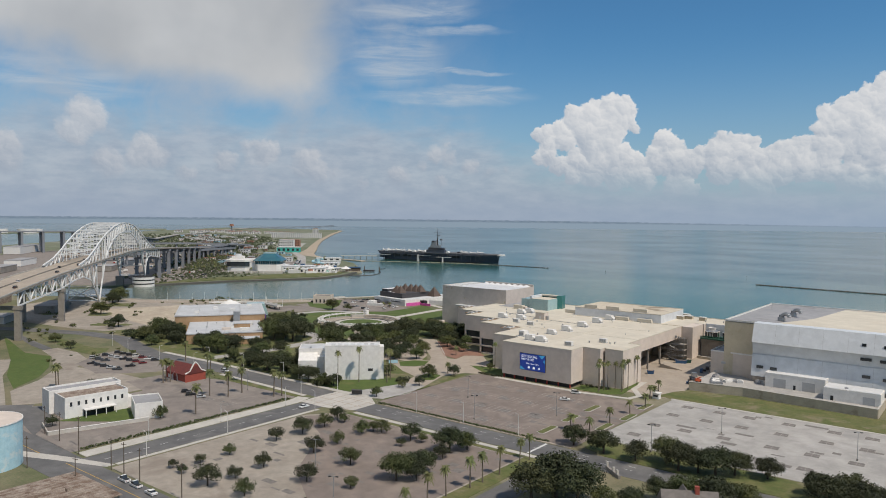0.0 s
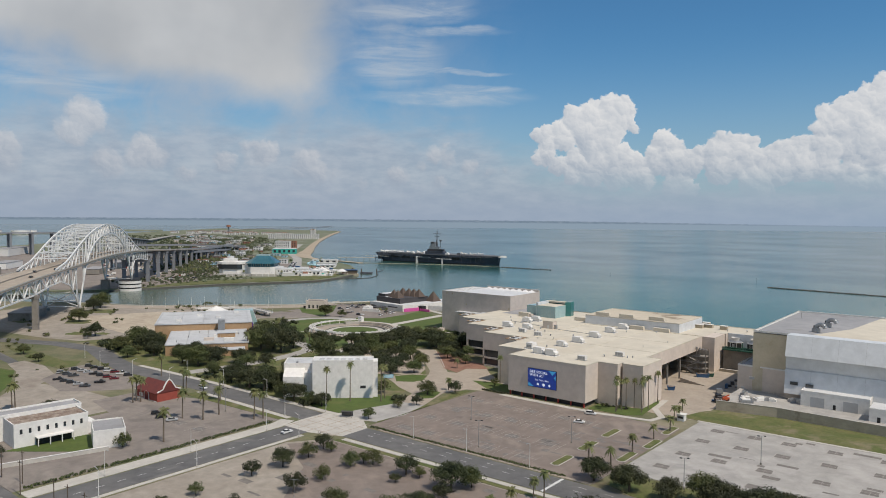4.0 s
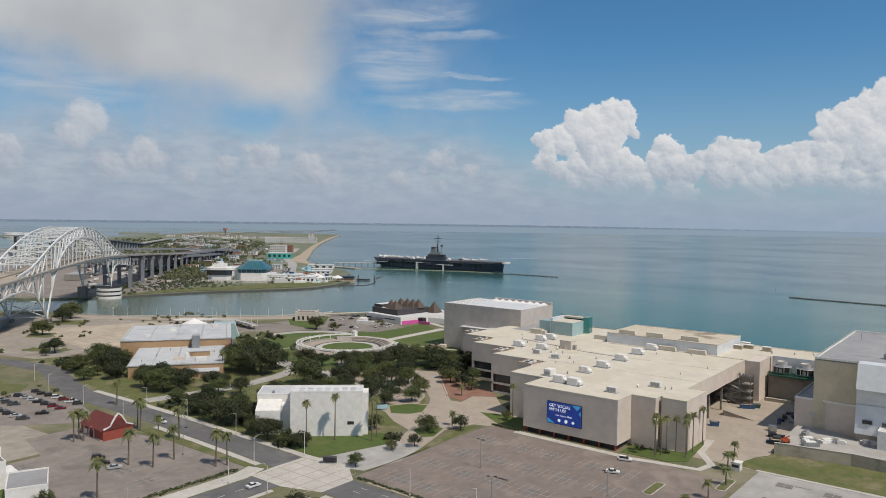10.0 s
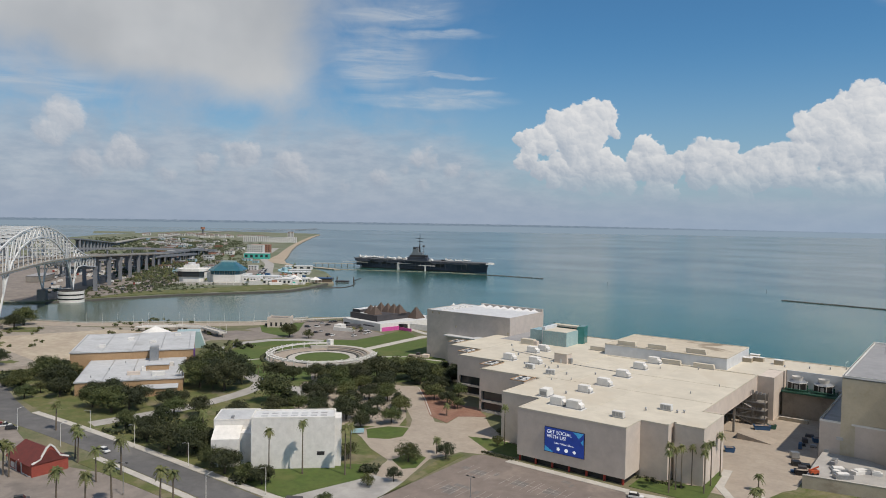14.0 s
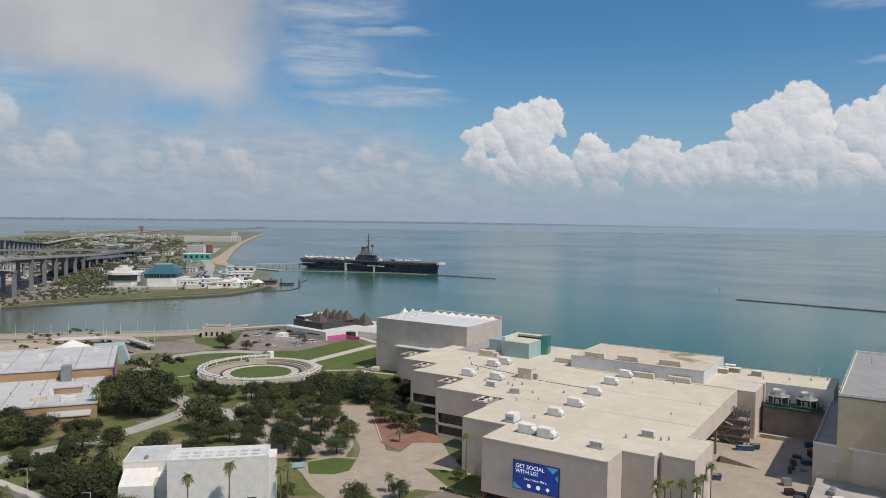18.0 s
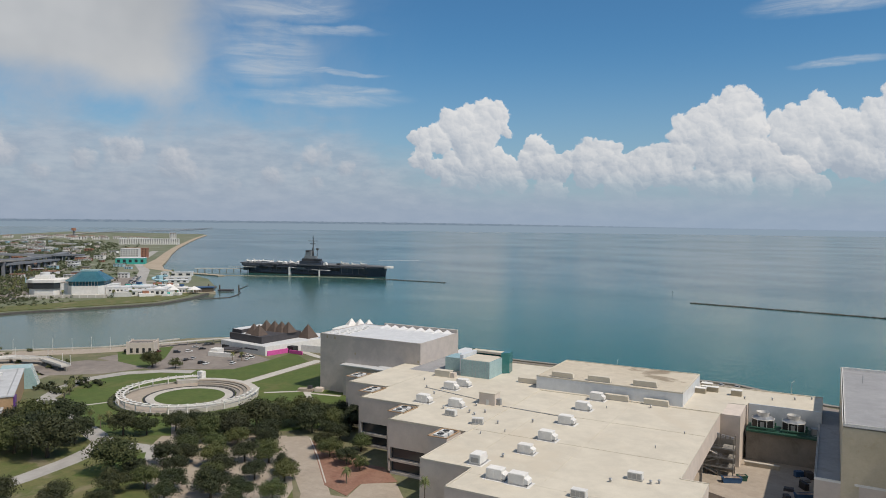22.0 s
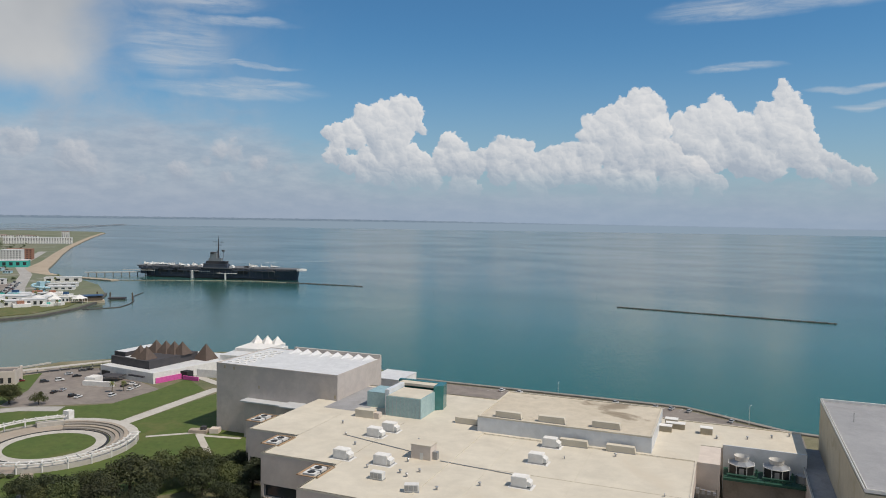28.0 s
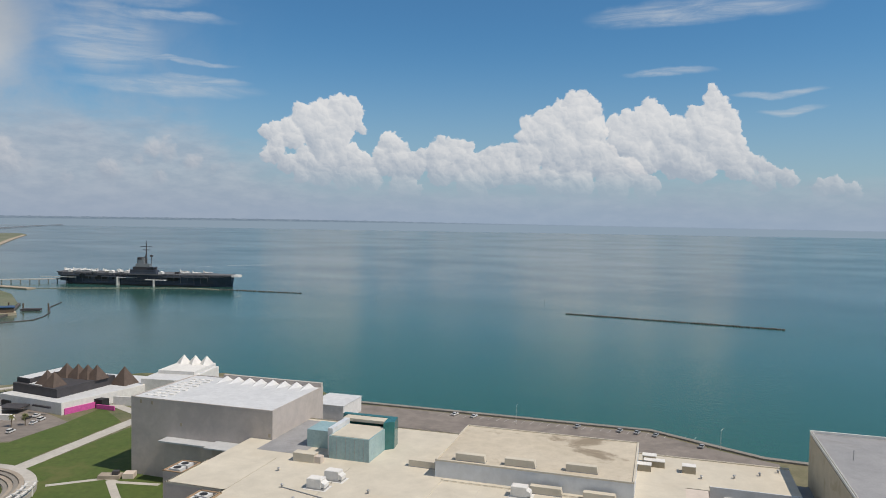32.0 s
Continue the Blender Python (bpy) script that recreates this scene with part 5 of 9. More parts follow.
def cooling_tower(small=False):
    ob = thing("cooling_tower", 0, 0, 0, 0, "octagonal cooling tower with a white deck and round fan stack", "cooling tower", "cooling towers")
    part("basin", slab(disc(4.3, 8, a0=math.pi / 8), 0, 0.7), "green_steel", ob)
    part("louvre_body", slab(disc(4.1, 8, a0=math.pi / 8), 0.7, 3.6), "black", ob, "black louvred sides")
    for px, py in disc(4.15, 8, a0=math.pi / 8):
        part("corner_post", cube(px - 0.12, px + 0.12, py - 0.12, py + 0.12, 0, 3.7), "offwhite", ob)
    part("rim", slab(disc(4.35, 8, a0=math.pi / 8), 3.6, 3.85), "offwhite", ob)
    bm = bmesh.new()
    low = [bm.verts.new((x, y, 3.85)) for x, y in disc(4.2, 8, a0=math.pi / 8)]
    top = [bm.verts.new((x, y, 4.7)) for x, y in disc(2.5, 8, a0=math.pi / 8)]
    for k in range(8):
        bm.faces.new((low[k], low[(k + 1) % 8], top[(k + 1) % 8], top[k]))
    bm.faces.new(top)
    part("hood", bm, "galv", ob, "grey sloping hood")
    bm = bmesh.new()
    tube(bm, (0, 0, 4.6), (0, 0, 6.2), 2.0, 2.45, 20, cap=False)
    tube(bm, (0, 0, 4.72), (0, 0, 6.2), 1.85, 2.3, 20, cap=False)
    part("fan_collar", bm, "offwhite", ob)
    part("fan", slab(disc(1.7, 12), 4.8, 4.9), "dark", ob)
    part("access_door", cube(-0.7, 0.7, -4.0, -3.75, 0.8, 3.0), "galv", ob)
    part("pipe", tube(bmesh.new(), (4.6, -3.0, 0), (4.6, -3.0, 3.2), 0.3), "green_steel", ob)
    part("pipe", tube(bmesh.new(), (-4.4, -4.4, 0.9), (4.6, -4.4, 0.9), 0.3), "green_steel", ob)
    return ob


first = cooling_tower()
first.matrix_basis = pose(68, 134, 12)
copy_thing(first, pose(78.6, 134.6, 12))
ob = thing("fan_coil", 86.5, 133, 12, 0, "grey cooling fan unit", "air unit")
part("body", slab(disc(2.0, 8), 0, 2.2), "galv", ob)
part("rim", slab(disc(2.2, 8), 2.2, 2.6), "galv", ob)

# loading bay stairs and clutter
stair = thing("fire_stair", 53, 104.5, 0, 0, "open grey steel fire stair under the roof edge", "stairs")
part("shaft_wall", cube(-14, 7.5, 6.2, 6.6, 0, 13), "concrete", stair, "dark stained wall behind the stair")
for k in range(3):
    z = 3.2 + k * 3.4
    part("landing", cube(-8, -4.5, 0, 5.6, z, z + 0.3), "concrete", stair)
    part("landing", cube(4.0, 8, 0, 5.6, z, z + 0.3), "concrete", stair)
    part("edge_beam", cube(-8, 8, -0.1, 0.15, z - 0.1, z + 0.4), "galv", stair)
    bm = bmesh.new()
    a_, b_ = ((-4.6, 4.1) if k % 2 else (4.1, -4.6))
    beam(bm, (a_, 1.4, z - 3.3), (b_, 1.4, z + 0.1), 1.7, 0.35)
    part("flight", bm, "walk", stair)
    bm = bmesh.new()
    beam(bm, (a_, 0.5, z - 2.2), (b_, 0.5, z + 1.2), 0.12)
    part("handrail", bm, "galv", stair)
    for dz in (0.65, 1.15):
        part("rail", cube(-8, 8, -0.05, 0.05, z + dz, z + dz + 0.1), "galv", stair)
for x in (-8, -2.6, 2.6, 7.65):
    for y in (0, 5.3):
        part("post", cube(x, x + 0.35, y, y + 0.35, 0, 14.0), "concrete", stair)
for k in range(4):
    part("roof_cage", cube(2 + k * 1.6, 2.9 + k * 1.6, 1.0, 1.9, 14.0 - 0.4, 15.2 - 0.3 * k), "galv", stair)
ramp = thing("loading_ramp", 56, 84, 0, 0, "sloped concrete loading ramp", "ramp")
bm = bmesh.new()
prism(bm, [(0, 0), (14, 0), (0, 2.6)], -4.5, 4.5)
part("slope", bm, "tan_walk", ramp).matrix_basis = Matrix(((1, 0, 0, 0), (0, 0, -1, 0), (0, 1, 0, 0), (0, 0, 0, 1)))
for x, y, mat, w in ((61, 100, "blue_steel", 6.0), (64, 104, "green_steel", 2.6), (58.5, 60, "blue_steel", 3.0), (86, 50, "black", 5.0), (84.5, 96, "blue_steel", 6.5)):
    ob = thing("waste_skip", x, y, 0.05, 25, "open steel waste skip in the service yard", "skip", "waste skips")
    bm = bmesh.new()
    prism(bm, [(-w / 2, 0), (w / 2, 0), (w / 2 + 0.4, 1.7), (-w / 2 - 0.4, 1.7)], -1.1, 1.1)
    part("bin", bm, mat, ob).matrix_basis = Matrix(((1, 0, 0, 0), (0, 0, -1, 0), (0, 1, 0, 0), (0, 0, 0, 1)))
    part("rim", parapet([(-w / 2 - 0.4, -1.15), (w / 2 + 0.4, -1.15), (w / 2 + 0.4, 1.15), (-w / 2 - 0.4, 1.15)], 1.7, 1.85, 0.12), mat, ob)
    part("rubbish", cube(-w / 2 + 0.2, w / 2 - 0.2, -0.9, 0.9, 1.5, 1.8), "rust", ob)

r_ = random.Random(52)
for k in range(16):
    x, y = r_.uniform(78, 85.5), r_.uniform(48, 122)
    w, d, h = r_.uniform(0.6, 1.8), r_.uniform(0.6, 2.2), r_.uniform(0.8, 2.6)
    ob = thing("stacked_pallet", x, y, 0.05, r_.uniform(0, 40), "dark stack of pallets and crates in the service yard", "pallets", "stacks in the service yard")
    part("base", cube(-w, w, -d, d, 0, 0.16), "wood", ob)
    part("load", cube(-w * 0.9, w * 0.9, -d * 0.9, d * 0.9, 0.16, h), ("char", "black", "blue_steel", "galv")[k % 4], ob)
mound = thing("concrete_barrier", 68, 122, 0.05, 0, "low tan concrete barrier on the yard", "barrier")
part("body", cube(-5, 7, -0.5, 0.5, 0, 1.4), "retaining", mound)
part("cap", cube(-5.1, 7.1, -0.6, 0.6, 1.4, 1.6), "walk", mound)

pipe_run = thing("roof_conduit", 0, 0, ROOF, 0, "thin dark conduit run across the cream roof", "conduit")
for (ax, ay), (bx, by) in (((-20, 84.5), (8, 82)), ((-60, 96), (-28, 88))):
    bm = bmesh.new()
    tube(bm, (ax, ay, 0.14), (bx, by, 0.14), 0.14, n=6)
    part("pipe", bm, "galv", pipe_run)
    for k in range(5):
        x, y = ax + (bx - ax) * (k + 0.5) / 5, ay + (by - ay) * (k + 0.5) / 5
        part("pipe_block", cube(x - 0.25, x + 0.25, y - 0.25, y + 0.25, -0.02, 0.06), "wood", pipe_run)
r_ = random.Random(40)
for k in range(5):
    x, y = r_.uniform(-14, 50), r_.uniform(22, 114)
    ob = thing("roof_vent_pipe", x, y, ROOF, 0, "small grey vent pipe on the cream roof", "vent pipe", "roof vent pipes")
    part("pipe", tube(bmesh.new(), (0, 0, 0), (0, 0, 0.8), 0.16, n=8), "galv", ob)
    part("cap", tube(bmesh.new(), (0, 0, 0.8), (0, 0, 1.0), 0.28, 0.1, n=8), "galv", ob)

# ---- arena ----
arena = thing("arena", 94, 72, 0, 0, "large arena clad in white metal with a flat roof", "building")
part("corner_wall", slab([(0, 0), (17, 0), (17, 94), (0, 94)], 0, 31.5), "ochre_wall", arena, "ochre stained concrete wall")
part("main_wall", slab([(17, 1), (190, 1), (190, 94), (17, 94)], 0, 31.4), "grey_panel", arena)


def along(profile, x0, x1):
    """A solid with a profile of y and z drawn out along x."""
    bm = bmesh.new()
    prism(bm, profile, 0, x1 - x0)
    return bm, Matrix(((0, 0, 1, x0), (1, 0, 0, 0), (0, 1, 0, 0), (0, 0, 0, 1)))


for name, prof, mat in (("upper_cladding", [(-9.5, 23.5), (1.2, 23.5), (1.2, 33.0), (-6.2, 33.0)], "white_panel"),
                        ("recess_band", [(-7.0, 17.2), (1.1, 17.2), (1.1, 23.6), (-8.2, 23.6)], "white_panel"),
                        ("lower_cladding", [(-9.4, 6.4), (1.15, 6.4), (1.15, 17.3), (-7.6, 17.3)], "white_panel"),
                        ("base_wall", [(-6.0, 0), (1.05, 0), (1.05, 6.5), (-6.0, 6.5)], "beige")):
    bm, mx = along(prof, 16.5, 190)
    part(name, bm, mat, arena).matrix_basis = mx
for k in range(1, 16):
    x = 16.5 + k * 10.8
    bm, mx = along([(-9.53, 23.5), (-9.4, 23.5), (-6.1, 33.0), (-6.23, 33.0)], x, x + 0.08)
    part("panel_joint", bm, "grey_panel", arena).matrix_basis = mx
    bm, mx = along([(-9.43, 6.4), (-9.3, 6.4), (-7.5, 17.3), (-7.63, 17.3)], x, x + 0.08)
    part("panel_joint", bm, "grey_panel", arena).matrix_basis = mx
part("roof", slab([(0.4, 0.4), (80, 0.4), (80, 93.6), (0.4, 93.6)], 31.6, 32.0), "roof_grey", arena, "grey membrane roof")
part("roof", slab([(20, -6.0), (190, -6.0), (190, 93.4), (42, 93.4), (36, 40)], 31.4, 32.1), "roof", arena, "cream membrane roof")
part("roof", slab([(16.8, -6.0), (20.5, -6.0), (24, 5), (16.8, 1)], 31.4, 32.04), "roof_grey", arena)
part("parapet", parapet([(0, 0), (17, 0), (17, 0.5), (0.6, 0.6), (0.6, 94), (0, 94)], 31.9, 32.7), "white", arena)
part("parapet", cube(0, 190, 93.4, 94, 31.9, 32.9), "white", arena)
part("low_wing_wall", slab([(-7, 0.5), (16.6, -0.4), (16.6, -7.4), (17, -0.5), (17, 2), (0, 2), (0, 92), (-7, 92)][0:1] + [(16.4, -0.5), (16.4, 2), (0, 2), (0, 92), (-7, 92)], 0, 14.6), "beige", arena, "lower beige wing")
part("low_wing_roof", slab([(-6.5, 1.0), (15.9, 0.0), (15.9, 1.9), (-0.1, 1.9), (-0.1, 91.5), (-6.5, 91.5)], 14.4, 14.75), "roof_grey", arena)
part("low_parapet", parapet([(-7, 0.5), (16.4, -0.5), (16.4, -0.1), (-6.6, 0.95), (-6.6, 92), (-7, 92)], 14.6, 15.3, 0.3), "white", arena)
for x, z, w in ((19, 10.6, 3.2), (25.5, 10.4, 3.2), (66, 12.2, 3.4), (74.5, 11.6, 3.4), (65, 20.3, 4.6), (73, 20.0, 4.6), (65.5, 27.0, 1.8), (74.5, 26.8, 1.8)):
    t_ = -9.4 + (z - 6.4) * 0.165 if z < 17 else (-7.3 - (z - 17) * 0.19 if z < 23 else -9.2 + (z - 23.5) * 0.347)
    ob = part("window", cube(x, x + w, t_ - 0.45, t_ + 0.8, z, z + 1.4), "glass", arena, "dark strip window")
part("lettering_bar", cube(86, 112, -9.2, -8.0, 26.4, 27.4), "teal_edge", arena, "dark sign letters drawn as a plain bar")
part("lettering_bar", cube(85, 114, -9.5, -8.4, 25.0, 25.3), "teal_edge", arena)
part("wall_louvre", cube(-1.2, 1.0, -0.12, 0.55, 8.6, 9.8), "grey_panel", arena)
part("wall_louvre", cube(-5, -3.6, 0.0, 0.6, 3.0, 4.4), "grey_panel", arena)


def exhaust():
    ob = thing("roof_exhaust", 0, 0, 0, 0, "silver curved exhaust duct on the arena roof", "duct", "arena roof exhausts")
    part("fan_box", cube(-1.4, 1.4, -1.4, 1.4, 0, 2.0), "galv", ob)
    bm = bmesh.new()
    pts = arc(2.4, 0, 2.4, 180, 20, 8)
    for a, b in zip(pts, pts[1:]):
        tube(bm, (a[0], 0, 1.6 + a[1]), (b[0], 0, 1.6 + b[1]), 1.05, n=10)
    part("elbow", bm, "galv", ob)
    part("motor", tube(bmesh.new(), (-0.6, 0, 2), (-0.6, 0, 3.2), 0.7), "black", ob)
    return ob


first = exhaust()
first.matrix_basis = pose(118, 90, 32.05, 0, 0, -20)
for x, y in ((119, 112), (196, 84), (206, 96)):
    copy_thing(first, pose(x, y, 32.1, 0, 0, -20))
hat = thing("roof_mast", 101, 140, 32.0, 0, "thin steel mast on the arena roof", "mast")
part("pole", tube(bmesh.new(), (0, 0, 0), (0, 0, 3), 0.12), "galv", hat)

# raised service yard in front of the arena
wall = thing("retaining_wall", 88, 36.6, 0, 0, "long tan concrete retaining wall above the grass", "wall")
bm = bmesh.new()
for a, b in (((0, 0), (25, 4.0)), ((25, 4.0), (82, 0.6)), ((82, 0.6), (82, 29))):
    strip(bm, [a, b], 0.6, 0, 4.3)
part("wall", bm, "retaining", wall, "tan concrete")
bm = bmesh.new()
for a, b in (((0, 0), (25, 4.0)), ((25, 4.0), (82, 0.6)), ((82, 0.6), (82, 29))):
    strip(bm, [a, b], 0.75, 4.3, 4.45)
part("coping", bm, "walk", wall)
surface("pavement_arena_yard", [(88.5, 37.5), (113, 41.2), (169.4, 37.8), (169.4, 65), (111, 66.5), (103, 71.5), (88.5, 71.5)], 3.4, "pale_lot", "pale concrete service yard before the arena", "yard")
dock = thing("loading_dock", 119, 56, 3.4, 0, "white single-storey loading dock with grey roller doors", "building")
part("wall", cube(0, 27, 0, 10, 0, 6.4), "white", dock)
part("roof", cube(0.3, 26.7, 0.3, 9.8, 6.3, 6.6), "roof_white", dock)
part("coping", parapet([(0, 0), (27, 0), (27, 10), (0, 10)], 6.4, 6.9, 0.3), "white", dock)
for x in (4, 17):
    part("roller_door", cube(x, x + 5.6, -0.08, 0.05, 0, 4.4), "grey_panel", dock, "grey roller door")
part("door", cube(13, 14.1, -0.08, 0.05, 0, 2.2), "dark", dock)
annex = thing("arena_annex", 147, 46, 3.4, 0, "low white annex with a roller door", "building")
part("wall", cube(0, 23, 0, 12, 0, 5.6), "white", annex)
part("roof", cube(0.3, 22.7, 0.3, 11.7, 5.5, 5.75), "roof_white", annex)
part("roller_door", cube(16, 20.8, -0.08, 0.05, 0, 3.6), "grey_panel", annex)
part("door", cube(3, 4.2, -0.08, 0.05, 0, 2.2), "dark", annex)
part("roof_fan", slab(disc(0.8, 10, 9, 3), 5.75, 6.3), "galv", annex)
rng = random.Random(11)
for k in range(9):
    x, y = rng.uniform(92, 116), rng.uniform(43, 62)
    w, d, h = rng.uniform(1.2, 3.4), rng.uniform(0.8, 2), rng.uniform(0.5, 1.6)
    ob = thing("material_bundle", x, y, 3.4, rng.uniform(0, 90), "bundle of pale building materials in the yard", "materials", "building materials in the yard")
    part("crate", cube(-w, w, -d, d, 0, h), ("white", "galv", "roof_grey")[k % 3], ob)
    part("top_layer", cube(-w * 0.7, w * 0.6, -d * 0.8, d * 0.7, h, h + 0.4), ("offwhite", "white", "galv")[k % 3], ob)
lift = thing("boom_lift", 90.5, 42.5, 3.4, 40, "small orange boom lift", "lift")
part("chassis", cube(-1.4, 1.4, -0.9, 0.9, 0.4, 1.5), "orange", lift)
bm = bmesh.new()
beam(bm, (-1.0, 0, 1.5), (1.6, 0, 2.6), 0.4)
part("boom", bm, "orange", lift)
for x in (-0.9, 0.9):
    for y in (-0.8, 0.8):
        part("wheel", tube(bmesh.new(), (x, y - 0.15, 0.4), (x, y + 0.15, 0.4), 0.4, n=12), "black", lift)
booth = thing("gate_booth", 82.3, 9, 0.05, 0, "small white parking gate booth", "booth")
part("wall", cube(-1.5, 1.5, -1.5, 1.5, 0, 2.7), "white", booth)
part("window", cube(-1.2, 1.2, -1.54, -1.48, 1.1, 2.1), "glass", booth)
part("roof", cube(-1.8, 1.8, -1.8, 1.8, 2.7, 2.95), "white", booth)

# ---- park buildings ----
wb = thing("theatre", -66, -67.2, 0, 43, "white windowless theatre block with a lower wing", "building")
part("stage_house", cube(0, 28.5, 0, 10.5, 0, 17.6), "white", wb, "tall plain white block")
part("roof", cube(0.4, 28.1, 0.4, 10.1, 17.4, 17.7), "roof_white", wb)
part("parapet", parapet([(0, 0), (28.5, 0), (28.5, 10.5), (0, 10.5)], 17.6, 18.1, 0.35), "white", wb)
part("side_wall", cube(28.45, 30.6, 1.6, 9.4, 0, 17.0), "white", wb)
part("left_wing", cube(-14.6, -0.1, 10.9, 25.5, 0, 14.2), "white", wb)
part("left_roof", cube(-14.3, -0.3, 11.2, 25.2, 14.0, 14.25), "roof_worn", wb)
part("wing_parapet", parapet([(-14.6, 10.9), (-0.1, 10.9), (-0.1, 25.5), (-14.6, 25.5)], 14.2, 14.6, 0.3), "white", wb)
bm = bmesh.new()
prism(bm, [(3.4, 0), (10.9, 0), (10.9, 12.4), (3.4, 9.6)], 0, 9.6)
part("lean_to", bm, "white", wb, "white wing with a sloping roof").matrix_basis = Matrix(((0, 0, 1, -14.1), (1, 0, 0, 0), (0, 1, 0, 0), (0, 0, 0, 1)))
part("link_wall", cube(-4.5, -0.1, 6.0, 10.9, 0, 11.0), "white", wb)
part("loading_door", cube(22.4, 25.0, -0.06, 0.05, 4.6, 5.9), "dark", wb, "dark wall opening")
part("wing_vent", cube(-9, -8, 13, 15, 14.25, 15.0), "galv", wb)
part("rear_wing", cube(2, 30, 10.6, 19, 0, 9), "white", wb)
part("rear_roof", cube(2.3, 29.7, 10.7, 18.7, 8.9, 9.1), "roof_worn", wb)
for k in range(5):
    part("wall_joint", cube(4.6 + k * 4.8, 4.66 + k * 4.8, -0.012, 0.05, 0.3, 17.4), "offwhite", wb)
for i in range(7):
    for k in range(2):
        part("roof_patch", cube(3 + i * 3.4, 5.2 + i * 3.4, 2.6 + k * 3.2, 3.7 + k * 3.2, 17.68, 17.86), "roof_worn", wb)

mus = thing("history_museum", -210.5, -55.7, 0, 54.6, "low tan brick museum with pale metal roofs", "museum")
part("low_wall", cube(0, 48.5, 0, 58, 0, 6.2), "brickwall", mus)
part("low_roof", cube(-0.4, 48.9, -0.4, 58, 6.2, 6.8), "roof_worn", mus, "pale metal roof")
part("high_wall", cube(-10.6, 52.5, 53.6, 116, 0, 11.0), "brickwall", mus)
part("high_roof", cube(-11, 52.9, 53.2, 116.4, 11.0, 11.6), "roof_worn", mus, "pale metal roof")
for k in range(5):
    part("roof_rib", cube(-0.2 + k * 12, 0.1 + k * 12, -0.3, 57.5, 6.8, 6.95), "galv", mus)
    part("roof_rib", cube(-10 + k * 15, -9.7 + k * 15, 54, 116, 11.6, 11.75), "galv", mus)
for x, y, w in ((34, 6, 6), (28, 20, 4), (38, 30, 5)):
    part("roof_unit", cube(x, x + w, y, y + 3, 6.8, 8.6), "offwhite", mus)
part("roof_hatch", cube(22, 28, 10, 13, 6.8, 8.4), "beige", mus)
part("penthouse", cube(30, 41, 20, 30, 6.8, 9.4), "brickwall", mus)
part("penthouse_roof", cube(29.7, 41.3, 19.7, 30.3, 9.4, 9.8), "roof_worn", mus)
for k in range(7):
    part("roof_pipe", tube(bmesh.new(), (6 + k * 6.2, 8 + (k * 17) % 40, 6.8), (6 + k * 6.2, 8 + (k * 17) % 40, 8.0), 0.25, n=8), "galv", mus)
for k in range(4):
    part("roof_vent_box", cube(2 + k * 13, 5.5 + k * 13, 66 + (k * 23) % 36, 69 + (k * 23) % 36, 11.6, 13.0), "offwhite", mus)
part("vent_tower", cube(30, 34.5, 46, 52, 6.8, 14.2), "galv", mus)
part("front_canopy", cube(30, 46, -9, -0.4, 0, 3.6), "brickwall", mus)
part("canopy_roof", cube(29.5, 46.5, -9.5, -0.3, 3.6, 4.0), "roof_worn", mus)
part("sign_corner", cube(52.6, 53.4, 53.4, 60, 3.5, 10.6), "purple", mus, "purple and orange corner panel")
part("sign_corner", cube(52.6, 53.42, 53.4, 60, 2.0, 3.5), "orange", mus)
tent = thing("white_tent_roof", -300, 42, 0, 20, "white peaked tent roof", "tent")
bm = bmesh.new()
v = [bm.verts.new((*p, 9.0)) for p in disc(11, 8)]
tip = bm.verts.new((0, 0, 14.0))
for i in range(8):
    bm.faces.new((v[i], v[(i + 1) % 8], tip))
bm.faces.new(v[::-1])
part("canopy", bm, "white", tent)
part("drum", slab(disc(8, 12), 0, 9.0), "white", tent)
dome = thing("glass_hall", -284, 57, 0, 54.6, "pale green glass hall with sloping sides", "building")
dome.scale = (0.66, 0.8, 0.9)
bm = bmesh.new()
prism(bm, [(-15, 0), (15, 0), (9.5, 12), (-12, 12)], -8, 8)
part("glass_shell", bm, "teal_glass", dome).matrix_basis = pose(0, 0, 0, 90, 0, 0)
for k in range(6):
    bm = bmesh.new()
    beam(bm, (15.02 - 0.0, -7.5 + k * 3, 0), (9.55, -7.5 + k * 3, 12), 0.15)
    part("glazing_bar", bm, "white", dome)
# ramp of the museum bridge
ramp = thing("footbridge_ramp", -335, 84, 0, 0, "curving concrete footbridge ramp with white lamp posts", "ramp")
line = [(-32, -14), (-14, 8), (6, 16), (26, 12), (36, 10)]
part("deck", strip(bmesh.new(), line, 6, 2.6, 3.2), "walk", ramp)
for side in (-2.9, 2.9):
    bm = bmesh.new()
    for a, b in zip(line, line[1:]):
        strip(bm, [(a[0], a[1] + side), (b[0], b[1] + side)], 0.2, 3.2, 4.2)
    part("parapet", bm, "white", ramp)
for i, (x, y) in enumerate(line):
    part("pier", cube(x - 0.6, x + 0.6, y - 0.6, y + 0.6, 0, 2.7), "concrete", ramp)
    part("lamp_post", tube(bmesh.new(), (x, y + 2.7, 3.2), (x, y + 2.7, 9), 0.12), "white", ramp)

# round water garden
ring = thing("water_garden", -193, 89, 0, 0, "round sunken concrete garden with a white curved pergola and lawn", "garden")


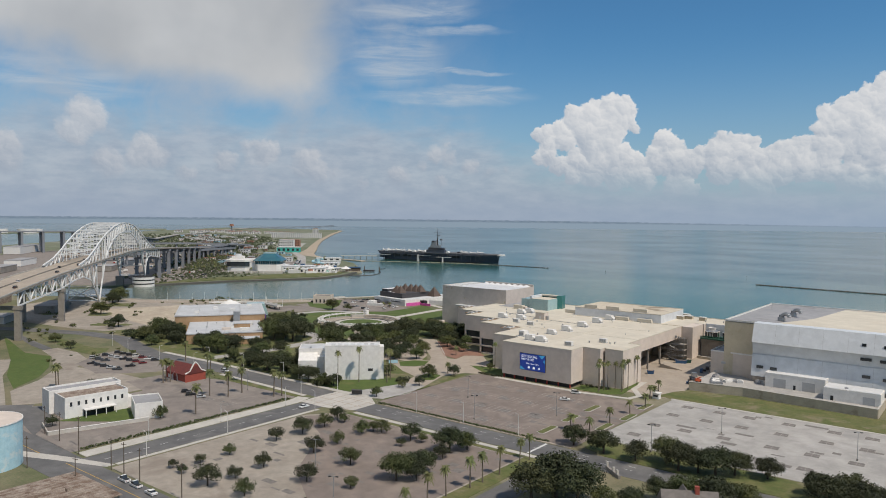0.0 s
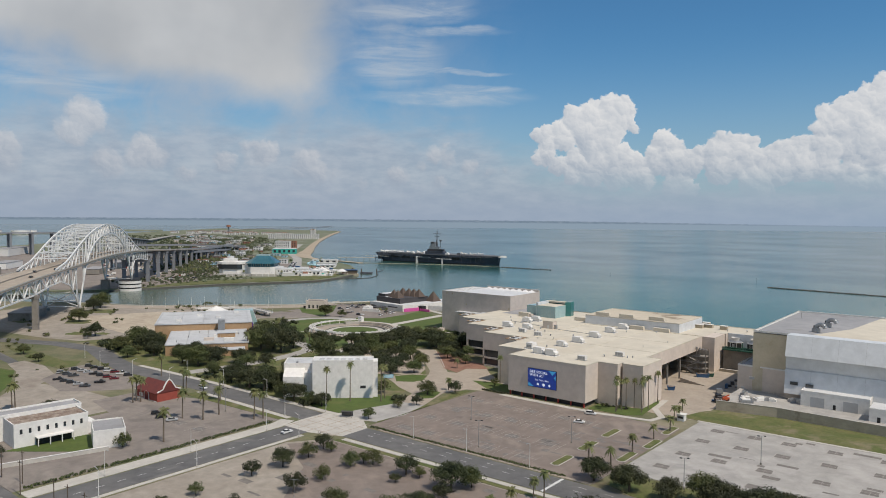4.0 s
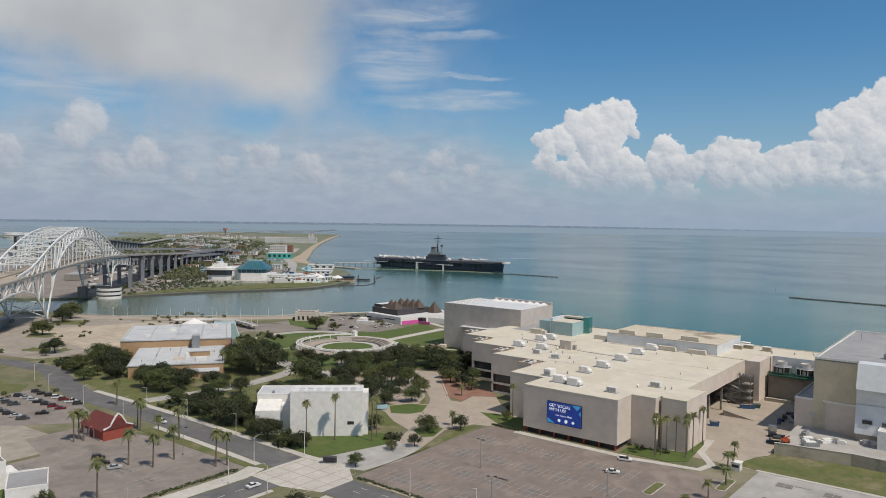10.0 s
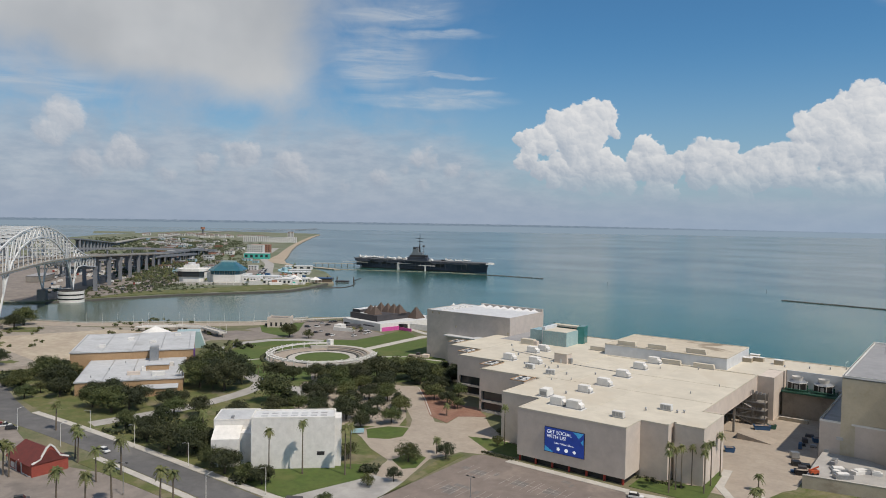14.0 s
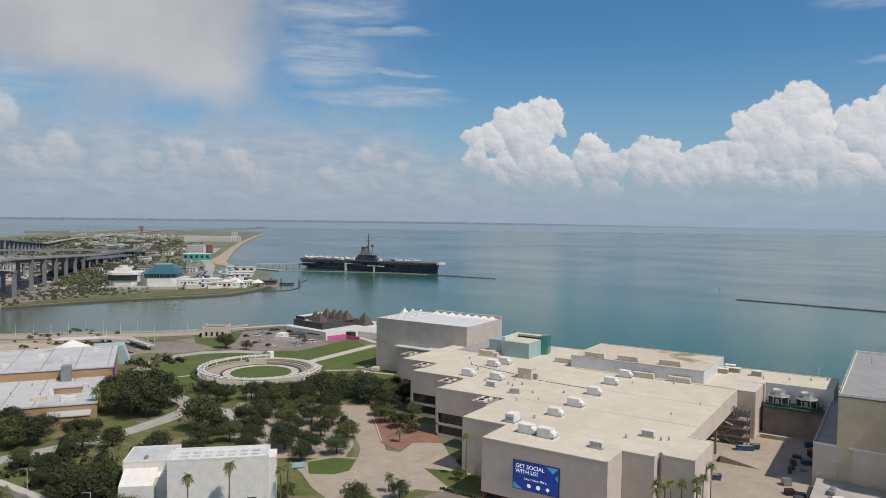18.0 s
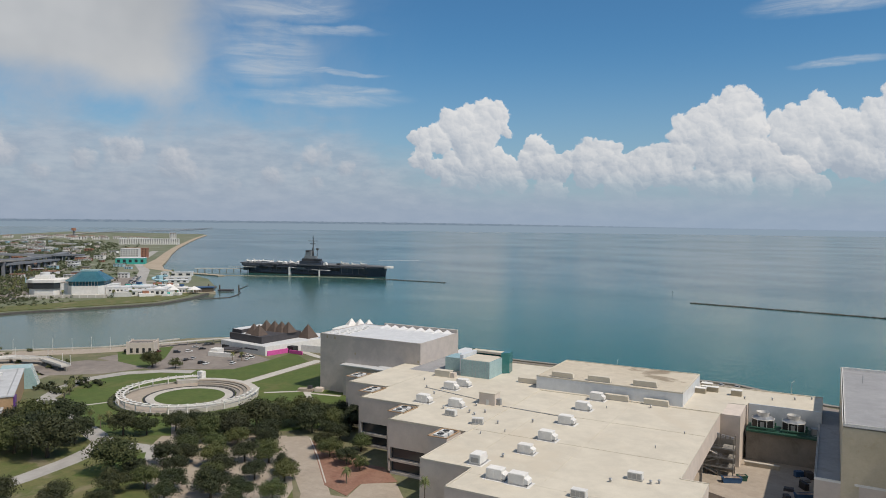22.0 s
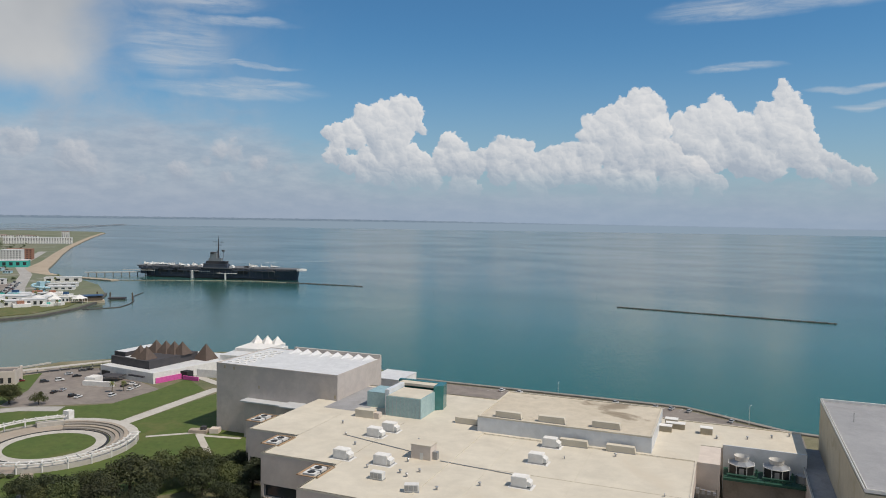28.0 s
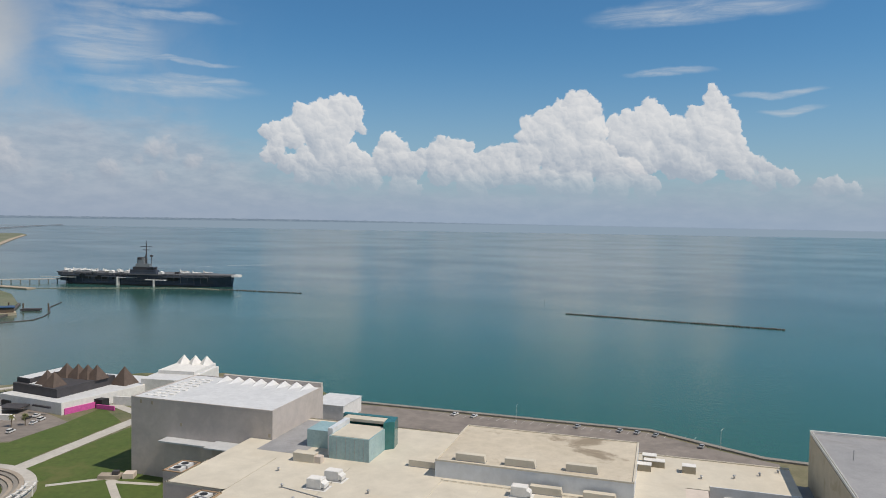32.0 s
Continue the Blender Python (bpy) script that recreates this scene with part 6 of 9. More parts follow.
def ring_mesh(r0, r1, z0, z1, a0=0.0, a1=360.0, n=56):
    bm = bmesh.new()
    full = abs(a1 - a0) >= 360
    rows = []
    for k in range(n if full else n + 1):
        a = radians(a0 + (a1 - a0) * k / n)
        rows.append([bm.verts.new((r * math.cos(a), r * math.sin(a), z)) for r, z in ((r0, z0), (r1, z0), (r1, z1), (r0, z1))])
    for k in range(len(rows) if full else len(rows) - 1):
        a, b = rows[k], rows[(k + 1) % len(rows)]
        for i in range(4):
            j = (i + 1) % 4
            bm.faces.new((a[i], b[i], b[j], a[j]))
    if not full:
        bm.faces.new(rows[0])
        bm.faces.new(rows[-1][::-1])
    bmesh.ops.recalc_face_normals(bm, faces=bm.faces[:])
    return bm


part("lawn", slab(disc(16.8, 48), 0.0, 0.12), "lawn", ring, "round mown lawn")
part("inner_walk", ring_mesh(16.9, 21, 0, 0.16), "walk", ring)
part("inner_kerb", ring_mesh(21, 22, 0, 0.3), "dark", ring)
part("outer_walk", ring_mesh(22.4, 33.5, 0, 0.14), "tan_walk", ring)
for k in range(4):
    part("seat_step", ring_mesh(22.6 + k * 1.7, 24.3 + k * 1.7, 0, 0.55 + k * 0.55, -38, 128, 40), "tan_walk" if k % 2 else "concrete", ring)
part("upper_walk", ring_mesh(29.5, 33.5, 0, 2.0, -60, 150), "walk", ring)
part("pergola_beam", ring_mesh(30.5, 31.1, 3.2, 3.7, 128, 395, 60), "white", ring, "white curved pergola beam")
part("pergola_beam", ring_mesh(33.4, 34.0, 3.2, 3.7, 128, 395, 60), "white", ring)
for k in range(38):
    a = radians(128 + 267 * k / 37)
    c, s = math.cos(a), math.sin(a)
    bm = bmesh.new()
    beam(bm, (30.2 * c, 30.2 * s, 3.85), (34.4 * c, 34.4 * s, 3.85), 0.3, 0.35)
    part("pergola_rafter", bm, "white", ring)
    if k % 2 == 0:
        part("pergola_post", tube(bmesh.new(), (33.6 * c, 33.6 * s, 0), (33.6 * c, 33.6 * s, 3.3), 0.28), "white", ring)
part("outer_wall", ring_mesh(34.0, 34.4, 0, 0.7, 150, 300, 40), "walk", ring)
part("pylon", cube(-22.5, -19, 25.5, 28.5, 0, 5.6), "white", ring, "square white pylon")
for k in range(22):
    a = radians(190 + 110 * k / 21)
    x, y = 36.6 * math.cos(a), 36.6 * math.sin(a)
    bm = bmesh.new()
    bmesh.ops.create_icosphere(bm, subdivisions=2, radius=1.3)
    for vert in bm.verts:
        vert.co *= 1 + 0.35 * noise.noise(vert.co * 1.7 + Vector((k, 0, 0)))
        vert.co.z = max(vert.co.z * 0.7 + 0.6, 0)
    part("shrub", bm, "oak", ring).matrix_basis = pose(x, y, 0)

plinth = thing("fountain_plinth", -149, 129, 0, 20, "low tan stone plinth with small sculpture blocks", "plinth")
part("base", cube(-6, 2, -2, 2, 0, 1.4), "tan_walk", plinth)
part("block", cube(3, 7, -1.5, 2.5, 0, 2.0), "beige", plinth)
part("block", cube(-1, 1.2, -1, 1, 1.4, 2.8), "char", plinth)

# art museum
art = thing("art_museum", -278, 192, 0, 0, "white and charcoal art museum with bronze pyramid roofs", "museum")
part("white_base", slab([(0, 2), (44, -2.8), (55, 42), (50, 62), (8, 58)], 0, 6.0), "white", art)
part("white_roof", slab([(0.6, 2.6), (43.6, -2.0), (54.2, 42), (49.4, 61.4), (8.4, 57.4)], 5.8, 6.06), "roof_white", art)
part("dark_block", slab([(2, 8), (35, 3.5), (38.5, 40), (6, 44)], 6.0, 10.6), "char", art, "charcoal upper storey")
part("dark_block", slab([(2.5, 10), (12, 9), (12, 36), (4.5, 37)], 10.6, 13.0), "char", art)
part("dark_roof", slab([(3, 10.5), (11.5, 9.5), (11.5, 35.5), (5, 36.5)], 12.9, 13.05), "roof_white", art)
part("terrace_roof", slab([(12.5, 8), (24, 6.5), (24, 14), (12.5, 15)], 10.5, 10.8), "roof_white", art)


def pyramid(x, y, w, z, h):
    bm = bmesh.new()
    v = [bm.verts.new(p) for p in ((-w, -w, 0), (w, -w, 0), (w, w, 0), (-w, w, 0))]
    t = bm.verts.new((0, 0, h))
    for i in range(4):
        bm.faces.new((v[i], v[(i + 1) % 4], t))
    bm.faces.new(v[::-1])
    ob = part("pyramid_roof", bm, "pyramid", art, "bronze pyramid skylight")
    ob.matrix_basis = pose(x, y, z, 0, 0, -6)


for x, y in ((16, 29.4), (23.2, 29.8), (29.2, 30.2), (34.6, 31.0), (27, 10), (20.5, 12)):
    pyramid(x, y, 4.3, 10.5, 7.4)
pyramid(43, 42, 5.3, 6.0, 9.6)
part("pink_wall", slab([(44.2, -1.5), (44.8, -1.6), (48.9, 14), (48.3, 14)], 0, 3.0), "pink", art, "bright pink entrance wall")
part("pink_wall", slab([(51, 12.4), (62, 12.4), (62, 13), (51, 13)], 0.2, 2.4), "pink", art)
part("entry_shade", slab([(44.3, 14), (53, 14), (54, 18), (46, 18)], 0, 4.5), "dark", art)
part("lettering_bar", cube(28, 40, -2.0, -0.9, 3.6, 4.4), "char", art).matrix_basis = pose(0, 0, 0, 0, 0, -5.5)
part("service_door", cube(2, 8, 0.9, 2.1, 0, 3.2), "dark", art).matrix_basis = pose(0, 0, 0, 0, 0, -5.5)
wing = thing("museum_wing", -226, 236, 0, 8, "white museum wing with white pyramid skylights", "museum")
part("wall", cube(0, 26, 0, 40, 0, 9.0), "white", wing)
part("roof", cube(0.3, 25.7, 0.3, 39.7, 8.9, 9.1), "roof_white", wing)
part("step_wall", cube(2, 24, 14, 40, 9.0, 11.0), "white", wing)
part("garden_wall", cube(-2, 24, -22, -21.2, 0, 4.5), "white", wing)
for k in range(3):
    bm = bmesh.new()
    v = [bm.verts.new(p) for p in ((-3.4, -3.4, 0), (3.4, -3.4, 0), (3.4, 3.4, 0), (-3.4, 3.4, 0))]
    t = bm.verts.new((0, 0, 5.0))
    for i in range(4):
        bm.faces.new((v[i], v[(i + 1) % 4], t))
    bm.faces.new(v[::-1])
    part("skylight_pyramid", bm, "white", wing).matrix_basis = pose(6 + k * 7.2, 36, 11.0, 0, 0, 45)
hut = thing("waterfront_pavilion", -313, 146, 0, 36.4, "tan waterfront pavilion with a brown flat roof", "building")
part("wall", cube(0, 17, 0, 12, 0, 5.6), "beige", hut)
part("roof", cube(0.4, 16.6, 0.4, 11.6, 6.6, 6.9), "shingle", hut, "brown flat roof")
part("parapet", parapet([(0, 0), (17, 0), (17, 12), (0, 12)], 5.6, 7.6, 0.5), "beige", hut)
for x in (-0.3, 16.1):
    for y in (-0.3, 11.1):
        part("corner_pier", cube(x, x + 1.2, y, y + 1.2, 0, 8.2), "beige", hut)
for k in range(4):
    part("arch_window", cube(2 + k * 3.8, 3.6 + k * 3.8, -0.06, 0.05, 1.0, 4.0), "dark", hut)
pav = thing("museum_porch", -262, 172, 0, 12, "white stepped porch wall with a dark carport", "porch")
part("wall", slab([(-4, -1), (14, -1), (14, 1), (-4, 1)], 0, 2.6), "white", pav)
part("wall", slab([(-4, 1), (2, 1), (2, 8), (-4, 8)], 0, 4.2), "white", pav)
part("carport", slab([(-2, 9), (10, 9), (10, 18), (-2, 18)], 2.6, 3.1), "char", pav)
rail = thing("boat_dock", -322, 172, 0, 62, "long pale flat-roofed quay shelter on posts", "dock")
part("deck", cube(0, 66, -4.5, -0.5, 2.2, 2.6), "walk", rail)
for k in range(12):
    part("post", cube(k * 6, k * 6 + 0.4, -3.4, -3.0, -3.4, 2.25), "walk", rail)
box2 = thing("seafront_kiosk", -118, 226, 0, 0, "plain white seafront building", "building")
part("wall", cube(0, 18, 0, 22, 0, 7.6), "white", box2)
part("roof", cube(-0.2, 18.2, -0.2, 22.2, 7.6, 7.9), "roof_white", box2)

# ---- small buildings of the west side ----
def windows(parent, x0, x1, n, z0, z1, y=-0.07, width=0.9):
    for k in range(n):
        x = x0 + (x1 - x0) * k / max(n - 1, 1)
        part("window", cube(x, x + width, y, y + 0.12, z0, z1), "glass", parent)


house = thing("white_office", -93.8, -186.4, 0, 83.6, "long two-storey white office with a brown flat roof", "building")
part("wall", cube(0, 26, 0, 13, 0, 8.25), "white", house)
part("roof", cube(0.35, 25.65, 0.35, 12.65, 8.3, 8.5), "rust", house, "brown gravel roof")
part("parapet", parapet([(0, 0), (26, 0), (26, 13), (0, 13)], 8.2, 9.0, 0.3), "white", house)
windows(house, 2, 23, 8, 5.0, 6.8)
part("porch_roof", cube(7, 20, -3.2, 0, 3.0, 3.3), "white", house)
part("porch_shade", cube(7.5, 19.5, -0.9, 0.04, 0, 3.0), "dark", house)
for k in range(4):
    part("porch_post", cube(7.2 + k * 4.1, 7.5 + k * 4.1, -3.1, -2.8, 0, 3.0), "white", house)
part("rear_block", cube(-2, 28, 13.02, 22, 0, 9.2), "white", house)
part("rear_roof", cube(-1.6, 27.6, 13.4, 21.6, 9.1, 9.3), "roof_grey", house)
part("rear_parapet", parapet([(-2, 13), (28, 13), (28, 22), (-2, 22)], 9.2, 9.9, 0.3), "white", house)
part("side_porch", cube(26, 30, 2, 10, 0, 4.2), "white", house)
fence = thing("garden_wall", -74, -192, 0, 74, "low pale concrete garden wall", "wall")
part("wall", cube(-9, 28, -0.2, 0.2, 0, 1.5), "walk", fence)
part("side_wall", cube(-9.2, -8.8, 0.2, 16, 0, 1.5), "walk", fence)
part("coping", cube(-9.3, 28.1, -0.3, 0.3, 1.5, 1.65), "white", fence)
shed = thing("white_shed", -71, -168.5, 0, 66, "windowless cream block shed with a grey roof", "building")
part("wall", cube(0, 11, 0, 16, 0, 6.4), "white", shed)
part("roof", cube(0.3, 10.7, 0.3, 15.7, 6.2, 6.45), "roof_grey", shed)
part("parapet", parapet([(0, 0), (11, 0), (11, 16), (0, 16)], 6.4, 6.9, 0.25), "white", shed)
depot = thing("red_cafe", -132, -117.5, 0, 0, "small red clapboard house with a maroon gabled roof", "house")
part("wall", cube(0, 17, 0, 12, 0, 4.2), "redwall", depot)
bm = bmesh.new()
prism(bm, [(-0.7, 4.0), (12.7, 4.0), (6, 8.2)], -0.6, 17.6)
part("roof", bm, "redroof", depot, "maroon shingle roof").matrix_basis = Matrix(((0, 0, 1, 0), (1, 0, 0, 0), (0, 1, 0, 0), (0, 0, 0, 1)))
bm = bmesh.new()
prism(bm, [(0, 0), (12, 0), (12, 4.3), (9, 5.5), (7.2, 8.6), (6, 9.6), (4.8, 8.6), (3, 5.5), (0, 4.3)], 0, 0.35)
part("gable_wall", bm, "redwall", depot).matrix_basis = Matrix(((0, 0, 1, 17.0), (1, 0, 0, 0), (0, 1, 0, 0), (0, 0, 0, 1)))
bm = bmesh.new()
for a, b in (((4.6, 8.6), (6, 9.8)), ((6, 9.8), (7.4, 8.6)), ((2.8, 5.6), (4.7, 8.6)), ((7.3, 8.6), (9.2, 5.6)), ((0, 4.4), (3, 5.6)), ((9, 5.6), (12, 4.4))):
    beam(bm, (17.4, a[0], a[1]), (17.4, b[0], b[1]), 0.5)
part("gable_trim", bm, "white", depot)
bm = bmesh.new()
pts = arc(8.4, 2.2, 2.0, 0, 180, 10)
for a, b in zip(pts, pts[1:]):
    beam(bm, (a[0], -0.1, a[1]), (b[0], -0.1, b[1]), 0.35)
beam(bm, (6.4, -0.1, 0), (6.4, -0.1, 2.2), 0.35)
beam(bm, (10.4, -0.1, 0), (10.4, -0.1, 2.2), 0.35)
part("arch_trim", bm, "white", depot, "white arched door surround")
part("door", cube(6.9, 9.9, -0.08, 0.05, 0, 2.4), "redroof", depot)
part("window_frame", cube(2.2, 5.0, -0.09, 0.05, 0.8, 2.6), "white", depot)
part("base_trim", cube(-0.05, 17.05, -0.06, 12.05, 0, 0.35), "white", depot)
part("porch", cube(-4.5, 0, 1, 9, 0, 0.5), "walk", depot)
part("porch_roof", cube(-4.6, 0, 1, 9, 2.9, 3.1), "white", depot)
for y in (1.2, 5, 8.6):
    part("porch_post", cube(-4.4, -4.2, y, y + 0.2, 0.5, 2.9), "white", depot)
tank = thing("painted_tank", -58, -229, 0, 0, "light blue painted storage tank with a mural of pale shapes", "tank")
part("shell", tube(bmesh.new(), (0, 0, 0), (0, 0, 15.6), 11.2, n=40), "skyblue", tank, smooth=False)
bm = bmesh.new()
tube(bm, (0, 0, 15.6), (0, 0, 16.6), 11.3, 0.4, 40)
part("roof", bm, "beige", tank)
part("rim", ring_mesh(11.15, 11.4, 15.3, 15.7), "white", tank)
for k, (a, z, w, mat) in enumerate(((-32, 4.2, 1.5, "black"), (-34, 11, 0.9, "green_steel"), (-44, 9.5, 0.8, "red"), (-52, 5, 1.4, "white"), (-60, 11, 1.2, "white"), (-25, 2.2, 1.2, "white"))):
    bm = ring_mesh(11.18, 11.3, z - w, z + w, a - 6, a + 6, 6)
    part("mural_shape", bm, mat, tank)
old = thing("rusty_warehouse", 0, -232, 0, 0, "old warehouse with a rusted corrugated roof", "warehouse")
part("wall", cube(-16, 12, -20, 13, 0, 4.6), "concrete", old)
for k in range(46):
    bm = cube(-16.6 + k * 0.64, -16.08 + k * 0.64, -20.5, 13.5, 4.6, 4.84 + 0.03 * (k % 3))
    part("roof_sheet", bm, "rust", old)
part("roof_unit", cube(-2, -1, 4, 5, 4.8, 5.8), "rust", old)
for k, (x, y) in enumerate(((14, -230), (18, -234), (11, -226))):
    pass
roof2 = thing("gabled_house", 143, -120, -1.2, 30, "grey-shingled house with a brick chimney", "house")
part("wall", cube(-7, 7, -6, 6, 0, 4.5), "white", roof2)
bm = bmesh.new()
prism(bm, [(-7, 4.4), (7, 4.4), (0, 10)], -8, 8)
part("roof", bm, "shingle", roof2).matrix_basis = Matrix(((0, 0, 1, 0), (1, 0, 0, 0), (0, 1, 0, 0), (0, 0, 0, 1)))
part("chimney", cube(1.5, 2.7, -1, 0.2, 7, 11.4), "redwall", roof2)
bm = bmesh.new()
prism(bm, [(-3, 4.4), (3, 4.4), (0, 8.5)], -9.5, 0)
part("gable_roof", bm, "shingle", roof2).matrix_basis = pose(0, 0, 0, 90, 0, 0)
stone = thing("entrance_marker", 110, -99, 0, -40, "low stone entrance wall with pale posts", "wall")
part("wall", cube(-5, 5, -0.4, 0.4, 0, 1.2), "concrete", stone)
for x in (-4.6, 0.6, 3.4):
    part("post", cube(x - 0.35, x + 0.35, -0.35, 0.35, 0, 2.6), "walk", stone)

# ---- arch bridge ----
def smooth_at(s, table):
    for (a, za), (b, zb) in zip(table, table[1:]):
        if s <= b:
            f = min(max((s - a) / (b - a), 0), 1)
            return za + (zb - za) * f
    return table[-1][1]


DECK = [(-330, 15), (-150, 26), (0, 33.5), (88, 37.5), (230, 41.5), (310, 43), (391, 42), (478, 39), (700, 29), (1000, 15), (1120, 9)]
LOW = [(0, 23), (88, 25.5), (119, 29), (145, 30), (168, 25), (183, 14), (193, 3)]
ARCH_LOW = [(194, 2), (204, 20), (214, 36), (226, 48), (245, 58), (267, 63.5), (292, 65.5), (316, 63.5), (338, 58), (358, 49), (371, 38), (381, 24), (391, 10)]
ARCH_TOP = [(134, 40.5), (160, 45), (179, 51), (194, 56.5), (221, 65), (249, 71), (274, 73.8), (292, 74.4), (310, 73.8), (335, 71), (360, 65), (391, 55), (410, 48.5), (432, 43.5), (450, 40.5)]
LOW_FAR = [(391, 10), (398, 24), (408, 31), (425, 32), (450, 29.5), (478, 27)]
bridge = thing("arch_bridge", -305, -120.6, 0, 138.85, "silver steel arch truss bridge over the ship channel", "bridge")
W = 28.0
bm = bmesh.new()
stations = [-330, -240, -150, -70] + list(range(0, 480, 20)) + [478, 560, 640, 700, 800, 900, 1000, 1120]
for a, b in zip(stations, stations[1:]):
    za, zb = smooth_at(a, DECK), smooth_at(b, DECK)
    v = [bm.verts.new(p) for p in ((a, -1.5, za - 1), (b, -1.5, zb - 1), (b, W + 1.5, zb - 1), (a, W + 1.5, za - 1), (a, -1.5, za), (b, -1.5, zb), (b, W + 1.5, zb), (a, W + 1.5, za))]
    for f in ((3, 2, 1, 0), (4, 5, 6, 7), (0, 1, 5, 4), (2, 3, 7, 6)):
        bm.faces.new([v[i] for i in f])
part("deck", bm, "tan_walk", bridge, "tan concrete roadway")
for y in (-1.6, W / 2, W + 1.3):
    bm = bmesh.new()
    for a, b in zip(stations, stations[1:]):
        beam(bm, (a, y + 0.1, smooth_at(a, DECK) + 0.45), (b, y + 0.1, smooth_at(b, DECK) + 0.45), 0.3, 0.9)
    part("barrier", bm, "walk" if y != W / 2 else "concrete", bridge)


def chain(bm, table, y, w):
    for (a, za), (b, zb) in zip(table, table[1:]):
        beam(bm, (a, y, za), (b, y, zb), w)


for y in (0.0, W):
    bm = bmesh.new()
    chain(bm, LOW, y, 0.95)
    chain(bm, [(s, smooth_at(s, DECK) - 1.6) for s in range(0, 480, 16)], y, 0.8)
    for i, s in enumerate(range(0, 192, 11)):
        d, l = smooth_at(s, DECK) - 1.6, smooth_at(s, LOW)
        beam(bm, (s, y, l), (s, y, d), 0.72)
        if s + 11 <= 192:
            l2, d2 = smooth_at(s + 11, LOW), smooth_at(s + 11, DECK) - 1.6
            beam(bm, (s, y, d), (s + 11, y, l2), 0.8) if i % 2 else beam(bm, (s, y, l), (s + 11, y, d2), 0.8)
    chain(bm, LOW_FAR, y, 0.95)
    for i, s in enumerate((398, 408, 418, 430, 442, 454, 466, 478)):
        d, l = smooth_at(s, DECK) - 1.6, smooth_at(s, LOW_FAR)
        beam(bm, (s, y, l), (s, y, d), 0.72)
        if s < 478:
            beam(bm, (s, y, d), (s + 10, y, smooth_at(s + 10, LOW_FAR)), 0.75)
    part("approach_truss", bm, "steel", bridge, "silver steel truss under the roadway")
    bm = bmesh.new()
    chain(bm, ARCH_LOW, y, 1.15)
    chain(bm, ARCH_TOP, y, 1.15)
    nodes = list(range(140, 462, 11))
    for i, s in enumerate(nodes):
        t_, d = smooth_at(s, ARCH_TOP), smooth_at(s, DECK)
        if 204 <= s <= 384:
            l = smooth_at(s, ARCH_LOW)
            beam(bm, (s, y, min(l, t_)), (s, y, t_), 0.72)
            if l > d + 1:
                beam(bm, (s, y, d), (s, y, l), 0.55)
            if s + 11 <= 384:
                a, b = ((s, y, l), (s + 11, y, smooth_at(s + 11, ARCH_TOP))) if s < 292 else ((s, y, t_), (s + 11, y, smooth_at(s + 11, ARCH_LOW)))
                beam(bm, a, b, 0.72)
        else:
            beam(bm, (s, y, d - 1), (s, y, t_), 0.72)
            if i + 1 < len(nodes) and not 204 <= nodes[i + 1] <= 384:
                beam(bm, (s, y, d - 1), (s + 11, y, smooth_at(s + 11, ARCH_TOP)), 0.65)
    beam(bm, (194, y, 2), (180, y, smooth_at(180, DECK) - 1.5), 0.9)
    beam(bm, (391, y, 10), (402, y, smooth_at(402, DECK) - 1.5), 0.9)
    part("arch_truss", bm, "steel", bridge, "silver steel arch truss")
bm = bmesh.new()
for i, s in enumerate(range(168, 425, 13)):
    t_ = smooth_at(s, ARCH_TOP)
    beam(bm, (s, 0, t_), (s, W, t_), 0.75)
    if s + 13 < 425:
        t2 = smooth_at(s + 13, ARCH_TOP)
        beam(bm, (s, 0, t_), (s + 13, W, t2), 0.6)
        beam(bm, (s, W, t_), (s + 13, 0, t2), 0.6)
    if t_ > smooth_at(s, DECK) + 9:
        z = max(smooth_at(s, ARCH_LOW) if 214 < s < 376 else t_ - 5, smooth_at(s, DECK) + 6)
        beam(bm, (s, 0, z), (s, W, z), 0.6)
        beam(bm, (s, 0, z), (s, W / 2, t_), 0.5)
        beam(bm, (s, W, z), (s, W / 2, t_), 0.5)
part("sway_bracing", bm, "steel", bridge, "crossed overhead bracing")
braces = [((s, 0, z), (s, W, z), 0.6) for s, z in ((187, 10), (193, 4), (179, 18), (396, 22), (391, 11))] + [((193, 0, 4), (179, W, 18), 0.72), ((193, W, 4), (179, 0, 18), 0.72)]
for a, b, w in braces:
    part("cross_brace", beam(bmesh.new(), a, b, w), "steel", bridge)
for s in range(0, 478, 20):
    bm = bmesh.new()
    beam(bm, (s, 0, smooth_at(s, DECK) - 1.8), (s, W, smooth_at(s, DECK) - 1.8), 0.7, 1.2)
    part("floor_beam", bm, "steel", bridge)
for s, z in ((0, 23), (88, 25.5), (-75, 29), (-150, 25), (478, 27), (545, 34), (605, 31), (665, 29), (725, 27), (785, 24), (845, 21.5), (905, 18.5), (965, 15.5)):
    bm = bmesh.new()
    for y in (0, W):
        box(bm, s - 1.6, s + 1.6, y - 2.0, y + 2.0, -2.6, z - 2)
    box(bm, s - 1.9, s + 1.9, -2.6, W + 2.6, z - 2.6, z)
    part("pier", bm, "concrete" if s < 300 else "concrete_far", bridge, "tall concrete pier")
for k in range(3):
    part("fender", slab(disc(11.2, 28, 389, 1.5, squash=1.1), -2.6 + k * 4.3, -2.6 + k * 4.3 + 2.7), "white", bridge, "round white pier fender")
part("fender_core", slab(disc(10.5, 28, 389, 1.5, squash=1.1), -2.6, 9.6), "dark", bridge)
bm = bmesh.new()
for y in (0, W):
    box(bm, 190, 197, y - 3, y + 3, -3, 2.4)
box(bm, 386, 394, W - 4, W + 4, -3, 10)
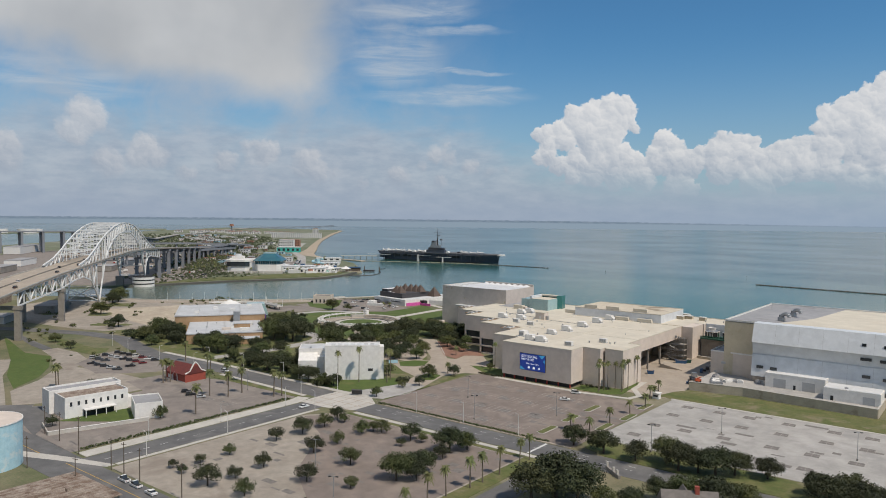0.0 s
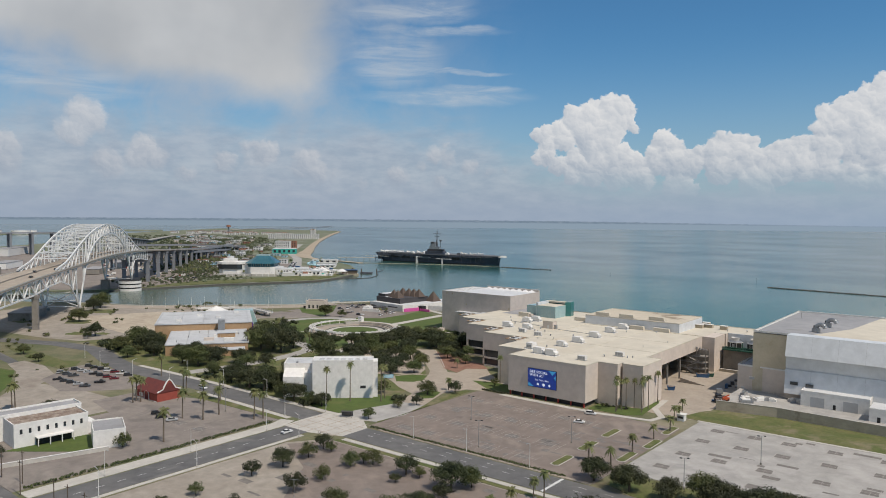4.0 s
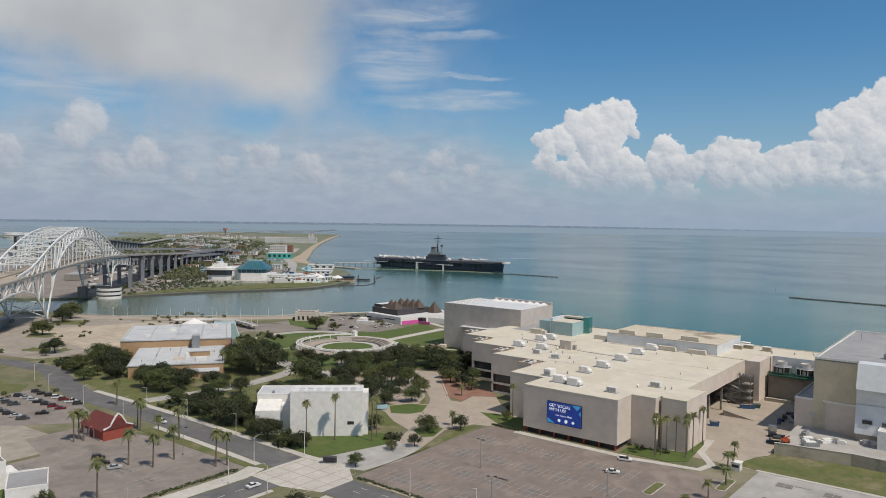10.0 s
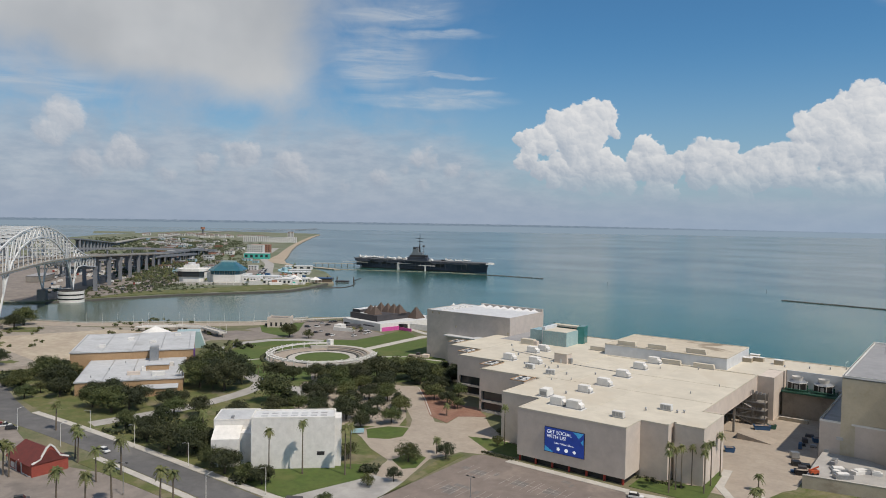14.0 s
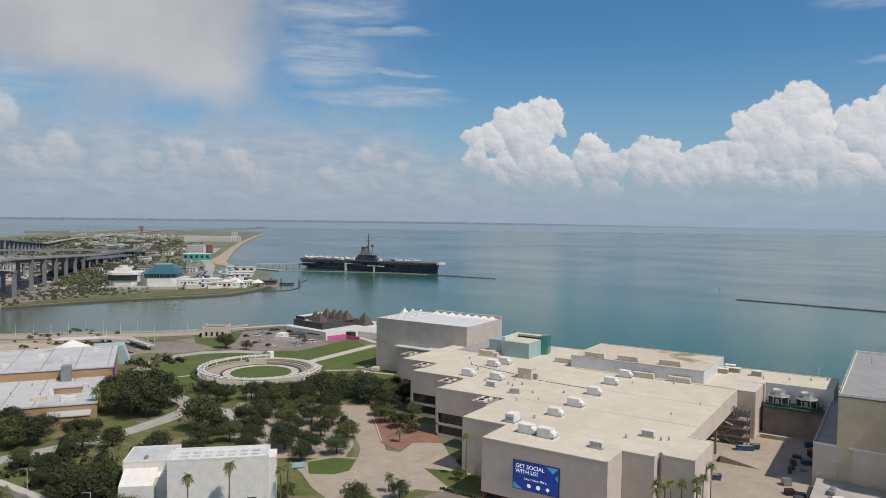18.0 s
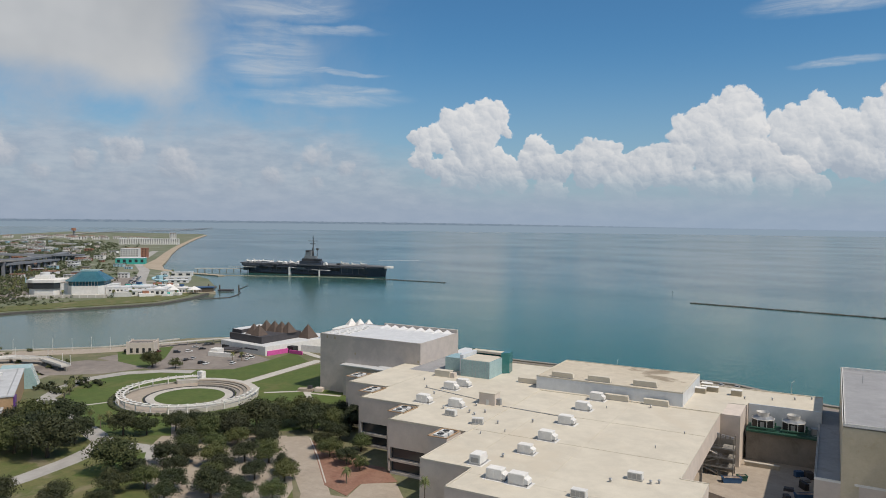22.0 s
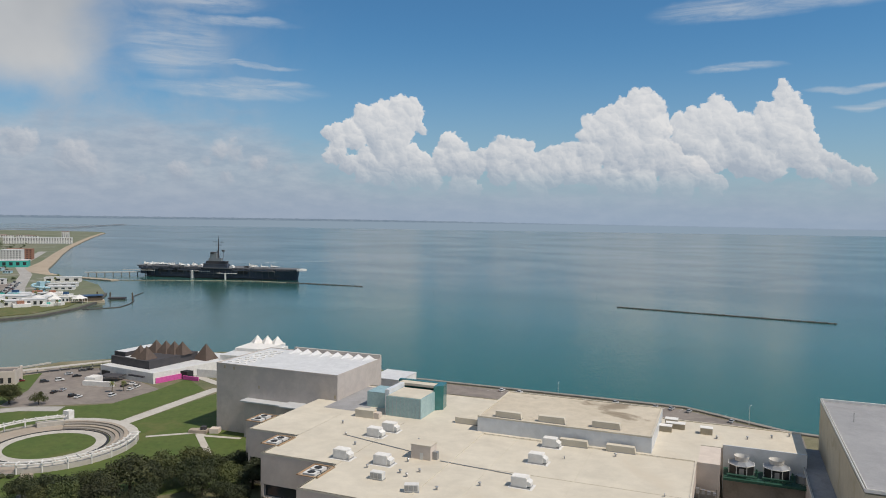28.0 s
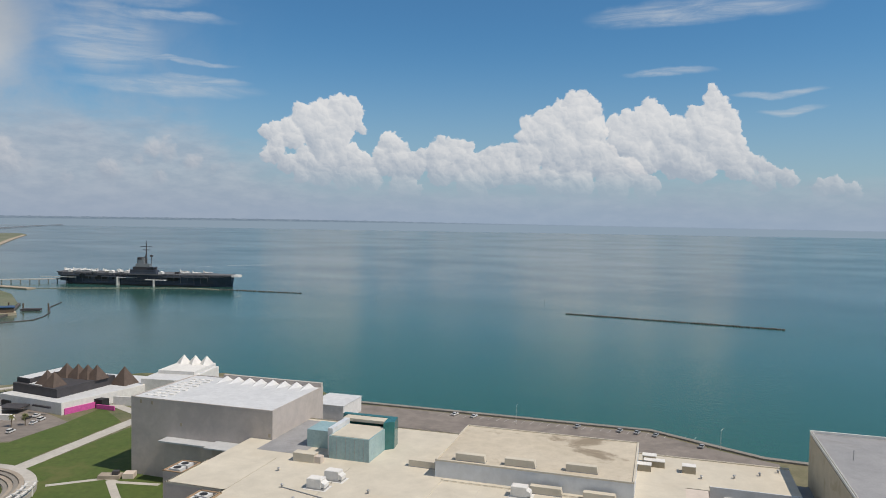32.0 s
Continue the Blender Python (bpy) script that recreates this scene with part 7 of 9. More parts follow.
part("footing", bm, "concrete", bridge)

# far concrete viaduct and causeway
def ramp_deck(name, line, width, label, gap=34):
    ob = thing(name, 0, 0, 0, 0, label, "flyover", "flyover ramps")
    for a, b in zip(line, line[1:]):
        bm = bmesh.new()
        beam(bm, a, b, width, 2.2)
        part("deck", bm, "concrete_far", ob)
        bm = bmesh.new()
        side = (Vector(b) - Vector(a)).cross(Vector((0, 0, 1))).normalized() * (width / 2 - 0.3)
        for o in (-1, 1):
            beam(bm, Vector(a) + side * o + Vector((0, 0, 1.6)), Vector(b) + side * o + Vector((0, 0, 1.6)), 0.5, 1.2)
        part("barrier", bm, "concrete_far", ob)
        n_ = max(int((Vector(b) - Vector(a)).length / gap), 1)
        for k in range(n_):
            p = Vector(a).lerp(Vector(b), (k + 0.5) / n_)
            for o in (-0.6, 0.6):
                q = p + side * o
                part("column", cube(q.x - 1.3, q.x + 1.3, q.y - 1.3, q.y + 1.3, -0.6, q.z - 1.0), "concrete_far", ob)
    return ob


ramp_deck("flyover_ramp", [(-1020, 300, 16), (-1031, 389, 16), (-1040, 465, 16), (-1064, 545, 16), (-1207, 694, 12), (-1420, 860, 4)], 15, "wide grey flyover deck on many columns")
ramp_deck("flyover_ramp", [(-1300, 380, 18), (-1231, 491, 18), (-1190, 570, 18), (-1150, 640, 15), (-1260, 780, 7)], 14, "curved grey flyover deck on many columns")
ramp_deck("flyover_ramp", [(-880, 250, 17), (-930, 350, 17), (-960, 440, 16), (-1010, 520, 14), (-1130, 640, 8)], 13, "grey flyover deck beside the palm car park")
via = thing("viaduct", -1350, 320, 0, 0, "long grey concrete viaduct on paired columns", "viaduct")
line = [(-230, -700, 38), (-150, -330, 42), (-60, -120, 43), (0, 60, 43), (-80, 240, 30), (-370, 480, 8), (-809, 821, 3), (-975, 1032, 3), (-1272, 1312, 3), (-1642, 1756, 2.5), (-1900, 2480, 2.0), (-2350, 3180, 2.0), (-2750, 3930, 2.0)]
for (a, b) in zip(line, line[1:]):
    bm = bmesh.new()
    beam(bm, (a[0], a[1], a[2]), (b[0], b[1], b[2]), 15, 2.6)
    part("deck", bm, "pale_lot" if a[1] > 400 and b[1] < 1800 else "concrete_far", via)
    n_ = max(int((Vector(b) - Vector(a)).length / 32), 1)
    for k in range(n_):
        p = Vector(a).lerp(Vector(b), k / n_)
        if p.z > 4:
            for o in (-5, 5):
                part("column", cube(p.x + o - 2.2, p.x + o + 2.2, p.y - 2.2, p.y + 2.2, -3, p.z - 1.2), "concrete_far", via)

# ---- aircraft carrier museum ----
ship = thing("aircraft_carrier", -777, 738, WATER, 11.15, "dark grey museum aircraft carrier moored in the bay", "ship")


def loft(sections, close=True):
    bm = bmesh.new()
    rows = [[bm.verts.new(p) for p in sec] for sec in sections]
    for a, b in zip(rows, rows[1:]):
        for i in range(len(a) - 1):
            bm.faces.new((a[i], b[i], b[i + 1], a[i + 1]))
        bm.faces.new((a[-1], b[-1], b[0], a[0]))
    bm.faces.new(rows[0][::-1])
    bm.faces.new(rows[-1])
    bmesh.ops.recalc_face_normals(bm, faces=bm.faces[:])
    return bm


secs = []
for x, wl, wd, zt in ((14, 7, 12, 13.5), (24, 11, 14, 13.5), (60, 14, 15, 13.5), (130, 14.5, 15.5, 13.5), (190, 13, 14.5, 13.5), (225, 8.5, 12.5, 13.8), (245, 3.6, 9.5, 14.5), (254, 0.6, 7.0, 15.5)):
    secs.append([(x, -wl * 0.7, -3), (x, wl * 0.7, -3), (x, wl, 1.5), (x, wd, zt), (x, -wd, zt), (x, -wl, 1.5)])
part("hull", loft(secs), "navy", ship, "dark grey steel hull")
deck = [(0, -11), (8, -15), (40, -17), (110, -17), (112, -21), (156, -21), (158, -17), (215, -15), (245, -11.5), (258, -8.5), (264, -5), (266, 0), (264, 5), (258, 8.5), (240, 13), (205, 20), (150, 24), (60, 22), (30, 17), (0, 13)]
part("flight_deck", slab(deck, 15.4, 16.9), "deck", ship, "weathered grey flight deck")
part("gallery", slab([(4, -13), (110, -15.2), (215, -13.6), (245, -10), (245, 9), (205, 17), (60, 18), (4, 12)], 12.6, 15.5), "navy", ship)
for x0, x1 in ((20, 32), (38, 54), (60, 78), (86, 104), (166, 182)):
    part("hangar_opening", cube(x0, x1, -15.75, -15.3, 8.0, 12.4), "dark", ship, "dark hangar opening")
for x0, x1, z in ((6, 40, 12.2), (46, 66, 11.4), (70, 104, 11.2), (110, 150, 7.4), (160, 186, 12.6), (190, 224, 13.0)):
    tub = part("sponson", slab([(x0, -15), (x0 + 2, -18.4), (x1 - 2, -18.4), (x1, -15)], z, z + 0.7), "deck", ship)
    part("bulwark", slab([(x0 + 1.8, -18.4), (x1 - 1.8, -18.4), (x1 - 1.9, -18.1), (x0 + 1.9, -18.1)], z + 0.7, z + 1.8), "navy", tub)
for k in range(22):
    x = 22 + k * 9.6
    part("hull_rib", cube(x, x + 0.5, -15.9, -15.0, 4.5 if k % 3 else 7.5, 12.6), "deck", ship)
for k in range(26):
    x = 12 + k * 8.6
    if not 108 < x < 158:
        part("catwalk_bracket", cube(x, x + 1.2, -18.2, -15.5, 13.8, 15.3), "navy", ship)
part("catwalk", slab([(8, -16.4), (40, -18.2), (108, -18.2), (108, -17.1), (40, -17.1), (8, -15.2)], 14.2, 14.6), "deck", ship)
part("catwalk", slab([(160, -18.0), (214, -16.4), (244, -13.0), (244, -11.8), (214, -15.1), (160, -17.1)], 14.2, 14.6), "deck", ship)
part("boat_deck", slab([(2, -14.5), (30, -17.5), (30, -13), (2, -10)], 8.8, 9.6), "deck", ship)
part("stern_house", slab([(6, -11), (16, -12.5), (16, 10), (6, 9)], 4.0, 15.4), "navy", ship)
part("armor_belt", slab([(40, -14.5), (60, -15.4), (130, -15.9), (188, -14.6), (204, -12.6), (204, -11.6), (188, -13.6), (130, -14.9), (60, -14.4), (40, -13.4)], 2.2, 4.6), "navy", ship)
part("waterline_band", slab([(16, -11.2), (60, -14.3), (130, -14.9), (190, -13.4), (225, -8.8), (226, -8), (190, -12), (130, -13), (60, -13), (16, -10)], 0.2, 1.6), "char", ship)
part("accommodation_stair", cube(95, 97, -22, -15.5, -0.5, 12), "offwhite", ship)
part("gangway_tower", cube(150, 151.4, -25, -21, -1, 9), "offwhite", ship)
part("gangway", slab([(138, -23.5), (166, -23.5), (168, -20.5), (136, -20.5)], 8.6, 9.4), "offwhite", ship, "pale visitor gangway")
part("gangway", slab([(94, -20.5), (124, -19.5), (124, -18), (94, -18.8)], 10.6, 11.2), "offwhite", ship, "pale visitor gangway")
part("boarding_ramp", slab([(-18, -20), (34, -18.6), (34, -17), (-18, -18.2)], 9.4, 10.2), "offwhite", ship, "pale boarding ramp")
part("bow_canopy", slab([(256, -9.2), (264, -6), (267.5, 0), (264, 6), (256, 8)], 14.2, 16.96), "white", ship, "white painted bow round-down")
for x, y in ((176, -6), (181, 4)):
    part("deck_gun_mount", cube(x - 3, x + 3, y - 1.4, y + 1.4, 16.9, 19.6), "char", ship)
# island
part("island_base", slab([(114, -20), (152, -20), (152, -11), (114, -11)], 16.9, 22.5), "navy", ship)
part("island_bridge", slab([(118, -19.4), (148, -19.4), (150, -12), (118, -12)], 22.5, 26.5), "char", ship)
part("island_mid", slab([(122, -19), (142, -19), (142, -12), (122, -12)], 26.5, 31), "galv", ship)
part("funnel", slab([(124, -18.6), (134, -18.6), (136, -12.4), (124, -12.4)], 31, 38.5), "galv", ship)
part("funnel_cap", slab(disc(4.5, 12, 128, -15.5), 36.5, 39.6), "char", ship)
part("bridge_wing", slab([(140, -20.5), (150, -20.5), (150, -11), (140, -11)], 25.2, 25.9), "navy", ship)
bm = bmesh.new()
tube(bm, (136, -15.5, 31), (136, -15.5, 60), 0.95, 0.55)
tube(bm, (132.5, -18, 31), (136, -15.5, 46), 0.4)
tube(bm, (132.5, -13, 31), (136, -15.5, 46), 0.4)
beam(bm, (127.5, -15.5, 54.5), (144.5, -15.5, 54.5), 0.7)
beam(bm, (131, -15.5, 50.0), (141, -15.5, 50.0), 0.9)
beam(bm, (136, -15.5, 60), (136, -15.5, 63.5), 0.3)
part("mast", bm, "char", ship, "tall dark radar mast")
part("radar", slab(disc(2.2, 10, 143.5, -15.5), 40.6, 43.0), "char", ship)
bm = bmesh.new()
tube(bm, (143.5, -15.5, 31), (143.5, -15.5, 40.6), 0.35)
part("radar_post", bm, "char", ship)
for k in range(10):
    x = 116 + k * 3.4
    part("bridge_window", cube(x, x + 2.0, -20.06, -19.98, 20.2, 21.2), "dark", ship)


def parked_jet():
    ob = thing("parked_jet", 0, 0, 0, 0, "grey and white display jet on the flight deck", "aircraft", "display aircraft on the carrier")
    bm = bmesh.new()
    tube(bm, (-6, 0, 2), (3.5, 0, 2), 0.9, 0.85, 10)
    tube(bm, (3.5, 0, 2), (7.5, 0, 1.8), 0.85, 0.08, 10)
    part("fuselage", bm, "offwhite", ob)
    for s in (-1, 1):
        part("wing", slab([(-2.5, 0.6 * s), (2.0, 0.6 * s), (-1.2, 5.2 * s), (-3.0, 5.2 * s)][::s], 1.9, 2.1), "offwhite", ob)
        part("wheel", tube(bmesh.new(), (-1, 1.2 * s - 0.1, 0.35), (-1, 1.2 * s + 0.1, 0.35), 0.35), "black", ob)
    part("wheel", tube(bmesh.new(), (4, -0.1, 0.3), (4, 0.1, 0.3), 0.3), "black", ob)
    bm = bmesh.new()
    prism(bm, [(-6, 2.6), (-3.2, 2.6), (-5.2, 5.2), (-6.4, 5.2)], -0.12, 0.12)
    part("fin", bm, "offwhite", ob).matrix_basis = pose(0, 0, 0, 90, 0, 0)
    part("canopy", tube(bmesh.new(), (1.8, 0, 2.75), (4, 0, 2.5), 0.45, 0.3), "glass", ob)
    return ob


first = parked_jet()
base = ship.matrix_basis.copy()
jets = [(14, -5, 70), (28, -9, 110), (40, 4, 60), (54, -8, 95), (64, 6, 120), (76, -10, 80), (88, 3, 100), (97, -11, 60), (178, 12, 20), (190, -9, 10), (8, 4, 90), (20, 8, 50), (34, -2, 85), (46, 12, 140), (70, -3, 75), (82, 12, 100), (106, 4, 60), (205, -6, 15), (216, 4, 8), (60, -13, 85)]
first.matrix_basis = base @ pose(jets[0][0], jets[0][1], 16.9, 0, 0, jets[0][2])
for x, y, r in jets[1:]:
    copy_thing(first, base @ pose(x, y, 16.9, 0, 0, r))
tents = thing("deck_shelter", 0, 0, 0, 0, "white fabric shelter on the flight deck", "shelter", "white shelters on the carrier")
bm = bmesh.new()
prism(bm, [(-3, 0), (3, 0), (3, 2.4), (0, 3.8), (-3, 2.4)], -3, 3)
part("canopy", bm, "white", tents).matrix_basis = pose(0, 0, 0, 90, 0, 0)
part("pole", cube(-0.1, 0.1, -0.1, 0.1, 0, 3.6), "galv", tents)
tents.matrix_basis = base @ pose(34, 2, 16.9)
for x, y in ((104, -8), (157, -14), (22, -11), (84, -13)):
    copy_thing(tents, base @ pose(x, y, 16.9))

# floating boom, breakwaters, pier
rng = random.Random(3)


def rock_line(name, a, b, n, size, label):
    bm = bmesh.new()
    for k in range(n):
        p = Vector(a).lerp(Vector(b), (k + rng.random()) / n)
        s = size * rng.uniform(0.5, 1.25)
        at = Matrix.Translation((p.x + rng.uniform(-2, 2), p.y + rng.uniform(-2, 2), WATER + 0.25 * s)) @ Euler((rng.random() * 3, rng.random() * 3, rng.random() * 3)).to_matrix().to_4x4()
        bmesh.ops.create_icosphere(bm, subdivisions=1, radius=s, matrix=at @ Matrix.Diagonal((1, 0.8, 0.65, 1)))
    return single(name, bm, "rock", label, "breakwater", kind="stuff")



rock_line("breakwater_east", (-52, 692), (159, 662), 560, 1.05, "long dark rock breakwater just above the water")
rock_line("breakwater_ship", (-520, 748), (-402, 753), 150, 1.2, "low rock breakwater beyond the ship")
boom = thing("floating_boom", -748, 655, WATER, 0, "pale floating boom line beside the ship", "boom")
bm = bmesh.new()
pts = [(0, 0), (60, 32), (178, 89), (228, 93)]
for a, b in zip(pts, pts[1:]):
    n_ = 14
    for k in range(n_):
        p, q = Vector(a).lerp(Vector(b), k / n_), Vector(a).lerp(Vector(b), (k + 0.86) / n_)
        tube(bm, (p.x, p.y, 0.3), (q.x, q.y, 0.3), 0.55, n=6)
part("float", bm, "beige_dark", boom, kind="stuff")
curl = thing("oil_boom", -527, 412, WATER, 0, "dark curved floating barrier", "boom")
pts = [(-6, -2), (0, 0), (12, 28), (2, 50), (-14, 73), (-34, 92), (-48, 107), (-68, 142)]
for a, b in zip(pts, pts[1:]):
    part("barrier", tube(bmesh.new(), (a[0], a[1], 0.2), (b[0], b[1], 0.2), 0.6, n=6), "char", curl)
dol = thing("mooring_dolphin", -570, 490, WATER, 30, "dark timber mooring platform with piles", "mooring")
part("platform", cube(-9, 9, -4, 4, 0.5, 2.2), "char", dol)
for x, y in ((-24, 10), (-8, 2), (16, 0)):
    part("pile", tube(bmesh.new(), (x, y, -2), (x, y, 7.5), 0.8), "wood", dol)
pier = thing("ship_pier", -840, 690, WATER, 41, "long pale boarding pier to the ship", "pier")
part("deck", cube(0, 100, -2, 2, 4.2, 4.9), "walk", pier)
part("rail", cube(0, 100, -2.1, -1.9, 4.9, 6.0), "offwhite", pier)
for k in range(9):
    part("pile", cube(4 + k * 11.5, 5.2 + k * 11.5, -1.6, 1.6, -2, 4.2), "concrete", pier)
buoy = thing("channel_marker", -290, 735, WATER, 0, "small dark channel marker post", "marker", "channel markers")
part("pile", tube(bmesh.new(), (0, 0, -1), (0, 0, 2.6), 0.22), "galv", buoy)
part("board", cube(-0.5, 0.5, -0.08, 0.08, 2.2, 3.2), "galv", buoy)
copy_thing(buoy, pose(-92, 792, WATER))
foam = bmesh.new()
strip(foam, [(-776, 1145), (-740, 1174), (-707, 1200)], 3.0, WATER - 0.3, WATER + 0.05)
strip(foam, [(-796, 1082), (-782, 1112)], 2.0, WATER - 0.3, WATER + 0.05)
single("wake_foam", foam, "white", "thin white line of wake foam on the bay", "foam", kind="stuff")
boat = thing("motor_boat", 560, 1180, WATER, 30, "small white motor boat on the bay", "boat")
part("hull", slab([(-5, -1.8), (3, -1.8), (6.5, 0), (3, 1.8), (-5, 1.8)], -0.4, 1.4), "navy", boat)
part("cabin", cube(-2, 1.5, -1.2, 1.2, 1.4, 3.4), "white", boat)

# ---- beyond the channel ----
aq = thing("aquarium", -679, 306, -0.6, 39, "white aquarium halls with blue-green glass roofs", "aquarium")
aq.scale = (0.8, 0.9, 1.0)
part("left_hall", slab([(2, 4), (10, 0), (34, 0), (42, 6), (42, 34), (2, 34)], 0, 9.5), "white", aq)
part("left_band", slab([(0, 4), (9, -1.5), (35, -1.5), (44, 6), (44, 34), (0, 34)], 9.5, 16), "glass", aq, "dark window band")
part("left_top", slab([(-1, 3), (8.5, -2.5), (35.5, -2.5), (45, 5), (45, 35), (-1, 35)], 16, 19), "white", aq)
part("left_tower", cube(8, 28, 8, 24, 19, 23.5), "white", aq)
part("link", cube(41, 52, 4, 34, 0, 15), "white", aq)
hall_plan = [(50, 4), (58, -3), (92, -3), (98, 4), (98, 40), (50, 40)]
part("main_hall", slab(hall_plan, 0, 12.5), "white", aq)
part("main_band", slab([(51, 5), (58.5, -2), (91.5, -2), (97, 5), (97, 39), (51, 39)], 12.5, 17.5), "teal_roof", aq, "dark glass band")
for k in range(9):
    part("mullion", cube(59 + k * 4, 59.4 + k * 4, -2.3, -1.9, 12.5, 17.5), "white", aq)
bm = bmesh.new()
low = [bm.verts.new((x, y, 17.5)) for x, y in ((47, 3), (57, -5), (93, -5), (101, 3), (101, 42), (47, 42))]
top = [bm.verts.new((x, y, 27.5)) for x, y in ((64, 14), (68, 11), (82, 11), (86, 14), (86, 26), (64, 26))]
for i in range(6):
    bm.faces.new((low[i], low[(i + 1) % 6], top[(i + 1) % 6], top[i]))
bm.faces.new(top)
bm.faces.new(low[::-1])
part("glass_roof", bm, "teal_roof", aq, "sloping blue-green glass roof")
bm = bmesh.new()
prism(bm, [(64, 14), (86, 14), (86, 26), (64, 26)], 27.4, 29)
part("roof_light", bm, "teal_glass", aq)
part("terrace", cube(-4, 104, -10, -3, 0, 3.2), "walk", aq)
for k in range(11):
    part("terrace_post", cube(-3 + k * 10.4, -2.2 + k * 10.4, -10.3, -9.7, 0, 3.2), "white", aq)
part("dome", slab(disc(6, 16, 18, 16), 23.4, 26.5), "roof_white", aq)
part("side_hall", cube(98.5, 128, 8, 30, 0, 9.5), "white", aq)
part("side_roof", cube(98.5, 128.3, 7.7, 30.3, 9.5, 10.1), "roof_white", aq)
part("side_wall", cube(104, 134, 0, 8, 0, 5.0), "offwhite", aq)
for k in range(5):
    part("window", cube(103 + k * 5, 105.6 + k * 5, 7.85, 8.05, 5.6, 7.4), "glass", aq)
rng = random.Random(21)


def plain_house(name, x, y, w, d, h, turn, wall, roof, floors, label, category="building", group="", z=-0.6, cols=None):
    ob = thing(name, x, y, z, turn, label, category, group)
    part("wall", cube(-w / 2, w / 2, -d / 2, d / 2, 0, h), wall, ob)
    part("roof", cube(-w / 2 - 0.3, w / 2 + 0.3, -d / 2 - 0.3, d / 2 + 0.3, h, h + 0.6), roof, ob)
    cols = cols or max(int(w / 4.5), 2)
    for f in range(floors):
        for k in range(cols):
            x0 = -w / 2 + (k + 0.25) * w / cols
            part("window", cube(x0, x0 + 0.5 * w / cols, -d / 2 - 0.12, -d / 2 + 0.05, (f + 0.3) * h / floors, (f + 0.78) * h / floors), "glass", ob)
    return ob


plain_house("hotel", -1155, 815, 34, 24, 22, 40, "offwhite", "roof_white", 6, "pale hotel block with rows of balconies", "hotel", cols=7)
plain_house("hotel", -1205, 870, 44, 20, 20, 40, "terracotta", "terracotta", 5, "reddish brown hotel block with pale bands", "hotel", cols=8)
plain_house("turquoise_hall", -1052, 735, 50, 26, 11, 44, "teal_paint", "roof_white", 1, "turquoise hall with a pale roof", "building", cols=5)
plain_house("condominium", -1745, 1350, 170, 22, 17, 44, "offwhite", "roof_white", 5, "long white beach condominium", "condominium", cols=26)
plain_house("condominium_tower", -1838, 1520, 20, 20, 30, 44, "offwhite", "terracotta", 9, "white beach tower block", "condominium", cols=4)
wt = thing("water_tower", -2393, 1548, -0.6, 0, "brown water tower on a stem", "water tower")
part("stem", tube(bmesh.new(), (0, 0, 0), (0, 0, 30), 3.0), "concrete_far", wt)
part("bowl", tube(bmesh.new(), (0, 0, 28), (0, 0, 37), 9, 8, 14), "terracotta", wt)
for k in range(44):
    f = rng.random()
    x, y = -2560 + 420 * f + rng.uniform(-60, 60), 1480 + 260 * f * 0.2 + rng.uniform(-90, 130)
    plain_house("red_roofed_house", x, y, rng.uniform(14, 26), 12, rng.uniform(7, 11), rng.uniform(20, 60), "offwhite", "terracotta", 2, "pale house with a red tiled roof", "house", "far red-roofed houses", cols=3)
walls, roofs = ("white", "offwhite", "beige", "grey_beige", "beige_dark", "offwhite", "skyblue", "terracotta"), ("roof_white", "roof_grey", "shingle", "terracotta", "roof_grey", "roof_worn")
for k in range(150):
    f = rng.random()
    x, y = -760 - 1200 * f + rng.uniform(-150 - 150 * f, 70), 470 + 800 * f + rng.uniform(-130, 50)
    if (x + 1155) ** 2 + (y - 815) ** 2 < 3600 or (x + 1052) ** 2 + (y - 735) ** 2 < 2500:
        continue
    plain_house("beach_house", x, y, rng.uniform(8, 20), rng.uniform(8, 14), rng.uniform(3.5, 7), rng.uniform(25, 60), rng.choice(walls), rng.choice(roofs), 2, "small low beach town building", "house", "beach town houses", cols=3)
# white cluster of pools, tents and slides by the aquarium
for k, (x, y, w, d, h, m) in enumerate(((-600, 385, 26, 14, 6, "white"), (-585, 398, 22, 12, 7, "white"), (-622, 404, 30, 18, 8, "white"), (-640, 428, 24, 16, 5, "offwhite"), (-604, 424, 16, 14, 6, "white"),
                                        (-655, 455, 26, 14, 4, "offwhite"), (-690, 520, 30, 14, 4, "white"), (-720, 545, 40, 12, 4, "offwhite"), (-770, 592, 44, 12, 6, "white"), (-588, 434, 14, 10, 5, "white"), (-670, 392, 34, 24, 6, "offwhite"), (-700, 420, 30, 22, 5, "white"))):
    plain_house("aquarium_outbuilding", x, y, w, d, h, 40 + rng.uniform(-4, 4), m, "roof_white", 1, "low white outbuilding of the aquarium", "building", "aquarium outbuildings", cols=4)
for k, (x, y, r) in enumerate(((-596, 412, 9), (-612, 440, 8), (-580, 418, 7), (-566, 436, 8))):
    ob = thing("shade_tent", x, y, -0.6, 40, "white peaked shade tent", "tent", "white shade tents")
    bm = bmesh.new()
    v = [bm.verts.new((px, py, 5)) for px, py in disc(r, 6)]
    t = bm.verts.new((0, 0, 9))
    for i in range(6):
        bm.faces.new((v[i], v[(i + 1) % 6], t))
    bm.faces.new(v[::-1])
    part("canopy", bm, "white", ob)
    for px, py in disc(r - 0.4, 6):
        part("pole", cube(px - 0.15, px + 0.15, py - 0.15, py + 0.15, 0, 5.05), "white", ob)
slide = thing("water_slide", -690, 492, -0.6, 0, "light blue water slide tower", "slide")
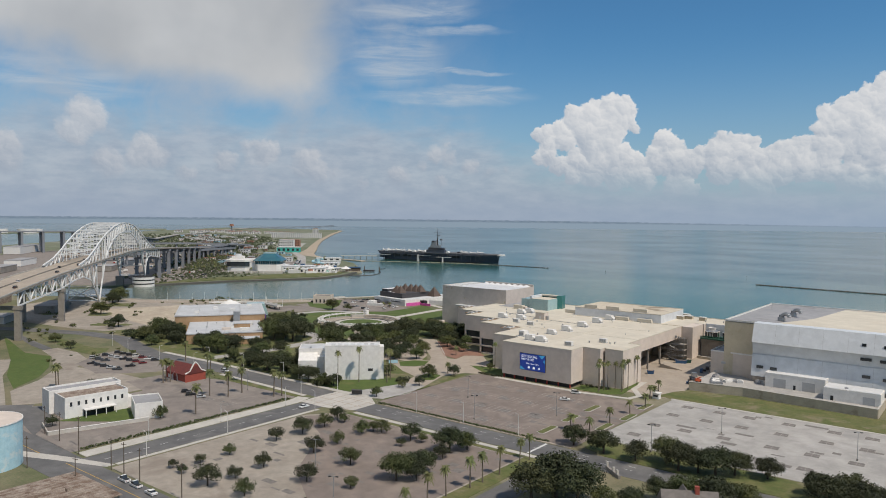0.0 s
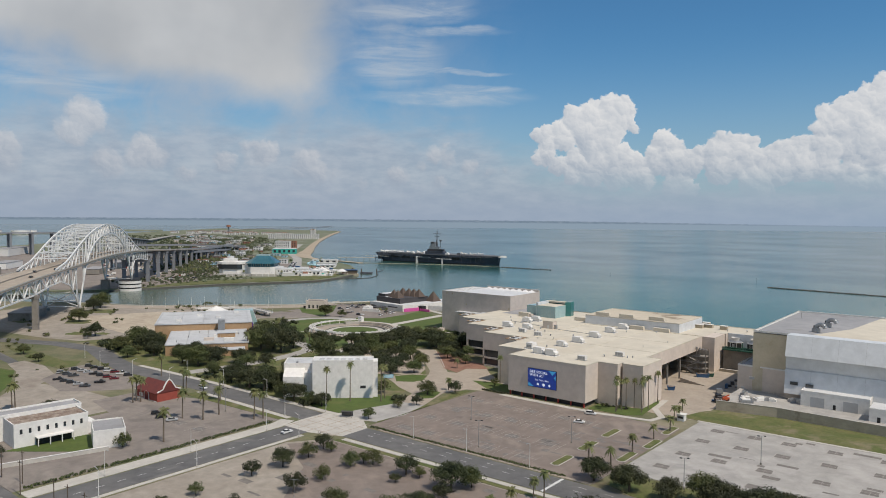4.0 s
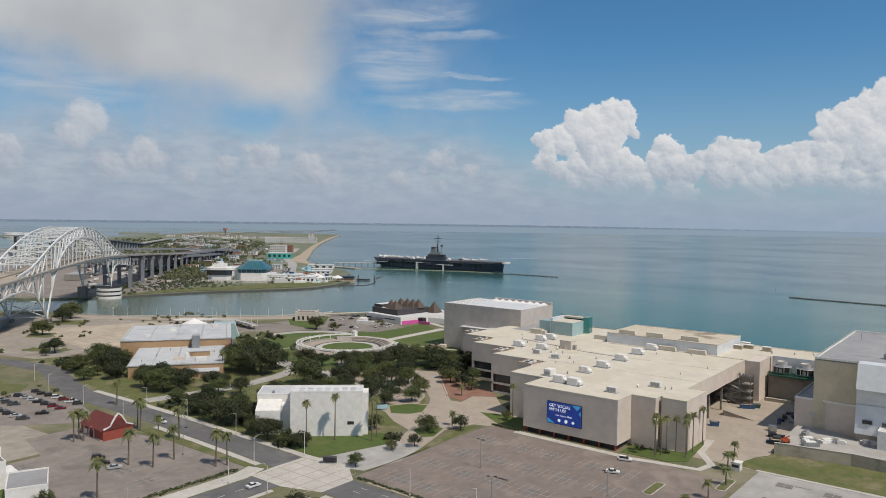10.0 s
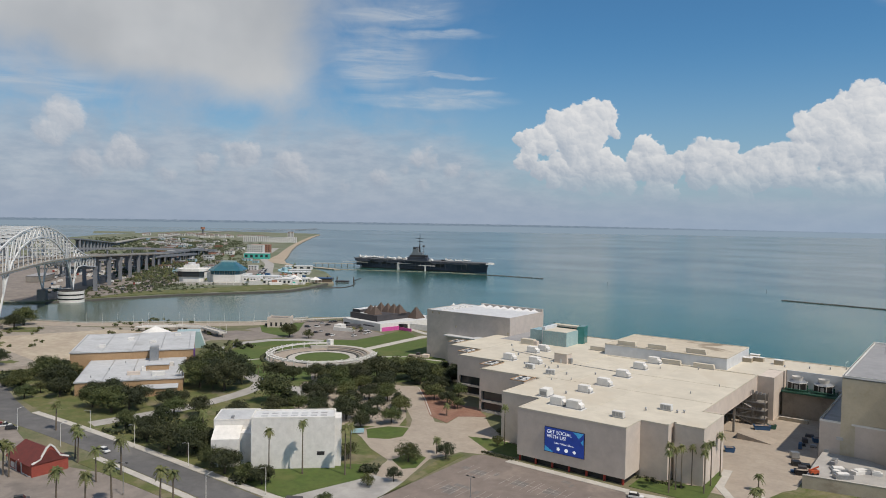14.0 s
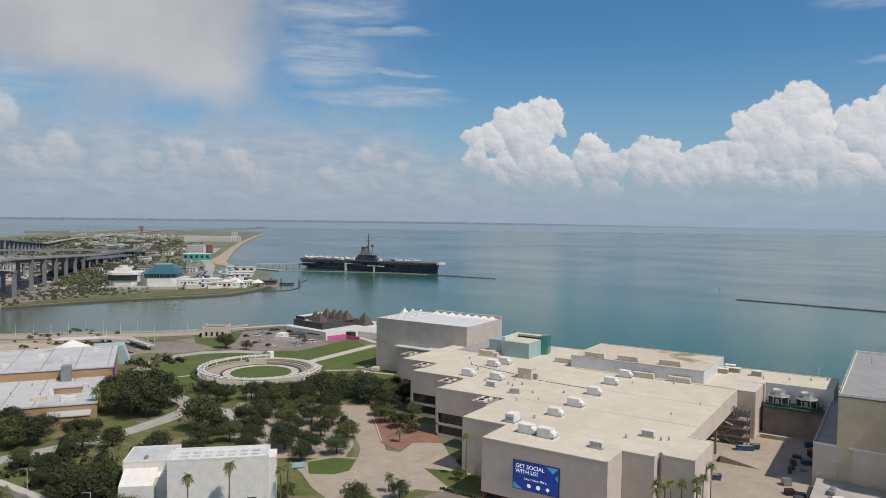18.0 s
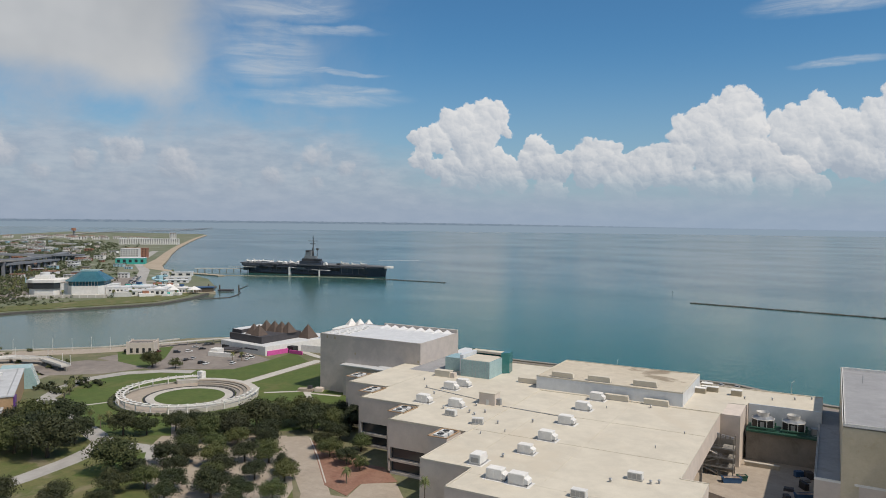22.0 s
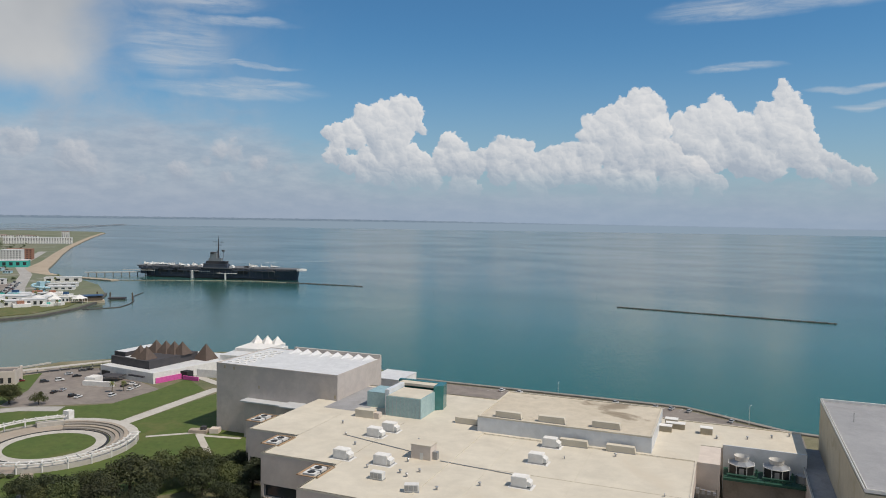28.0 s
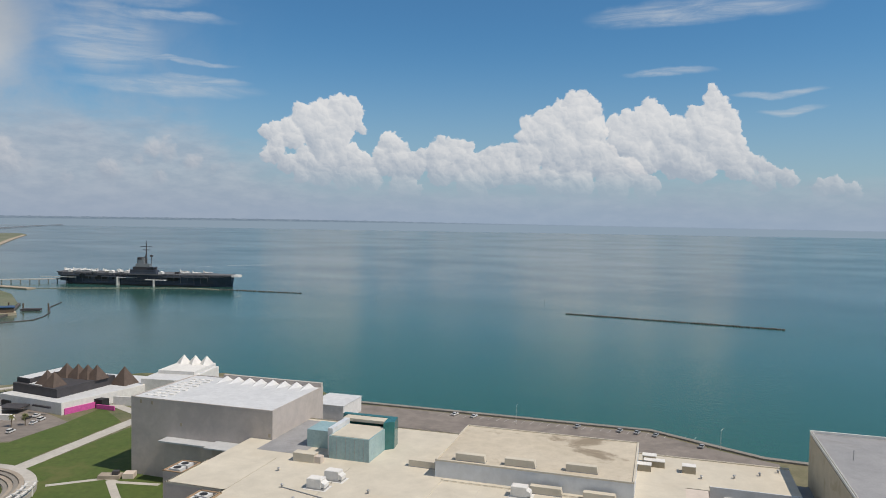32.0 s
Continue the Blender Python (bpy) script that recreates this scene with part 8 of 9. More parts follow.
part("tower", cube(-3, 3, -3, 3, 0, 12), "skyblue", slide)
bm = bmesh.new()
pts = [(math.cos(a * 0.5) * 9, math.sin(a * 0.5) * 9, 12 - a * 0.55) for a in range(20)]
for a, b in zip(pts, pts[1:]):
    tube(bm, a, b, 1.3, n=8)
part("flume", bm, "skyblue", slide)
deckpier = thing("pier_restaurant", -572, 452, -0.6, 50, "brown timber pier building with a blue roof", "building")
part("platform", cube(-20, 16, -8, 8, -2, 0.6), "beige_dark", deckpier)
part("wall", cube(-8, 14, -5, 6, 0.6, 5.5), "wood", deckpier)
part("roof", cube(-9, 15, -6, 7, 5.5, 6.3), "blue_steel", deckpier)
part("white_canopy", cube(-30, -8, -5, 4, 5.4, 6.2), "white", deckpier)
for x in (-29, -22, -15, -9):
    part("post", cube(x, x + 0.6, -4.6, -4.0, -0.5, 5.4), "white", deckpier)
edge = single("riprap", strip(bmesh.new(), [(-604, 112), (-576, 234), (-551, 290), (-534, 325), (-526, 356), (-540, 410), (-566, 459), (-622, 522)], 5, -3.0, -0.9), "rock", "pale rock edging along the channel bank", "riprap", kind="structure")
single("road_beach", strip(bmesh.new(), [(-640, 400), (-700, 470), (-745, 505), (-900, 640), (-1080, 770), (-1400, 1080)], 16, -0.7, -0.5), "pale_lot", "pale beach town street", "road", kind="structure")
single("pavement_beach_lot", slab([(-700, 455), (-800, 560), (-830, 530), (-740, 420)], -0.7, -0.52), "old_asphalt", "beach parking lot", "parking lot", kind="structure")
for k in range(26):
    x, y = -566 - rng.uniform(0, 120), 380 + rng.uniform(0, 110)
    if x + y > -150 or (x + 572) ** 2 + (y - 452) ** 2 < 700:
        continue
    ob = thing("pool_deck", x, y, -0.6, rng.uniform(20, 60), "white tiled pool deck with steps", "deck", "pool decks")
    w, d, h = rng.uniform(3, 9), rng.uniform(3, 7), rng.uniform(1.0, 4.5)
    part("base", cube(-w, w, -d, d, 0, h), rng.choice(("white", "offwhite", "walk", "white", "skyblue")), ob)
    part("kiosk", cube(-w * 0.5, w * 0.3, -d * 0.5, d * 0.4, h, h + rng.uniform(1, 3)), rng.choice(("white", "offwhite", "teal_paint", "blue_steel", "terracotta")), ob)
# parked vehicles and boxes under the road decks
for k in range(70):
    f = rng.random()
    ob = thing("parked_truck", -690 - 480 * f + rng.uniform(-90, 40), 190 + 320 * f + rng.uniform(-60, 60), -0.5, rng.choice((35, 125)) + rng.uniform(-6, 6), "parked truck in the yard under the road", "truck", "trucks under the road")
    m = rng.choice(("white", "offwhite", "black", "blue_steel", "red", "galv"))
    part("cab", cube(-4.4, -2.2, -1.1, 1.1, 0.4, 2.4), m, ob)
    part("box_body", cube(-2.1, 4.4, -1.2, 1.2, 0.7, 3.2), rng.choice(("white", "offwhite", "galv")), ob)
    for x in (-3.4, 2.6):
        part("axle", tube(bmesh.new(), (x, -1.1, 0.45), (x, 1.1, 0.45), 0.45, n=10), "black", ob)
# sheds and yards under the bridge
for x, y, w, d, h, m in ((-440, -40, 40, 16, 6, "concrete"), (-520, -60, 50, 20, 8, "rust"), (-600, -40, 46, 20, 9, "offwhite"), (-400, -95, 24, 12, 5, "beige"), (-720, 60, 80, 24, 8, "offwhite"), (-1017, 165, 70, 24, 9, "white"), (-900, 90, 60, 26, 8, "concrete"), (-1370, 310, 120, 30, 14, "offwhite"), (-1180, 330, 70, 26, 9, "rust"), (-830, 210, 50, 20, 7, "concrete"), (-930, 300, 60, 22, 7, "offwhite")):
    plain_house("dock_shed", x, y, w, d, h, -40, m, "roof_grey", 1, "plain industrial dock shed", "shed", "dock sheds", z=0)
for x, y, r, h in ((-1110, 60, 24, 12), (-1175, 20, 24, 12), (-1060, 0, 24, 10), (-1220, 90, 22, 12)):
    ob = thing("storage_tank", x, y, -0.6, 0, "low white storage tank beyond the bridge", "tank", "white storage tanks")
    part("shell", slab(disc(r, 24), 0, h), "white", ob)
    part("roof", slab(disc(r + 0.3, 24), h, h + 0.5), "roof_white", ob)

for x, y, r, h in ((-2800, 900, 34, 14), (-2850, 820, 30, 14), (-2790, 760, 30, 12), (-2870, 960, 26, 12)):
    ob = thing("storage_tank", x, y, -1.4, 0, "pale storage tank on the far shore", "tank", "far shore tanks")
    part("shell", slab(disc(r, 24), 0, h), "white", ob)
    part("roof", slab(disc(r + 0.3, 24), h, h + 0.5), "roof_white", ob)

# ---- trees ----
def crown_mesh(name, seed, radius, height, count, leaf, lumps, mat):
    """A crown of many small leaf cards gathered in uneven clumps."""
    r = random.Random(seed)
    centres = []
    for k in range(lumps):
        a, f = r.random() * math.tau, math.sqrt(r.random())
        centres.append((Vector((math.cos(a) * f * radius * 0.72, math.sin(a) * f * radius * 0.72, height * r.uniform(0.40, 0.78) * (1.08 - 0.30 * f))), radius * r.uniform(0.18, 0.40)))
    verts, faces = [], []
    for k in range(count):
        c, s = r.choice(centres)
        d = Vector((r.gauss(0, 1), r.gauss(0, 1), r.gauss(0.15, 0.8))).normalized()
        p = c + Vector((d.x, d.y, d.z * 0.72)) * s * r.choice((r.uniform(0.4, 1.0), r.uniform(0.85, 1.15), 1.0, r.uniform(1.0, 1.35)))
        nrm = (d + Vector((r.gauss(0, 0.5), r.gauss(0, 0.5), r.gauss(0.2, 0.5)))).normalized()
        u = nrm.orthogonal().normalized()
        u.rotate(Matrix.Rotation(r.random() * math.tau, 3, nrm))
        w = nrm.cross(u)
        l = leaf * r.uniform(0.6, 1.35)
        b = len(verts)
        verts += [p - u * l, p - w * l * 0.6 + nrm * l * 0.15, p + u * l, p + w * l * 0.6 + nrm * l * 0.15]
        faces.append((b, b + 1, b + 2, b + 3))
    me = bpy.data.meshes.new(name)
    me.from_pydata([tuple(v) for v in verts], [], faces)
    me.materials.append(M[mat])
    return me, centres


def trunk_mesh(name, centres, height, thick, mat="bark"):
    bm = bmesh.new()
    fork = Vector((0, 0, height * 0.30))
    tube(bm, (0, 0, -0.2), fork, thick, thick * 0.75, 8)
    for c, s in centres[:7]:
        mid = fork.lerp(c, 0.5) + Vector((0, 0, 0.3))
        tube(bm, fork, mid, thick * 0.5, thick * 0.32, 6, cap=False)
        tube(bm, mid, c, thick * 0.32, thick * 0.1, 6, cap=False)
    return mesh_of(name, bm, mat)


def tree_kind(seed, radius, height, count, leaf, lumps, mat, thick):
    crown, centres = crown_mesh("crown", seed, radius, height, count, leaf, lumps, mat)
    return trunk_mesh("trunk", centres, height, thick), crown


OAKS = [tree_kind(s, 6.2, 10.5, 5400, 0.27, 40, "leaf" if s == 4 else "oak", 0.42) for s in (1, 2, 3, 4)]
SMALL = [tree_kind(s, 3.1, 5.6, 2300, 0.165, 24, "leaf" if s % 2 else "oak", 0.2) for s in (5, 6, 7, 8)]
rng = random.Random(77)


def plant(kinds, x, y, size, name, label, category, group, z=0.0):
    trunk, crown = rng.choice(kinds)
    ob = thing(name, x, y, z, rng.uniform(0, 360), label, category, group)
    s = size * rng.uniform(0.88, 1.14)
    ob.scale = (s * rng.uniform(0.9, 1.12), s * rng.uniform(0.9, 1.12), s)
    part("trunk", trunk, None, ob)
    part("crown", crown, None, ob)
    return ob


def grow(spots, name, label, group):
    """Plant trees at (x, y, crown radius)."""
    for x, y, r in spots:
        if r > 4.0:
            plant(OAKS, x, y, r / 5.4, name, label, "tree", group)
        else:
            plant(SMALL, x, y, r / 2.7, name, label, "tree", group)


grow([(-4.0, -136.0, 4.2), (16.5, -148.7, 3.3), (-4.1, -124.4, 3.7), (-7.2, -114.4, 3.1), (-2.6, -114.8, 2.3), (15.7, -136.0, 3.0), (13.8, -121.2, 2.9), (15.3, -116.2, 2.6), (18.8, -115.2, 3.0), (36.0, -149.3, 4.0),
      (36.3, -169.3, 3.4), (34.2, -115.4, 3.7), (39.3, -114.6, 2.3), (35.9, -122.8, 1.9), (51.3, -164.3, 2.6), (-5.4, -180.9, 2.2), (-4.6, -169.5, 2.5), (-1.0, -190.9, 2.1), (-7.7, -189.9, 2.0), (15.2, -191.9, 3.7),
      (16.3, -182.3, 2.8), (15.2, -169.9, 3.3), (-4.7, -148.5, 3.7), (30.7, -189.4, 3.0), (56.3, -123.6, 2.8)], "small_tree", "small round-headed tree in the parking lot", "parking lot trees")
grow([(58.0, -150.2, 5.0), (59.2, -138.6, 4.9), (53.8, -116.3, 4.8), (57.5, -110.4, 4.1), (63, -146, 4.2)], "live_oak", "spreading dark live oak in the parking lot", "parking lot oaks")
grow([(85.2, -79.9, 4.4), (98.2, -81.5, 4.8), (110.7, -82.0, 5.0), (120.0, -77.3, 5.4), (126, -81.6, 5.8), (132, -79.5, 5.4), (137.5, -78.5, 5.2), (142.5, -74.1, 5.0), (152, -70.5, 4.4), (168, -76, 4.8), (177, -73, 4.6)],
     "live_oak", "dark live oak beside the avenue", "avenue oaks")
grow([(105, -129, 8.2), (101, -137, 6.6), (112, -128, 6.8), (107, -121, 5.2), (127, -123, 4.4), (131, -112, 5.0), (138, -107, 4.6), (146, -106, 5.2), (153, -100, 4.6), (120, -128, 3.6), (172, -84, 5.4), (181, -79, 5.6), (176, -76, 4.6), (190, -76, 5.4)],
     "live_oak", "large dark live oak among houses", "oaks south of the avenue")
grow([(-181.7, -6.8, 8.2), (-166.5, -3.5, 8.4), (-172.5, 11.9, 7.8), (-193.4, 10.1, 8.4), (-193.7, 21.6, 7.6), (-203.8, 6.7, 6.4), (-182, 3, 8.6), (-185.0, -60.3, 5.8), (-170.3, -59.6, 6.7), (-167.4, -53.1, 6.8), (-190.6, -48.1, 6.4),
      (-203.1, -49.8, 5.2), (-175.1, -43.2, 5.0), (-160.1, -38.6, 4.9), (-162.0, -30.1, 3.8), (-180, -52, 6)], "live_oak", "broad dark live oak by the museum", "museum oaks")
grow([(-257.7, -46.8, 7.4), (-238.5, -51.6, 6.1), (-244.4, -64.9, 5.3), (-215.1, -60.4, 5.1), (-223.7, -72.5, 4.4), (-232.7, -46.5, 4.4), (-228.8, -62.9, 3.5), (-254.0, -67.4, 3.0), (-248, -38, 5.5), (-262, -36, 5)],
     "live_oak", "dark oak among shrubs by the museum car park", "museum car park oaks")
grow([(-129.7, -3.8, 7.4), (-114.3, -15.0, 4.9), (-143.3, -68.7, 4.4), (-121.0, -72.7, 4.3), (-106.4, -72.6, 6.1), (-95.5, -72.1, 6.2), (-100.3, -66, 5.6), (-137.0, -38.4, 5.4), (-117.9, -53.5, 4.2), (-141.4, -53.3, 4.3), (-69.2, -75.5, 5.2),
      (-77.2, -74.3, 4.1), (-58.5, -75.2, 3.6), (-52.2, -73.9, 4.4), (-110, -42, 5.5), (-121, -30, 5), (-131, -66, 4.5), (-88, -66, 5), (-104, -28, 4.5), (-147, -44, 4.2)], "live_oak", "leafy dark oak along the park street", "park street oaks")
grow([(-387.4, -23.5, 6.9), (-440.0, 14.1, 7.8), (-456.1, 28.0, 7.6), (-311.7, -48.3, 4.8), (-305.9, -56.2, 3.3), (-266.7, 127.4, 5.4), (-252, 132, 3.5), (-278, 198, 3), (-88, -194, 2.8), (-132, -158, 4.2), (-66, -160, 3.5), (-280, -108, 3.6), (-250, -112, 3)],
     "park_tree", "rounded green tree on open grass", "single trees")
grow([(-165.8, 28.9, 5.6), (-158.4, 34.4, 5.2), (-143.6, 45.3, 5.8), (-129.8, 41.9, 6.3), (-127.6, 52.5, 7.4), (-122.7, 60.9, 7.4), (-120.3, 72.3, 7.2), (-114.4, 81.8, 7.6), (-107, 88, 5.4), (-97.1, 79.8, 6.1), (-84.5, 68.0, 4.6), (-136, 47, 6), (-92, 71, 4.6), (-134, 54, 6), (-117, 66, 7), (-108, 76, 7), (-102, 72, 6), (-122, 48, 6.4), (-104, 94, 5), (-90, 84, 5.4), (-152, 44, 4.4), (-140, 40, 5)],
     "live_oak", "dark live oak beside the round garden", "garden oaks")
grow([(-122.9, 14.1, 4.6), (-117.6, 18.1, 4.5), (-107.3, 21.7, 5.0), (-91.3, 33.4, 5.2), (-130.8, 30.7, 4.7), (-115.3, 42.1, 4.8), (-110.7, 54.2, 4.8), (-108.9, -6.8, 5.0), (-99.6, -3.3, 5.4), (-84.5, -1.5, 5.4), (-73.9, 0.2, 5.2),
      (-65.6, 6.3, 5.0), (-73.9, 21.8, 4.3), (-47.5, -38.3, 3.6), (-76, 50, 4.4), (-66, 47, 4.4), (-84, 57, 4.6), (-58, 44, 3.4), (-70, 62, 4.6), (-100, 30, 4.6), (-84, 18, 4.5), (-96, 14, 4.6), (-112, 8, 4.8), (-91, 5, 4.8), (-124, 24, 4.4), (-80, 28, 4.4), (-118, 32, 4.6), (-104, 46, 4.6), (-70, -8, 4.4), (-94, -12, 5), (-120, -2, 5)], "grove_tree", "mid-sized dark oak in rows over paving", "grove trees")
grow([(-21.9, -74.9, 2.9), (-24.6, -53.4, 2.1), (-20.5, -44.9, 3.2), (-29, -27, 3.9), (-20.5, -15.8, 3.2), (-32, -22, 2.4), (-14, 9, 2.2), (-19, 20, 2.0)], "street_tree", "small leafy tree by the drive", "drive trees")


def palm_kind(seed, height, fronds, length, skirt):
    r = random.Random(seed)
    bm = bmesh.new()
    lean = Vector((r.uniform(-0.3, 0.3), r.uniform(-0.3, 0.3), 0))
    pts = [Vector((0, 0, -0.2)), Vector((0, 0, height * 0.5)) + lean * 0.4, Vector((0, 0, height)) + lean]
    tube(bm, pts[0], pts[1], 0.26, 0.19, 8)
    tube(bm, pts[1], pts[2], 0.19, 0.16, 8)
    trunk = mesh_of("trunk", bm, "palm_bark")
    verts, faces = [], []
    top = pts[2]
    for k in range(fronds):
        a = math.tau * k / fronds + r.uniform(-0.2, 0.2)
        up = r.uniform(-0.5, 1.05)
        d = Vector((math.cos(a), math.sin(a), 0))
        side = Vector((-math.sin(a), math.cos(a), 0))
        l = length * r.uniform(0.8, 1.1)
        rows = []
        for i in range(6):
            f = i / 5
            p = top + d * l * f * (0.95 - 0.2 * max(up, 0)) + Vector((0, 0, l * (up * f - 0.85 * f * f)))
            w = length * 0.17 * math.sin(math.pi * min(f * 0.85 + 0.15, 1))
            rows.append((p - side * w - Vector((0, 0, w * 0.55)), p, p + side * w - Vector((0, 0, w * 0.55))))
        for i in range(5):
            for h in range(2):
                for cut in range(2):
                    f0, f1 = cut * 0.5, cut * 0.5 + 0.36
                    p0, p1 = rows[i][h].lerp(rows[i + 1][h], f0), rows[i][h + 1].lerp(rows[i + 1][h + 1], f0)
                    q0, q1 = rows[i][h].lerp(rows[i + 1][h], f1), rows[i][h + 1].lerp(rows[i + 1][h + 1], f1)
                    b = len(verts)
                    verts += [tuple(p0), tuple(p1), tuple(q1), tuple(q0)]
                    faces.append((b, b + 1, b + 2, b + 3))
    crown = bpy.data.meshes.new("crown")
    crown.from_pydata(verts, [], faces)
    crown.materials.append(M["frond"])
    bm = bmesh.new()
    for k in range(26):
        a = r.random() * math.tau
        d = Vector((math.cos(a), math.sin(a), 0))
        l = skirt * r.uniform(0.6, 1.1)
        p = top + d * 0.15 - Vector((0, 0, 0.1))
        q = top + d * r.uniform(0.35, 0.8) - Vector((0, 0, l))
        beam(bm, p, q, 0.22, 0.06)
    return trunk, crown, mesh_of("skirt", bm, "skirt")


TALL = [palm_kind(s, 16.0, 34, 2.2, 1.5) for s in (11, 12)]
MID = [palm_kind(s, 9.0, 34, 2.3, 1.8) for s in (13, 14, 15)]
SHORT = [palm_kind(s, 5.0, 30, 2.1, 1.2) for s in (16, 17)]


def palm(kinds, x, y, size, label, group):
    trunk, crown, skirt = rng.choice(kinds)
    ob = thing("palm_tree", x, y, 0, rng.uniform(0, 360), label, "palm", group)
    s = size * rng.uniform(0.92, 1.08)
    ob.scale = (s, s, s)
    for name, me in (("trunk", trunk), ("crown", crown), ("skirt", skirt)):
        part(name, me, None, ob)


for x, y in ((-53.2, -70.1), (-49.2, -59.0), (-40.2, -45.0), (-37.5, -50.5)):
    palm(TALL, x, y, 1.06, "tall slender fan palm by the white theatre", "theatre palms")
for x, y in ((54.9, 2.9), (55.7, 7.2), (56.7, 9.6), (58.7, 14.0), (64.0, 9.8), (62.9, 14.0), (63.7, 18.1), (63.4, 30), (54.1, 5.7), (-13.1, 12.6)):
    palm(TALL, x, y, 0.9, "slender fan palm beside the exhibit hall", "hall palms")
for x, y in ((78.7, -150.4), (80.5, -140.3), (80.7, -133.7), (81.0, -124.3), (81.0, -111.7), (81.0, -105.1), (79, -160), (79, -170)):
    palm(MID, x, y, 1.0, "shaggy fan palm on the grass strip", "side street palms")
for x, y in ((-117.7, -100.8), (-95.2, -106.2), (-76.1, -111.4), (-123.1, -99), (-82.9, -124.7), (-74.3, -120.5), (-58.6, -106.3), (-56.8, -103.0), (-122.7, -124.8), (-121.4, -121.7), (-124.6, -122.1), (-161.9, -87.3), (-107.3, -57.2), (-60.2, -147), (-149.7, -165.2), (-152, -163), (-94.9, -97.7), (-184.7, -14.8)):
    palm(MID, x, y, 1.3, "tall fan palm along the street", "street palms")
for x, y in ((80.1, 6.0), (80.9, 9.9), (77.3, 23.9), (83.3, -24.2), (83.1, -44.2), (82.8, -62), (74.7, -62.9), (84, -9)):
    palm(SHORT, x, y, 1.15, "short fan palm by the parking lot", "lot palms")
for x, y in ((-256.5, 68.9), (-182.2, 30.3), (-253.9, 66), (-259.9, 75.9), (-239.8, 52.9), (-192.2, 33.1), (-184.3, 36), (-54.5, 31.1), (-26.8, -13.0), (-290, 20), (-296, 10), (-284, 14), (-300, 24), (-240, 166), (-236, 170), (-246, 60), (-172, -6)):
    palm(SHORT, x, y, 1.1, "palm in the waterfront park", "park palms")


rng = random.Random(31)
for k in range(70):
    f = rng.random()
    palm(MID if k % 3 == 0 else SHORT, -655 - 300 * f + rng.uniform(-34, 26), 262 + 235 * f + rng.uniform(-26, 30), 1.1, "palm in the aquarium car park", "aquarium palms")
for x, y in ((-664, 322), (-652, 330), (-640, 338), (-622, 352), (-610, 362), (-598, 374), (-560, 404), (-620, 395), (-640, 445), (-668, 470), (-700, 505), (-735, 540), (-765, 575), (-800, 610)):
    palm(SHORT, x, y, 1.3, "palm on the aquarium lawn", "aquarium lawn palms")


# hedges, shrubs and far woods
def clump(bm, x, y, z, r, seed):
    q = random.Random(seed)
    for k in range(9):
        c = Vector((x + q.gauss(0, r * 0.45), y + q.gauss(0, r * 0.45), z + r * q.uniform(0.2, 0.8)))
        for j in range(7):
            d = Vector((q.gauss(0, 1), q.gauss(0, 1), q.gauss(0.3, 0.8))).normalized()
            u = d.orthogonal().normalized()
            w = d.cross(u)
            p, l = c + d * r * 0.35, r * 0.22
            bm.append((p - u * l, p - w * l, p + u * l, p + w * l))


def leafy(name, spots, mat, label, category):
    quads = []
    for i, (x, y, z, r) in enumerate(spots):
        clump(quads, x, y, z, r, i * 3 + 1)
    me = bpy.data.meshes.new(name)
    me.from_pydata([tuple(p) for q in quads for p in q], [], [(4 * i, 4 * i + 1, 4 * i + 2, 4 * i + 3) for i in range(len(quads))])
    me.materials.append(M[mat])
    return single(name, me, mat, label, category, kind="stuff")


rng = random.Random(5)
spots = [(-262 + rng.uniform(-12, 12), 70 + rng.uniform(-14, 14), 0, 2.2) for k in range(24)]
leafy("garden_shrubs", spots, "oak", "dense dark shrubs by the glass hall", "shrubs")
spots = [(-50 + rng.uniform(-0.5, 0.5), y, 0, 0.9) for y in np.arange(-200, -104, 1.3)]
spots += [(x, -83.0 + rng.uniform(-0.3, 0.3), 0, 0.8) for x in np.arange(-12, 76, 1.2)]
leafy("street_hedge", spots, "leaf", "low clipped hedge along the sidewalk", "hedge")
spots = [(x, -1.2 + rng.uniform(-0.3, 0.3), 0, 0.9) for x in np.arange(-14, 0, 1.2)] + [(42 + rng.uniform(0, 18), 11 + rng.uniform(-2, 1), 0, 0.9) for k in range(14)] + [(-64 + rng.uniform(0, 8), -78 + rng.uniform(0, 5), 0, 2.2) for k in range(10)] + [(-36 + rng.uniform(0, 4), -46 + rng.uniform(0, 6), 0, 2.0) for k in range(8)]
leafy("foundation_shrubs", spots, "oak", "dark shrubs at the foot of the walls", "shrubs")
spots = []
for k in range(3000):
    f = rng.random() ** 0.8
    x, y = -640 - 1350 * f + rng.uniform(-320, 120) * (0.4 + f), 330 + 1000 * f + rng.uniform(-170, 60) * (0.5 + f)
    spots.append((x, y, -0.6, rng.uniform(1.6, 4.2)))
for k in range(420):
    f = rng.random()
    spots.append((-640 - 330 * f + rng.uniform(-46, 34), 236 + 250 * f + rng.uniform(-44, 40), -0.6, rng.uniform(1.2, 2.8)))
for k in range(160):
    spots.append((rng.uniform(-700, -600), rng.uniform(150, 330), -0.6, rng.uniform(1.2, 2.6)))
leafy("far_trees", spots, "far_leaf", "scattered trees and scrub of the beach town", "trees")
spots = [(rng.uniform(-420, -290), rng.uniform(40, 120), 0, rng.uniform(1.2, 2.4)) for k in range(60)] + [(rng.uniform(-480, -330), rng.uniform(-130, 30), 0, rng.uniform(1.2, 2.8)) for k in range(60)] + [(rng.uniform(-330, -200), rng.uniform(-140, -90), 0, rng.uniform(0.8, 1.8)) for k in range(20)]
